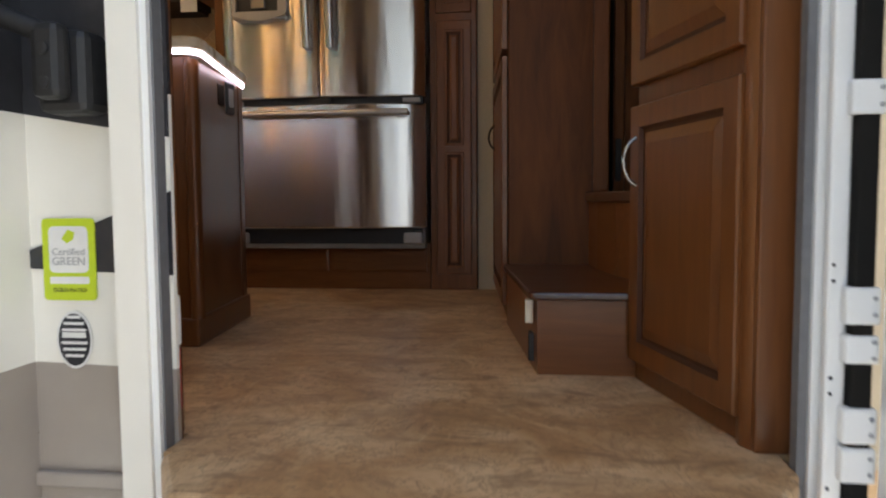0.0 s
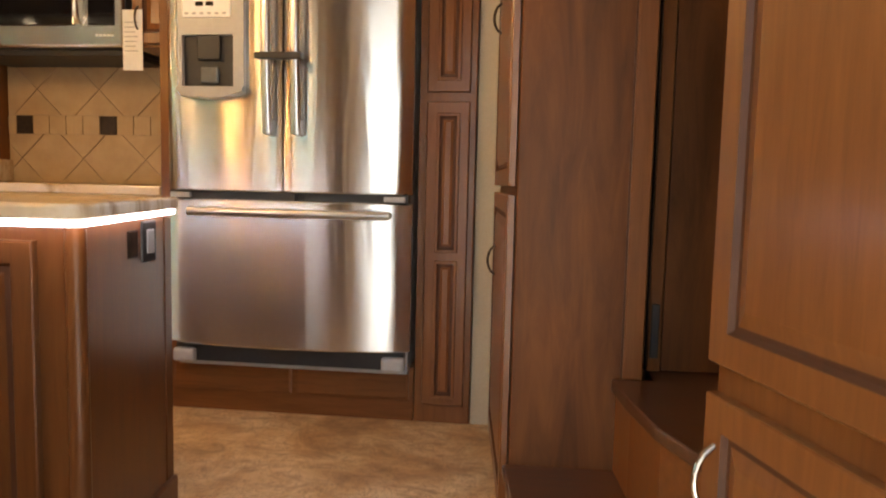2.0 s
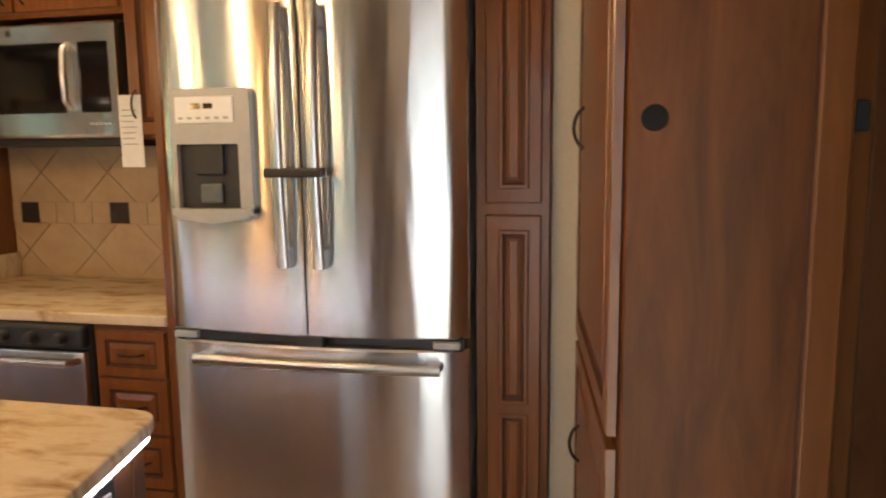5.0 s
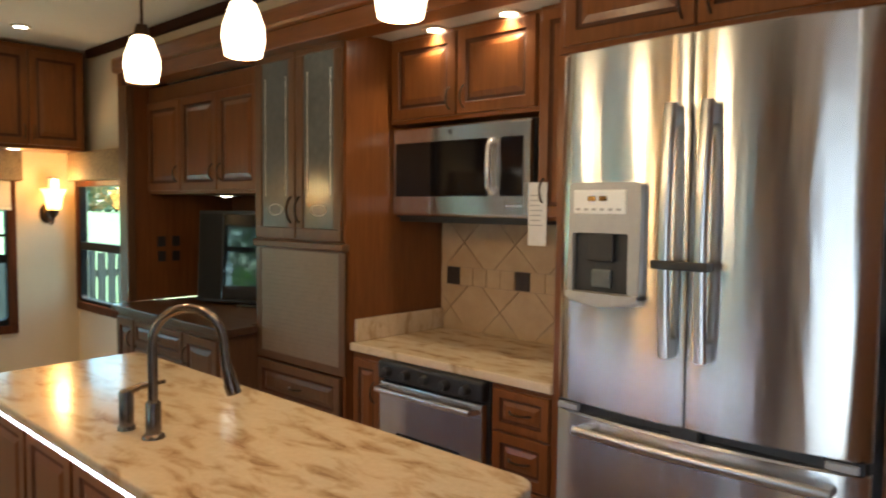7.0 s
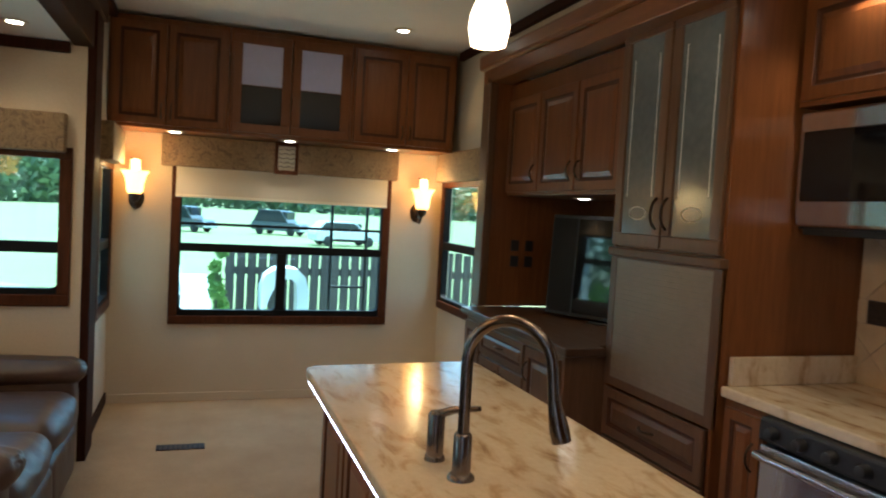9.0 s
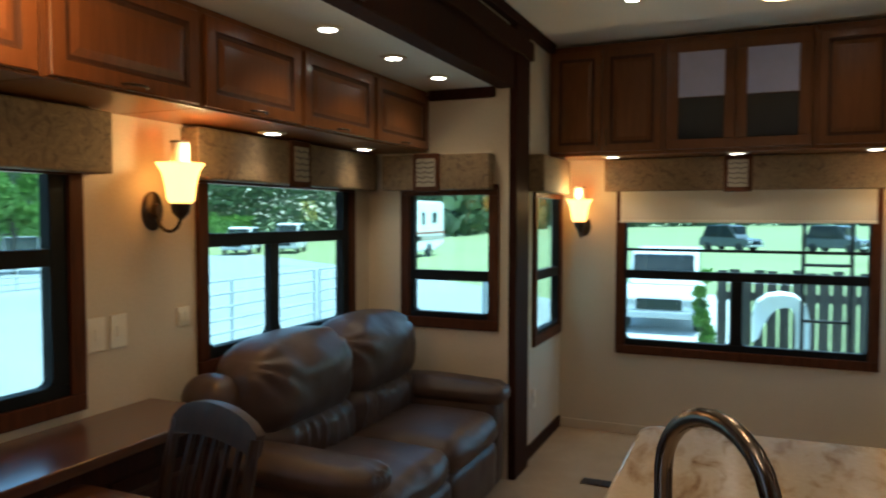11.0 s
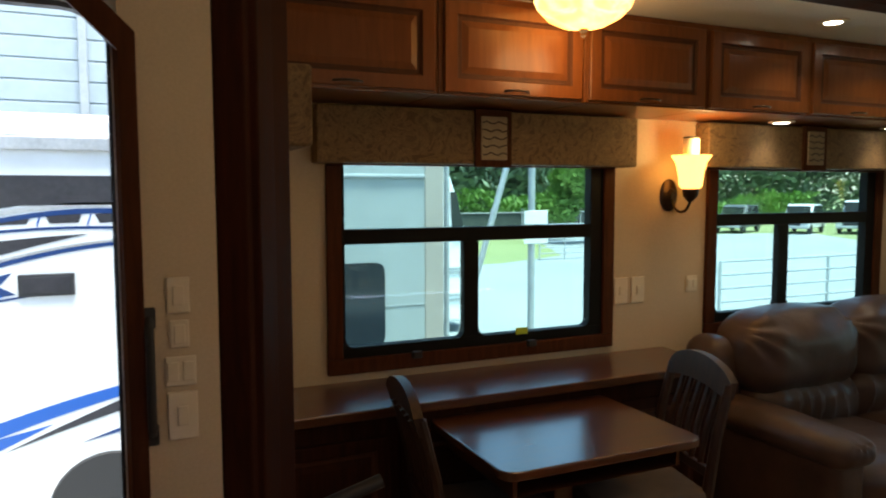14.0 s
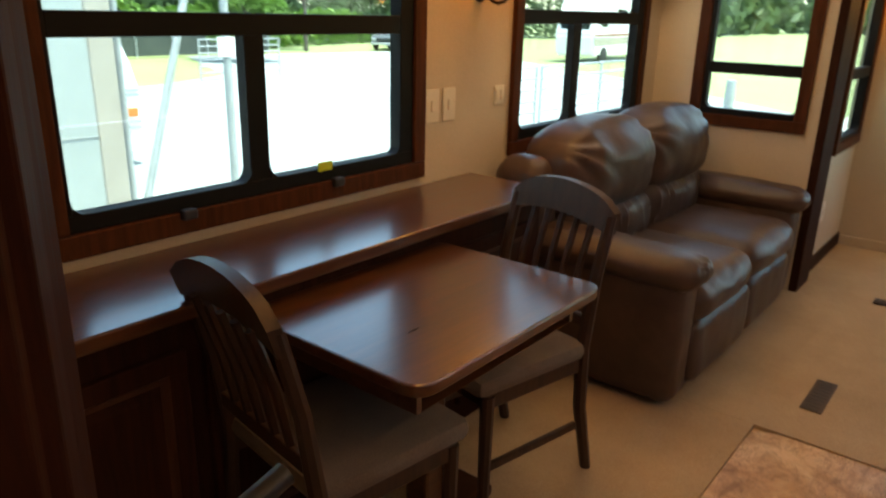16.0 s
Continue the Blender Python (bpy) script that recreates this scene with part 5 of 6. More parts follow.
def chair(x, y, turn, label):
    """A dining chair at (x, y) that looks along +x before its turn."""
    ob = new("dining_chair")
    tagged(ob, label, "chair", "dinette chairs")
    W2_, D = 0.21, 0.42
    for lx, ly in ((D - 0.03, -W2_ + 0.02), (D - 0.03, W2_ - 0.02)):
        part("leg", tube([(lx, ly, 0.0), (lx, ly, 0.42)], [0.016, 0.021], 8), CHAIRWOOD, ob, "", True)
    for ly in (-W2_ + 0.015, W2_ - 0.015):
        part("back_post", tube([(-0.07, ly, 0.0), (-0.01, ly, 0.25), (0.0, ly, 0.46), (-0.03, ly, 0.67), (-0.078, ly, 0.865)], [0.018, 0.021, 0.022, 0.02, 0.018], 8), CHAIRWOOD, ob, "", True)
    b = bmesh.new()
    prof = []
    n = 10
    for k in range(n + 1):
        u = k / n * 2 - 1
        prof.append((u * W2_, 0.845 + 0.10 * math.sqrt(max(0, 1 - (u * 0.95) ** 2)), 0.815 + 0.03 * (1 - u * u)))
    rows_ = [[b.verts.new((xx + (0.02 if side else 0) - 0.012 * 0, yy, zz)) for yy, zz in ((p[0], p[j]) for p in prof)] for side, xx, j in ((0, -0.105, 1), (1, -0.105 + 0.012, 1), (1, -0.085 + 0.012, 2), (0, -0.085, 2))]
    for p, q in zip(rows_, rows_[1:] + rows_[:1]):
        for k in range(n):
            b.faces.new((p[k], p[k + 1], q[k + 1], q[k]))
    for k in (0, n):
        b.faces.new([r[k] for r in rows_])
    bmesh.ops.recalc_face_normals(b, faces=b.faces[:])
    part("top_rail", b, CHAIRWOOD, ob, "arched top rail", True)
    part("lower_rail", box((-0.025, -W2_ + 0.03, 0.52), (-0.003, W2_ - 0.03, 0.56), 0.005), CHAIRWOOD, ob)
    for k in range(5):
        ly = -0.12 + 0.06 * k
        part("slat", tube([(-0.014, ly, 0.555), (-0.04, ly, 0.69), (-0.09, ly, 0.845)], [0.011, 0.012, 0.012], 6), CHAIRWOOD, ob, "", True)
    for ly in (-W2_ + 0.02, W2_ - 0.02):
        part("side_rail", box((0.0, ly - 0.01, 0.38), (D - 0.02, ly + 0.01, 0.43), 0.003), CHAIRWOOD, ob)
        part("stretcher", box((0.0, ly - 0.008, 0.17), (D - 0.02, ly + 0.008, 0.195), 0.003), CHAIRWOOD, ob)
    part("front_rail", box((D - 0.04, -W2_ + 0.03, 0.38), (D - 0.02, W2_ - 0.03, 0.43), 0.003), CHAIRWOOD, ob)
    part("seat", box((-0.005, -W2_ - 0.005, 0.425), (D + 0.02, W2_ + 0.005, 0.485), 0.025), SEATCLOTH, ob, "taupe upholstered seat", True)
    ob.matrix_basis = pose(x, y, 0.0065, 0, 0, turn)
    return ob


chair(-0.95, 0.93, 172, "dark wooden dining chair with slatted arched back and taupe seat")
chair(-1.98, 1.0, -12, "dark wooden dining chair with slatted arched back beside the sofa")

# ---- sofa ----
def cushion(lo, hi, r, puff=0.03, seed=0, pleats=0.0, creases=(), cuts=16):
    """A stuffed leather block. pleats: depth of gathered upright folds; creases: (side, height, depth) of corners that folds run out from."""
    b = bmesh.new()
    bmesh.ops.create_cube(b, size=1)
    bmesh.ops.subdivide_edges(b, edges=b.edges[:], cuts=cuts, use_grid_fill=True)
    s = [h - l for l, h in zip(lo, hi)]
    c = [(h + l) / 2 for l, h in zip(lo, hi)]
    for v in b.verts:
        q = Vector([v.co[k] * s[k] for k in range(3)])
        inner = Vector([max(-s[k] / 2 + r, min(s[k] / 2 - r, q[k])) for k in range(3)])
        d = q - inner
        if d.length > 1e-6:
            d = d.normalized()
            q = inner + d * r
        u = [2 * q[k] / s[k] for k in range(3)]
        for k in range(3):
            o = [u[j] for j in range(3) if j != k]
            q[k] += puff * (1 if u[k] > 0 else -1) * abs(u[k]) ** 3 * max(0, 1 - o[0] ** 2) * max(0, 1 - o[1] ** 2)
        w = noise.noise(Vector((q.x * 5 + seed, q.y * 5, q.z * 5)))
        fine = noise.noise(Vector((q.x * 13 + seed, q.y * 13, q.z * 9)))
        q += Vector((0, 1, 0.4)) * (w * 0.012 + fine * 0.004)
        if pleats:
            wave = math.sin(q.x * 78 + 3.5 * w + seed)
            q.y += pleats * (wave if wave > 0 else wave * 0.5) * max(0, 1 - abs(u[2]) ** 3) * max(0, min(1, (u[1] + 0.2) * 2))
        for cu, cz, depth in creases:
            e = Vector((u[0] - cu, (u[2] - cz) * s[2] / s[0]))
            far = e.length
            fold = math.sin(math.atan2(e.y, e.x) * 11 + 2.2 * w + seed) * math.exp(-(far / 0.55) ** 2) * (1 - math.exp(-(far / 0.16) ** 2))
            q += Vector((0, 0.9, 0.5)) * depth * fold * max(0, min(1, 0.4 + u[1]))
        v.co = Vector(c) + q
    return b


sofa = thing("sofa", -3.32, 0.86, 0.007, "dark brown leather reclining loveseat with padded arms", "sofa")
SX0, SX1 = -4.15, -2.50
part("base", box((SX0 + 0.06, 0.46, 0.04), (SX1 - 0.06, 1.27, 0.33), 0.02), LEATHER, sofa)
for p, q, sd in ((SX0 + 0.17, -3.325, 1), (-3.325, SX1 - 0.17, 5)):
    part("seat_cushion", cushion((p + 0.004, 0.66, 0.30), (q - 0.004, 1.30, 0.475), 0.075, 0.03, sd, 0, ((0.0, 0.0, 0.004),), 18), LEATHER, sofa, "plump leather seat", True)
    part("footrest_panel", cushion((p + 0.01, 1.20, 0.06), (q - 0.01, 1.305, 0.32), 0.04, 0.01, sd + 2), LEATHER, sofa, "", True)
    lum = cushion((p + 0.01, 0.52, 0.42), (q - 0.01, 0.80, 0.69), 0.09, 0.025, sd + 3, 0.014, cuts=26)
    part("lumbar_cushion", lum, LEATHER, sofa, "gathered leather lumbar cushion", True)
    hc = cushion((p - 0.03 if sd == 1 else p + 0.002, 0.46, 0.615), (q - 0.002 if sd == 1 else q + 0.03, 0.81, 0.99), 0.125, 0.035, sd + 4, 0, ((1.05, 0.75, 0.010), (-1.05, 0.75, 0.010)), 26)
    part("back_cushion", hc, LEATHER, sofa, "puffed leather head cushion with creased corners", True)
for x0, x1, sd in ((SX0, SX0 + 0.19, 11), (SX1 - 0.19, SX1, 12)):
    part("arm", cushion((x0, 0.50, 0.03), (x1, 1.28, 0.56), 0.05, 0.01, sd), LEATHER, sofa, "", True)
    part("arm_pad", cushion((x0 - 0.012, 0.44, 0.49), (x1 + 0.012, 1.31, 0.615), 0.055, 0.02, sd + 1, 0, ((0.0, 1.0, 0.006),), 16), LEATHER, sofa, "padded leather arm", True)
    part("wing", cushion((x0 + 0.0, 0.42, 0.45), (x1, 0.66, 0.88), 0.08, 0.01, sd + 2), LEATHER, sofa, "", True)
part("back_shell", box((SX0 + 0.1, 0.43, 0.05), (SX1 - 0.1, 0.52, 0.85), 0.03), LEATHER, sofa)

# ---- wall plates, vents ----
def plate(lo, hi, axis, label, kind="switch", rockers=1, out=1):
    ob = thing("light_switch" if kind == "switch" else "wall_outlet", *[(l + h) / 2 for l, h in zip(lo, hi)], label, "switch" if kind == "switch" else "outlet", "wall plates")
    part("cover", box(lo, hi, 0.003), IVORY, ob)
    for k in range(rockers):
        w = (hi[0] - lo[0]) / rockers
        cx, cz = lo[0] + w * (k + 0.5), (lo[2] + hi[2]) / 2
        part("rocker" if kind == "switch" else "face_plate", box((cx - 0.011, hi[1] - 0.001, cz - 0.02), (cx + 0.011, hi[1] + 0.005, cz + 0.02), 0.002), IVORY, ob)
    return ob


for x in (-2.185, -2.285):
    plate((x - 0.038, 0.361, 1.04), (x + 0.038, 0.367, 1.165), "y", "ivory wall switch plate", "switch")
plate((-2.655, 0.361, 1.075), (-2.585, 0.367, 1.155), "y", "small ivory wall switch plate", "switch", 2)
plate((-0.149, 1.5665, 1.327), (-0.104, 1.573, 1.401), "y", "ivory dimmer plate by the entry door")
plate((-0.146, 1.5665, 1.255), (-0.108, 1.573, 1.313), "y", "ivory switch plate by the entry door")
plate((-0.158, 1.5665, 1.177), (-0.097, 1.573, 1.238), "y", "ivory double switch plate by the entry door", "switch", 2)
plate((-0.159, 1.5665, 1.065), (-0.100, 1.573, 1.165), "y", "ivory remote holder plate by the entry door")
grab = thing("grab_handle", -0.07, 1.565, 1.08, "black vertical grab handle on the door trim", "handle")
part("bar", tube([(-0.07, 1.568, 1.08), (-0.07, 1.588, 1.095), (-0.07, 1.592, 1.19), (-0.07, 1.588, 1.305), (-0.07, 1.568, 1.32)], 0.009, 10), BLACK, grab, "", True)
for z in (1.08, 1.32):
    part("mount", box((-0.083, 1.5655, z - 0.022), (-0.057, 1.575, z + 0.022), 0.004), BLACK, grab)


def vent(x0, x1, y0, y1, label):
    ob = thing("floor_vent", (x0 + x1) / 2, (y0 + y1) / 2, 0.006, label, "vent", "floor vents")
    part("frame", box((x0, y0, 0.006), (x1, y1, 0.011), 0.002), BRONZE, ob)
    along_y = y1 - y0 > x1 - x0
    for k in range(10):
        t = (k + 0.5) / 10
        if along_y:
            c = y0 + t * (y1 - y0)
            part("slot", box((x0 + 0.012, c - 0.006, 0.0105), (x1 - 0.012, c + 0.006, 0.013)), BLACK, ob)
        else:
            c = x0 + t * (x1 - x0)
            part("slot", box((c - 0.006, y0 + 0.012, 0.0105), (c + 0.006, y1 - 0.012, 0.013)), BLACK, ob)


vent(-4.43, -4.33, 1.67, 1.945, "brown floor register in the carpet")
vent(-3.20, -2.90, 1.655, 1.735, "brown floor register in the carpet")
plate((-4.78, 1.2715, 0.30), (-4.70, 1.277, 0.42), "y", "ivory wall outlet below the side window", "outlet")

rear_outlet = whole("wall_outlet", box((-5.03, 3.712, 0.22), (-4.95, 3.7195, 0.345), 0.003), IVORY, "ivory wall outlet beside the media cabinet", "outlet", "wall plates")
for z in (0.255, 0.31):
    part("socket", box((-5.008, 3.709, z - 0.018), (-4.972, 3.7125, z + 0.018), 0.004), IVORY, rear_outlet)

# ---- outside ----
GZ = -1.12
ASPHALT = speckled("pale_asphalt", (0.20, 0.22, 0.22), (0.27, 0.29, 0.29), 30, 0.9, 0.3, 0.2)
CONCRETE = speckled("pale_concrete", (0.42, 0.43, 0.42), (0.52, 0.53, 0.52), 10, 0.9, 0.3, 0.1)
GRASS = speckled("grass", (0.15, 0.185, 0.07), (0.225, 0.26, 0.115), 8, 0.95, 0.2, 0.4)
LEAF = speckled("leaves", (0.13, 0.24, 0.05), (0.26, 0.42, 0.11), 3, 0.7, 0.6)
# Paled and greyed so the leaf colour carries the distance haze.
HAZELEAF = speckled("haze_paled_leaves", (0.11, 0.16, 0.09), (0.19, 0.25, 0.14), 2, 0.8, 0.5)
BARK = speckled("bark", (0.05, 0.04, 0.03), (0.12, 0.1, 0.08), 20, 0.9)
GALV = speckled("galvanised_steel", (0.35, 0.36, 0.36), (0.5, 0.51, 0.51), 40, 0.45, 5, 0, 0.5)
FENCEWOOD = wood("weathered_fence", (0.07, 0.06, 0.05), (0.14, 0.12, 0.10), 0.8)
CARWHITE = mat("white_car_paint", (0.7, 0.7, 0.7), 0.25)
CARGREY = mat("grey_car_paint", (0.10, 0.11, 0.12), 0.25)
GREYWALL = speckled("grey_fibreglass", (0.30, 0.32, 0.31), (0.36, 0.38, 0.37), 4, 0.35)
SIDING = speckled("pale_blue_siding", (0.34, 0.40, 0.43), (0.41, 0.47, 0.50), 5, 0.5)
TYRE = mat("tyre_rubber", (0.02, 0.02, 0.02), 0.8)
CARGLASS = mat("car_glass", (0.02, 0.025, 0.03), 0.08)
ORANGE = mat("orange_marker", (0.7, 0.16, 0.03), 0.4)
tagged(part("ground", box((-600, -600, GZ - 0.2), (600, 600, GZ)), GRASS), "wide grass field", "ground", kind="structure")
tagged(part("road", prism([(40, -19), (40, 60), (-7, 60), (-7.5, 0.2), (-22, -2.5), (-29, -11), (-41, -30), (-22, -33), (-17, -22.5), (-13, -20.5)], GZ + 0.004, GZ + 0.01), ASPHALT), "pale asphalt lot", "road", kind="structure")
tagged(part("road_pad", prism([(-26, -2.0), (-13.5, -1.2), (-13.5, 2.2), (-26, 2.2)], GZ + 0.004, GZ + 0.012), CONCRETE), "pale concrete parking pad", "road", kind="structure")
# Unseen pale pad, added to bounce daylight onto the skin beside the door.
BOUNCEPAD = speckled("bounce_concrete", (0.52, 0.52, 0.5), (0.62, 0.62, 0.6), 12, 0.9, 0.4, 0.1)
tagged(part("road_apron", prism([(-0.2, -2.4), (9, -2.4), (9, 1.25), (-0.2, 1.25)], GZ + 0.012, GZ + 0.02), BOUNCEPAD), "added pale concrete pad bouncing light onto the trailer", "road", kind="structure")


def shape(name, pts, y0, y1, material, parent=None, label="", bevel=0.0):
    """A flat piece with its outline in x and z, from y0 to y1."""
    b = prism([(x, z) for x, z in pts], 0, 1, 0)
    for v in b.verts:
        v.co = Vector((v.co.x, y0 + (y1 - y0) * v.co.z, v.co.y))
    bmesh.ops.recalc_face_normals(b, faces=b.faces[:])
    if bevel:
        bmesh.ops.bevel(b, geom=b.edges[:], offset=bevel, segments=2, affect="EDGES")
    return part(name, b, material, parent, label)


def rrect(x0, x1, z0, z1, r):
    return rounded([(x0, z0), (x1, z0), (x1, z1), (x0, z1)], r, 4)


# the trailer's own outer skin beside the doorway
SK = 1.53
skin = thing("outer_skin", -0.2, SK, -0.8, "cream, charcoal and tan painted fibreglass outer wall with decals", "wall", kind="structure")
shape("cream_panel", [(-0.284, 0.132), (-0.01, 0.132), (-0.01, 0.62), (-0.284, 0.62)], SK - 0.002, SK + 0.009, CREAMPAINT, skin)
shape("charcoal_panel", [(-0.284, 0.62), (-0.01, 0.62), (-0.01, 2.6), (-0.284, 2.6)], SK - 0.002, SK + 0.009, DARKPAINT, skin)
shape("charcoal_band", [(-0.284, 0.590), (-0.01, 0.545), (-0.01, 0.63), (-0.284, 0.63)], SK - 0.006, SK - 0.002, DARKPAINT, skin)
shape("charcoal_wedge", [(-0.284, 0.345), (-0.01, 0.450), (-0.01, 0.301), (-0.284, 0.312)], SK - 0.006, SK - 0.002, DARKPAINT, skin)
shape("tan_panel", [(-0.284, -0.9), (-0.01, -0.9), (-0.01, 0.131), (-0.284, 0.140)], SK - 0.003, SK + 0.009, TANPAINT, skin)
part("belt_rail", box((-0.284, SK - 0.02, -0.092), (-0.01, SK - 0.003, -0.061), 0.006), TANPAINT, skin)
part("corner_return", box((-0.290, 1.42, 0.14), (-0.2835, SK + 0.009, 0.59)), CREAMPAINT, skin, "cream corner return")
part("corner_return", box((-0.290, 1.42, 0.59), (-0.2835, SK + 0.009, 2.6)), DARKPAINT, skin, "charcoal corner return")
part("corner_return", box((-0.290, 1.42, -0.9), (-0.2835, SK + 0.009, 0.14)), TANPAINT, skin, "tan corner return")


def words(name, text, size, m, material, parent):
    cu = bpy.data.curves.new(name, "FONT")
    cu.body, cu.size, cu.align_x, cu.extrude = text, size, "CENTER", 0.0003
    tmp = new("t", cu)
    bpy.context.view_layer.update()
    me = bpy.data.meshes.new_from_object(tmp)
    bpy.data.objects.remove(tmp)
    b = bmesh.new()
    b.from_mesh(me)
    b.transform(m)
    return part(name, b, material, parent)



sx0, sx1, sz0, sz1 = -0.256, -0.154, 0.255, 0.403
scx = (sx0 + sx1) / 2
stick = tagged(shape("sticker", rrect(sx0, sx1, sz0, sz1, 0.009), SK - 0.004 - 0.0045, SK - 0.004 - 0.0025, LIME), "lime green certification sticker on the outer wall", "sticker")
shape("sticker_field", rrect(sx0 + 0.013, sx1 - 0.013, sz0 + 0.05, sz1 - 0.014, 0.012), SK - 0.004 - 0.0055, SK - 0.004 - 0.0045, PAPER, stick, "white field")
shape("leaf_mark", [(scx - 0.012, sz1 - 0.036), (scx, sz1 - 0.02), (scx + 0.013, sz1 - 0.025), (scx + 0.01, sz1 - 0.038), (scx - 0.003, sz1 - 0.045)], SK - 0.004 - 0.006, SK - 0.004 - 0.0055, LIME, stick)
words("lettering", "Certified", 0.018, pose(scx, SK - 0.004 - 0.006, sz0 + 0.082, 90), GREYPLASTIC, stick)
words("lettering", "GREEN", 0.021, pose(scx, SK - 0.004 - 0.006, sz0 + 0.064, 90), GREYPLASTIC, stick)
shape("sticker_bar", rrect(sx0 + 0.013, sx1 - 0.013, sz0 + 0.03, sz0 + 0.043, 0.004), SK - 0.004 - 0.0055, SK - 0.004 - 0.0045, PAPER, stick)
words("lettering", "GOLD RATED", 0.0105, pose(scx, SK - 0.004 - 0.005, sz0 + 0.015, 90), DARKPAINT, stick)
ox, oz = -0.201, 0.183
ovl = tagged(shape("oval_sticker", [(ox + 0.035 * math.cos(a), oz + 0.053 * math.sin(a)) for a in (2 * math.pi * k / 28 for k in range(28))], SK - 0.004 - 0.0045, SK - 0.004 - 0.0025, PAPER), "black and white oval inspection sticker on the outer wall", "sticker")
shape("oval_field", [(ox + 0.031 * math.cos(a), oz + 0.048 * math.sin(a)) for a in (2 * math.pi * k / 28 for k in range(28))], SK - 0.004 - 0.0052, SK - 0.004 - 0.0045, DARKPAINT, ovl)
for k, w in enumerate((0.013, 0.02, 0.023, 0.023, 0.025, 0.022, 0.018)):
    z = oz + 0.039 - k * 0.0118
    shape("print_line", [(ox - w, z), (ox + w, z), (ox + w, z + (0.005 if k != 3 else 0.01)), (ox - w, z + (0.005 if k != 3 else 0.01))], SK - 0.004 - 0.0058, SK - 0.004 - 0.0052, PAPER, ovl)
hx, hz = -0.158, 0.652
assist = thing("assist_handle", hx, SK - 0.03, hz, "black folding assist handle beside the doorway", "handle")
part("bracket", box((hx - 0.05, SK - 0.075, hz - 0.07), (hx + 0.045, SK - 0.003, hz + 0.07), 0.016), BLACK, assist, "black mounting bracket")
part("knuckle", box((hx - 0.035, SK - 0.11, hz - 0.05), (hx + 0.02, SK - 0.07, hz + 0.075), 0.014), BLACK, assist)
for dz in (-0.025, 0.03):
    bl = lathe([(0.011, 0), (0.011, 0.004), (0.006, 0.005)], 0, 0, 0, 12)
    bl.transform(pose(hx - 0.008, SK - 0.11, hz + dz, 90))
    part("bolt", bl, BLACK, assist)
part("arm", tube([(hx - 0.02, SK - 0.09, hz + 0.06), (hx - 0.12, SK - 0.1, hz + 0.10), (hx - 0.3, SK - 0.1, hz + 0.15), (hx - 0.45, SK - 0.1, hz + 0.19)], 0.018, 10), BLACK, assist, "foam covered arm", True)

# the entry door, swung open outside
odoor = thing("entry_door", 1.27, 1.1, -0.08, "white entry door swung fully open outside", "door")
part("slab", box((1.132, 0.55, -0.06), (1.172, 1.44, 1.95), 0.01), WHITEPAINT, odoor)
part("edge_trim", box((1.122, 0.55, -0.06), (1.131, 1.415, 1.95), 0.003), WHITEPAINT, odoor, "white edge moulding")
part("edge_seal", box((1.088, 1.43, -0.06), (1.118, 1.458, 1.95), 0.004), DULLBLACK, odoor, "black rubber edge seal")
part("hinge_channel", box((1.058, 1.448, -0.1), (1.087, 1.467, 1.95), 0.004), WHITEPAINT, odoor, "white hinge channel")
for z0, z1 in ((0.188, 0.23), (0.068, 0.122), (0.009, 0.062), (0.246, 0.301), (0.55, 0.6), (1.05, 1.1)):
    hg = part("hinge", box((1.076, 1.425, z0), (1.125, 1.4475, z1), 0.004), WHITEPAINT, odoor, "white hinge leaf")
    for dz in (0.012, -0.012):
        sc = lathe([(0.0035, 0), (0.0035, 0.002), (0.002, 0.003)], 0, 0, 0, 10)
        sc.transform(pose(1.116, 1.425, (z0 + z1) / 2 + dz, 90))
        part("screw", sc, GREYPLASTIC, hg)
for z in (0.32, 0.15, -0.02):
    for dz in (0.012, -0.012):
        sc = lathe([(0.003, 0), (0.003, 0.002), (0.002, 0.003)], 0, 0, 0, 10)
        sc.transform(pose(1.066, 1.448, z + dz, 90))
        part("screw", sc, DARKPAINT, odoor)


# neighbouring motorhome beyond the doorway
rv = thing("white_motorhome", 2.0, -3.6, GZ, "white motorhome with black and blue swoosh decals", "motorhome")
RY = -2.5
# The side wall has a darker white than the roof.
part("wall", box((-0.6, RY - 2.4, -0.62), (6.0, RY, 1.96), 0.05), speckled("off_white_gelcoat", (0.58, 0.6, 0.6), (0.66, 0.68, 0.68), 5, 0.3), rv, "white gelcoat side wall")
part("roof_rail", box((-0.62, RY - 0.02, 1.86), (6.0, RY + 0.04, 1.955), 0.01), GALV, rv, "aluminium roof rail")
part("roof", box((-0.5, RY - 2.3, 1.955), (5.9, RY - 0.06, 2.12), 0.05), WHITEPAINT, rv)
part("skirt", box((-0.58, RY - 2.3, GZ + 0.25), (6.0, RY - 0.05, -0.62), 0.02), GREYPLASTIC, rv, "grey lower skirt")


def sweep(x0, z0, x1, z1, sag, w0, w1, material, name="decal", y=RY):
    top, low = [], []
    for k in range(13):
        t = k / 12
        x, z = x0 + (x1 - x0) * t, z0 + (z1 - z0) * t + sag * math.sin(math.pi * t)
        w = w0 + (w1 - w0) * t
        top.append((x, z + w / 2))
        low.append((x, z - w / 2))
    shape(name, low + top[::-1], y + 0.001, y + 0.004, material, rv)


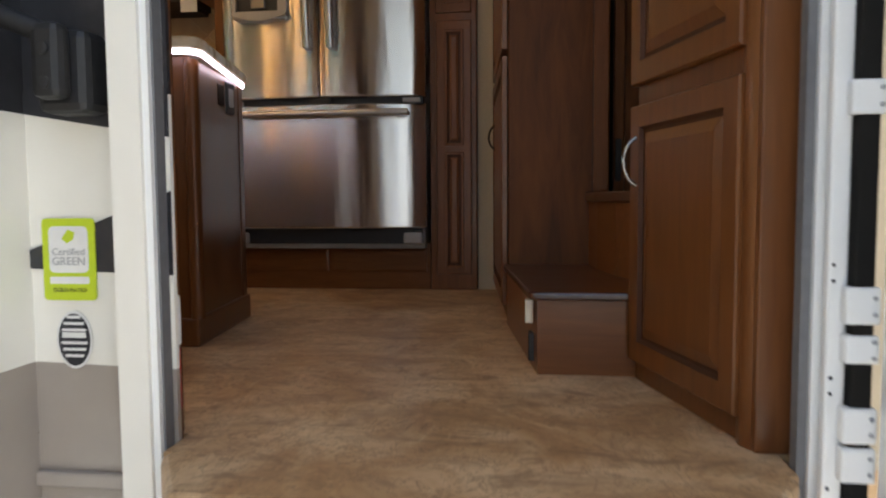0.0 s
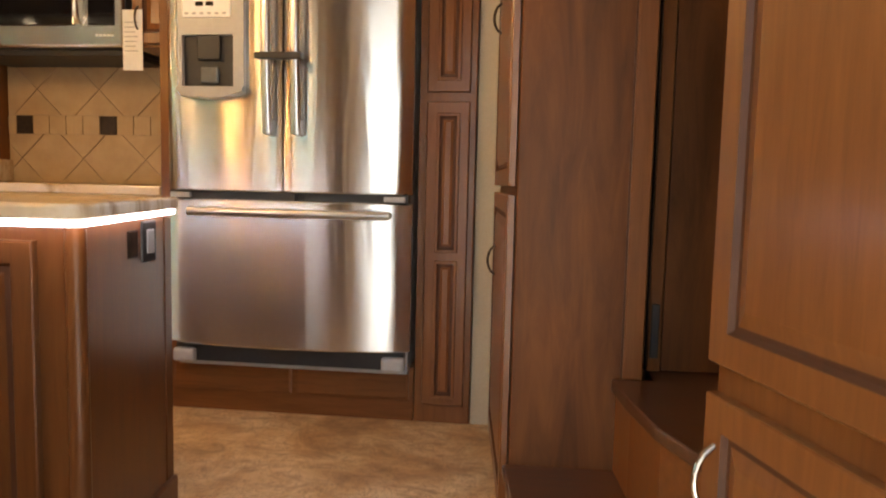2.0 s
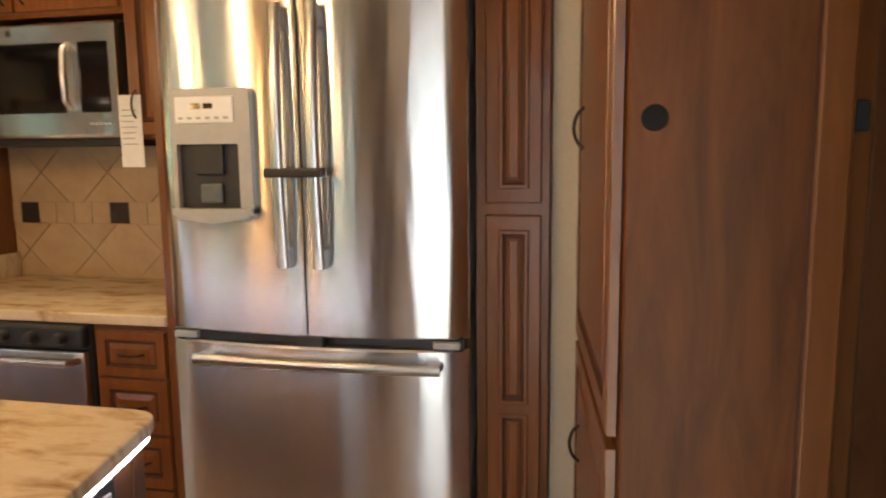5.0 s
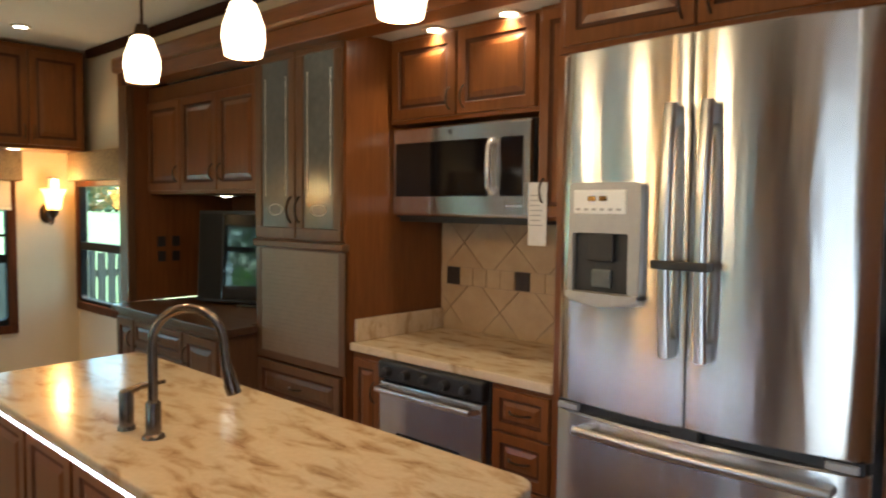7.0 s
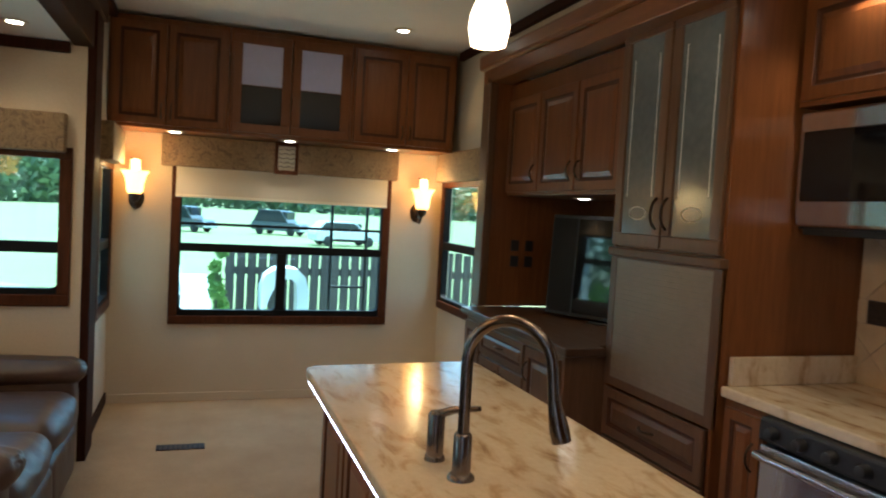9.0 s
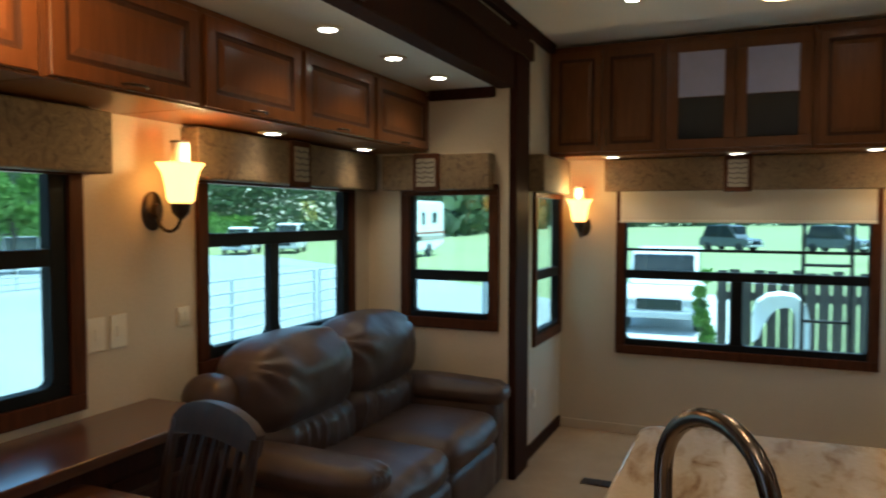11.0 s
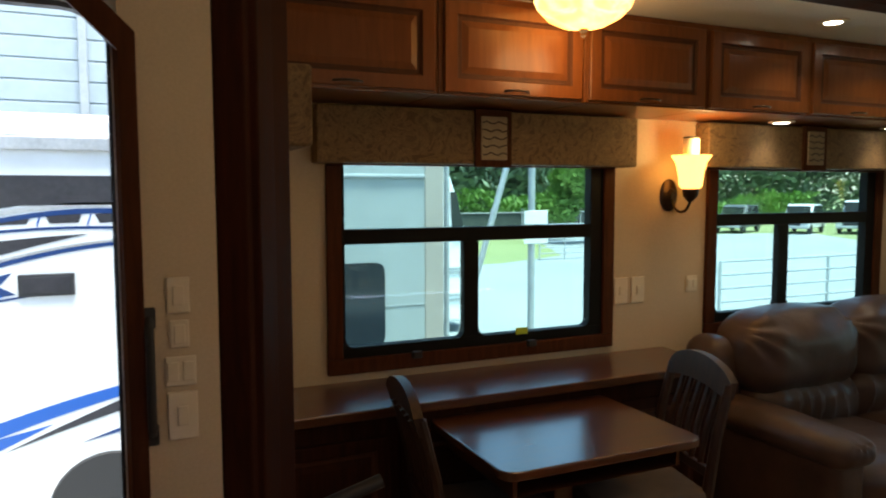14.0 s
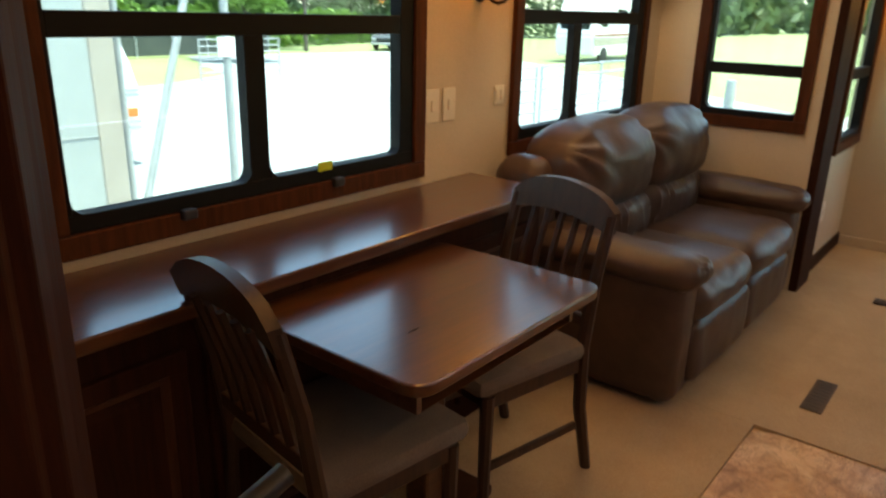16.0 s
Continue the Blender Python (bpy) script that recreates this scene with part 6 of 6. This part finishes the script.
NAVY = mat("navy_decal", (0.015, 0.04, 0.13), 0.25)
shape("window_band", [(-0.55, 1.69), (0.97, 1.69), (0.89, 1.63), (0.875, 1.53), (1.04, 1.41), (0.6, 1.485), (-0.55, 1.49)], RY + 0.001, RY + 0.004, DARKPAINT, rv)
sweep(-0.55, 1.43, 1.05, 1.37, 0.085, 0.04, 0.03, GALV)
sweep(-0.55, 1.39, 1.05, 1.315, 0.09, 0.04, 0.03, NAVY)
sweep(-0.55, 1.28, 1.05, 1.28, 0.05, 0.018, 0.02, NAVY)
for x0, x1 in ((-0.45, -0.15), (-0.07, 0.14), (0.22, 0.45)):
    shape("decal", [(x0, 1.43), (x1, 1.425), (x1 - 0.03, 1.36), (x0 + 0.02, 1.365)], RY + 0.001, RY + 0.003, DARKPAINT, rv)
    sweep(x1 + 0.02, 1.43, x1 + 0.05, 1.345, 0.0, 0.02, 0.04, BLUEPAINT)
shape("decal", [(0.53, 1.415), (0.85, 1.35), (0.56, 1.36)], RY + 0.001, RY + 0.003, DARKPAINT, rv)
sweep(0.19, 1.285, 1.06, 1.13, 0.01, 0.0, 0.155, DARKPAINT)
sweep(-0.4, 1.235, 1.06, 0.99, 0.06, 0.022, 0.035, NAVY)
sweep(-0.4, 1.26, 1.06, 1.02, 0.06, 0.012, 0.02, GALV)
shape("decal", [(0.66, 1.03), (0.95, 0.96), (0.97, 0.84), (0.64, 0.88), (0.74, 0.94)], RY + 0.001, RY + 0.003, NAVY, rv)
shape("decal", [(0.80, 0.99), (0.86, 0.975), (0.78, 0.86), (0.72, 0.865)], RY + 0.003, RY + 0.005, BLUEPAINT, rv)
sweep(0.5, 0.875, 1.05, 0.80, 0.0, 0.012, 0.022, NAVY)
sweep(-0.35, 0.215, 1.05, -0.135, 0.03, 0.07, 0.11, BLUEPAINT)
sweep(0.45, -0.045, 1.05, -0.225, -0.005, 0.0, 0.15, BLUEPAINT)
sweep(0.746, -0.205, -0.35, 0.15, 0.01, 0.0, 0.12, DARKPAINT)
sweep(0.27, -0.20, -0.35, -0.05, 0.0, 0.0, 0.08, NAVY)
sweep(0.44, -0.50, -0.3, -0.27, -0.03, 0.0, 0.07, NAVY)
hatch = part("vent_hatch", box((0.281, RY, 0.862), (0.626, RY + 0.02, 1.015), 0.006), BLACK, rv, "dark vent hatch")
part("vent_louver", box((0.31, RY + 0.018, 0.885), (0.60, RY + 0.024, 0.995), 0.004), DARKPAINT, hatch)
part("door_handle", tube([(0.98, RY, 0.9), (0.98, RY + 0.05, 0.88), (0.98, RY + 0.05, 0.5), (0.98, RY, 0.48)], 0.03, 10), BLACK, rv, "black grab handle", True)
wh = lathe([(0.40, -0.12), (0.42, -0.08), (0.42, 0.08), (0.40, 0.12), (0.2, 0.12)], 0, 0, 0, 28)
wh.transform(pose(0.1, RY - 0.1, GZ + 0.42, 90))
part("wheel", wh, TYRE, rv, "", True)
hall = thing("metal_building", 0, -9, GZ, "pale blue metal building with horizontal siding", "building")
part("wall", box((-4.0, -9.3, GZ), (12, -9.0, 6.5)), SIDING, hall)
for k in range(22):
    part("siding_board", box((-4.0, -9.0, -0.5 + k * 0.31), (12, -8.97, -0.5 + k * 0.31 + 0.285), 0.008), SIDING, hall)
for x in (-2.5, 0.4, 3.2):
    part("post", box((x - 0.06, -8.95, GZ), (x + 0.06, -8.85, 6.5), 0.01), GALV, hall)

# grey trailer beyond the dinette window
gt = thing("grey_trailer", -2.0, -5.0, GZ, "pale grey travel trailer with a dark rounded window", "trailer")
part("wall", box((-3.22, -6.4, -0.7), (-0.85, -4.0, 2.6), 0.06), GREYWALL, gt)
part("corner_moulding", box((-3.22, -4.03, -0.7), (-3.0, -3.985, 2.55), 0.012), TANPAINT, gt, "aluminium corner moulding")
shape("window", rrect(-2.54, -1.7, -0.05, 0.84, 0.12), -4.0, -3.98, CARGLASS, gt, "dark tinted window")
part("awning_rail", box((-3.0, -4.0, 1.72), (-0.9, -3.965, 1.76), 0.01), GALV, gt)
part("stripe", box((-3.0, -4.0, 0.36), (-0.9, -3.994, 0.375)), GALV, gt)
for x in (-2.6, -1.4):
    w = lathe([(0.32, -0.1), (0.35, -0.06), (0.35, 0.06), (0.32, 0.1)], 0, 0, 0, 24)
    w.transform(pose(x, -4.15, GZ + 0.35, 90))
    part("wheel", w, TYRE, gt, "", True)

# white coach behind it
co = thing("white_coach", -6.5, -11, GZ, "white motor coach with a curved windscreen and grey stripes", "motorhome")
b = bmesh.new()
prof = [(-5.0, -0.9), (-6.25, -0.9), (-6.24, 0.1), (-6.12, 0.6), (-5.95, 1.02), (-5.82, 1.55), (-5.68, 1.96), (-5.0, 2.03)]
shape("body", prof, -12.0, -9.2, WHITEPAINT, co, "", 0.05)
shape("windscreen", [(-5.95, 0.98), (-5.81, 1.57), (-5.70, 1.57), (-5.74, 0.66), (-5.9, 0.66)], -9.2, -9.17, CARGLASS, co)
for z in (0.1, 0.02, -0.40, -0.5):
    part("stripe", box((-6.22, -9.2, z), (-5.3, -9.18, z + 0.05)), GALV, co)
part("marker_light", box((-6.16, -9.21, -0.30), (-5.97, -9.16, -0.16), 0.01), ORANGE, co, "orange marker light")

pole = thing("sign_pole", -4.33, -4.0, GZ, "galvanised steel pole with two white signs", "pole")
part("post", tube([(-4.33, -4.0, GZ), (-4.33, -4.0, 4.5)], 0.04, 12), GALV, pole, "", True)
for z0, z1 in ((1.20, 1.36), (0.98, 1.16)):
    part("sign", box((-4.52, -3.97, z0), (-4.21, -3.955, z1), 0.004), PAPER, pole, "white sign")
whole("awning_brace", tube([(-3.02, -3.6, -0.6), (-3.86, -3.6, 2.1), (-4.28, -3.6, 3.5)], 0.032, 10), GALV, "slanting galvanised awning brace", "pole", smooth=True)
whole("awning_pole", tube([(-3.305, -4.1, GZ), (-3.305, -4.1, 3.0)], 0.03, 10), GALV, "thin galvanised awning pole", "pole", smooth=True)


def gate(x0, x1, y, z1, label):
    ob = thing("pipe_gate", (x0 + x1) / 2, y, GZ, label, "gate", "pipe gates")
    for k in range(6):
        z = z1 - 0.23 * k
        part("rail", tube([(x0, y, z), (x1, y, z)], 0.022, 8), GALV, ob, "", True)
    n = 3
    for k in range(n + 1):
        x = x0 + (x1 - x0) * k / n
        part("upright", tube([(x, y, GZ), (x, y, z1)], 0.028, 8), GALV, ob, "", True)


gate(-13.2, -9.25, -6.0, 0.39, "galvanised pipe gate panel on the asphalt lot")
gate(-17.4, -13.4, -6.0, 0.39, "galvanised pipe gate panel on the asphalt lot")
gate(-18.5, -15.0, -21.0, 0.3, "galvanised pipe gate at the edge of the lot")
whole("hydrant_post", tube([(-11.5, -1.5, GZ), (-11.5, -1.5, 0.55)], [0.09, 0.07], 12), GALV, "grey utility post beside the lot", "post", smooth=True)


def car(x, y, turn, paint, label, tall=1.5, name="parked_car"):
    ob = new(name)
    tagged(ob, label, "car", "parked cars")
    h = tall
    lower = [(-2.2, 0.35), (2.2, 0.35), (2.25, 0.7), (2.1, 0.95), (1.0, 1.02), (-2.1, 1.05), (-2.25, 0.8)]
    upper = [(1.15, 1.0), (0.45, h), (-1.6, h), (-2.1, 1.03)]
    glassy = [(1.0, 1.05), (0.42, h - 0.08), (-1.55, h - 0.08), (-1.95, 1.08)]
    shape("body", lower, -0.9, 0.9, paint, ob, "", 0.06)
    shape("cabin", upper, -0.78, 0.78, paint, ob, "", 0.05)
    shape("side_glass", glassy, -0.8, 0.8, CARGLASS, ob, "dark glass")
    part("windscreen", box((0.45, -0.7, 1.05), (0.95, 0.7, h - 0.1), 0.05), CARGLASS, ob, "dark glass")
    part("grille", box((2.19, -0.5, 0.55), (2.27, 0.5, 0.8), 0.02), CARGLASS, ob, "dark grille")
    part("bumper", box((2.12, -0.88, 0.36), (2.32, 0.88, 0.52), 0.04), GALV, ob, "pale bumper")
    for wy in (-0.7, 0.7):
        part("headlight", box((2.16, wy - 0.16, 0.62), (2.26, wy + 0.16, 0.8), 0.03), GALV, ob, "clear headlight")
    for wx in (-1.4, 1.4):
        for wy in (-0.82, 0.82):
            w = lathe([(0.3, -0.1), (0.34, -0.07), (0.34, 0.07), (0.3, 0.1)], 0, 0, 0, 20)
            w.transform(pose(wx, wy, 0.34, 90))
            part("wheel", w, TYRE, ob, "", True)
    ob.matrix_basis = pose(x, y, GZ + 0.01, 0, 0, turn)
    return ob


for x, y, turn, paint, tall in ((-37.5, -32.5, 25, CARGREY, 1.8), (-40.5, -30.0, 25, CARWHITE, 1.85), (-43.5, -28.2, 25, CARWHITE, 2.1), (-50, -33, 30, CARGREY, 1.5), (-60, 0.9, 55, CARGREY, 2.0), (-60, 8.2, 55, CARGREY, 2.0), (-47, 11, 100, CARWHITE, 1.6)):
    car(x, y, turn, paint, ("white" if paint is CARWHITE else "dark grey") + " car parked on the grass beyond the lot", tall)
car(-19.2, 0.55, 2, CARWHITE, "white pickup facing the trailer on the grass", 1.83)

mh = thing("beige_motorhome", -40.9, -18.1, GZ, "white motorhome with brown stripe parked on the grass", "motorhome")
shape("body", [(-36.5, GZ + 0.38), (-36.3, GZ + 1.5), (-36.6, GZ + 2.6), (-37.1, GZ + 3.5), (-37.6, GZ + 3.62), (-45.4, GZ + 3.62), (-45.5, GZ + 3.5), (-45.5, GZ + 0.8), (-44.0, GZ + 0.38)], -19.3, -16.9, WHITEPAINT, mh, "", 0.12)
shape("stripe", [(-36.4, GZ + 1.45), (-45.45, GZ + 1.5), (-45.45, GZ + 1.66), (-36.4, GZ + 1.56)], -16.9, -16.88, mat("dull_red_decal", (0.3, 0.1, 0.07), 0.4), mh, "dull red stripe")
shape("stripe", [(-36.5, GZ + 0.95), (-45.45, GZ + 1.1), (-45.45, GZ + 1.38), (-36.4, GZ + 1.38)], -16.9, -16.885, TANPAINT, mh, "tan lower band")
for x0, x1, z0, z1 in ((-37.9, -37.1, 1.95, 2.75), (-40.0, -38.9, 2.1, 2.9), (-40.75, -40.4, 2.2, 2.85), (-42.3, -41.9, 2.1, 2.9), (-44.2, -43.5, 2.2, 2.9)):
    shape("window", rrect(x0, x1, GZ + z0, GZ + z1, 0.08), -16.9, -16.87, CARGLASS, mh, "dark window")
shape("entry_door", rrect(-41.75, -41.1, GZ + 0.8, GZ + 2.95, 0.05), -16.9, -16.885, CREAMPAINT, mh)
part("windscreen", box((-36.62, -19.0, GZ + 1.75), (-36.38, -17.2, GZ + 2.6), 0.02), CARGLASS, mh, "dark windscreen")
part("roof_unit", box((-41.5, -18.6, GZ + 3.6), (-40.5, -17.8, GZ + 3.9), 0.08), WHITEPAINT, mh, "white roof air conditioner")
for x in (-37.6, -43.0):
    w = lathe([(0.2, 0.11), (0.4, 0.1), (0.46, 0.07), (0.46, -0.07), (0.42, -0.1)], 0, 0, 0, 20)
    w.transform(pose(x, -16.98, GZ + 0.46, 90, 0, 0))
    part("wheel", w, TYRE, mh, "", True)

# picket fence behind the rear window
fence = thing("picket_fence", -9.0, 3.5, GZ, "weathered grey wooden picket fence", "fence")
for z in (-0.6, 0.6):
    part("rail", box((-9.03, 2.18, z), (-8.99, 6.2, z + 0.09), 0.004), FENCEWOOD, fence)
for k in range(31):
    y = 2.19 + k * 0.128
    top = 0.935 + 0.02 * math.sin(k * 2.3)
    b = box((-8.99, y, GZ + 0.03), (-8.968, y + 0.105, top), 0.004)
    part("picket", b, FENCEWOOD, fence)
tarp = bmesh.new()
prof = [(2.56, 0.26), (2.555, 0.50), (2.60, 0.66), (2.70, 0.735), (2.84, 0.755), (2.96, 0.735), (3.05, 0.65), (3.085, 0.5), (3.085, -0.3), (3.08, GZ)]
inn = [(2.62, 0.30), (2.66, 0.42), (2.72, 0.53), (2.78, 0.60), (2.85, 0.625), (2.91, 0.62), (2.955, 0.55), (2.97, 0.4), (2.975, -0.3), (2.98, GZ)]
rows_ = [[tarp.verts.new((x + 0.03 * math.sin(k * 1.7 + x * 9), y, z)) for k, (y, z) in enumerate(pts)] for x, pts in ((-8.25, inn), (-8.2, prof), (-8.6, prof), (-8.55, inn))]
for p, q in zip(rows_, rows_[1:] + rows_[:1]):
    for k in range(len(prof) - 1):
        tarp.faces.new((p[k], p[k + 1], q[k + 1], q[k]))
bmesh.ops.recalc_face_normals(tarp, faces=tarp.faces[:])
whole("tarp_cover", tarp, PAPER, "white arched plastic cover by the fence", "cover", smooth=True)
ladder = thing("roof_ladder", -5.6, 3.0, -0.2, "dark tubular roof ladder on the rear wall outside", "ladder")
for y in (2.862, 3.145):
    part("rail", tube([(-5.6, y, -0.15), (-5.6, y, 2.75), (-5.52, y, 2.85)], 0.013, 10), BLACK, ladder, "", True)
    for z in (0.2, 2.4):
        part("bracket", box((-5.6, y - 0.012, z - 0.012), (-5.471, y + 0.012, z + 0.012), 0.003), BLACK, ladder)
for k in range(8):
    z = -0.27 + 0.372 * (k + 1)
    part("rung", tube([(-5.6, 2.862, z), (-5.6, 3.145, z)], 0.011, 8), BLACK, ladder, "", True)
yard = thing("yard_fence", -20, -32.6, GZ, "dark screened wire fence along the wood's edge", "fence")
part("screen", box((-27, -32.62, GZ + 0.1), (-13, -32.6, GZ + 1.5)), speckled("dark_fence_screen", (0.03, 0.04, 0.035), (0.07, 0.08, 0.07), 20, 0.9), yard, "dark mesh screen")
part("top_rail", tube([(-27, -32.56, GZ + 1.52), (-13, -32.56, GZ + 1.52)], 0.03, 8), GALV, yard)
for k in range(8):
    part("post", tube([(-27 + 2 * k, -32.56, GZ), (-27 + 2 * k, -32.56, GZ + 1.75)], 0.035, 8), GALV, yard, "", True)


def tree(x, y, h, spread, material, label, leaves=1500, size=0.16, trunk=0.14, low=0.35, name="tree", category="tree", lean=0.0):
    rnd = random.Random(int(x * 31 + y * 17))
    ob = thing(name, x, y, GZ, label, category, "trees")
    tb = tube([(x, y, GZ), (x + lean * 0.3, y, GZ + h * 0.35), (x + lean, y, GZ + h * 0.8)], [trunk, trunk * 0.75, trunk * 0.2], 8)
    lumps = []
    for k in range(9):
        a, r, z = rnd.uniform(0, 6.28), rnd.uniform(0.15, 0.75) * spread, rnd.uniform(low, 0.95) * h
        c = Vector((x + lean * 0.6 + r * math.cos(a), y + r * math.sin(a), GZ + z))
        lumps.append((c, rnd.uniform(0.3, 0.5) * spread))
        add(tb, tube([(x + lean * 0.4, y, GZ + h * rnd.uniform(0.2, 0.5)), tuple(c)], [trunk * 0.4, trunk * 0.1], 6))
    part("trunk", tb, BARK, ob, "", True)
    b = bmesh.new()
    for k in range(leaves):
        c, r = lumps[rnd.randrange(len(lumps))]
        d = Vector((rnd.gauss(0, 1), rnd.gauss(0, 1), rnd.gauss(0, 0.8)))
        p = c + d.normalized() * r * rnd.uniform(0.5, 1.05)
        u = Vector((rnd.gauss(0, 1), rnd.gauss(0, 1), rnd.gauss(0, 1))).normalized()
        v = u.orthogonal().normalized()
        s = size * rnd.uniform(0.6, 1.4)
        b.faces.new([b.verts.new(p + q) for q in (u * s, v * s * 0.5, -u * s, -v * s * 0.5)])
    part("crown", b, material, ob)
    return ob


tree(-22.3, -28.0, 5.6, 2.3, LEAF, "bright green leafy tree at the edge of the lot", 12000, 0.14, 0.1, 0.2)
tree(-8.2, 2.09, 2.25, 0.15, LEAF, "slim green shrub by the fence", 2200, 0.045, 0.03, 0.12, "shrub", "shrub")
tree(-8.1, 1.85, 1.15, 0.3, LEAF, "low green bush by the fence", 700, 0.05, 0.02, 0.3, "shrub", "shrub")
tree(-31, -34, 9, 1.6, HAZELEAF, "tall palm-like tree at the wood's edge", 1200, 0.3, 0.15, 0.8)


def woods(name, line, depth, h, n, size, material, label, seed):
    rnd = random.Random(seed)
    b = bmesh.new()
    for k in range(n):
        t = rnd.random() * (len(line) - 1)
        i = int(t)
        p = Vector((*line[i], 0)).lerp(Vector((*line[i + 1], 0)), t - i)
        top = h * (0.75 + 0.35 * noise.noise(Vector((p.x * 0.12, p.y * 0.12, seed))) + 0.2 * noise.noise(Vector((p.x * 0.5, p.y * 0.5, seed))))
        p += Vector((rnd.uniform(-depth, depth), rnd.uniform(-depth, depth), GZ + top * rnd.random() ** 0.8))
        u = Vector((rnd.gauss(0, 1), rnd.gauss(0, 1), rnd.gauss(0, 1))).normalized()
        v = u.orthogonal().normalized()
        s = size * rnd.uniform(0.5, 1.5)
        b.faces.new([b.verts.new(p + q) for q in (u * s, v * s * 0.6, -u * s, -v * s * 0.6)])
    return tagged(part(name, b, material), label, "woods", kind="stuff")


woods("woods", [(30, -38), (-14, -36), (-34, -43), (-60, -48), (-84, -36)], 2.5, 13, 60000, 0.3, HAZELEAF, "dark green woodland along the far side of the lot", 3)
woods("woods_edge", [(30, -35), (-14, -33.6), (-34, -39), (-60, -45)], 0.8, 3.2, 14000, 0.2, LEAF, "green undergrowth at the edge of the woodland", 5)
woods("far_woods", [(-84, -36), (-150, -42), (-230, 0), (-230, 70), (-180, 130)], 4, 14, 15000, 1.1, HAZELEAF, "distant woodland beyond the grass", 8)
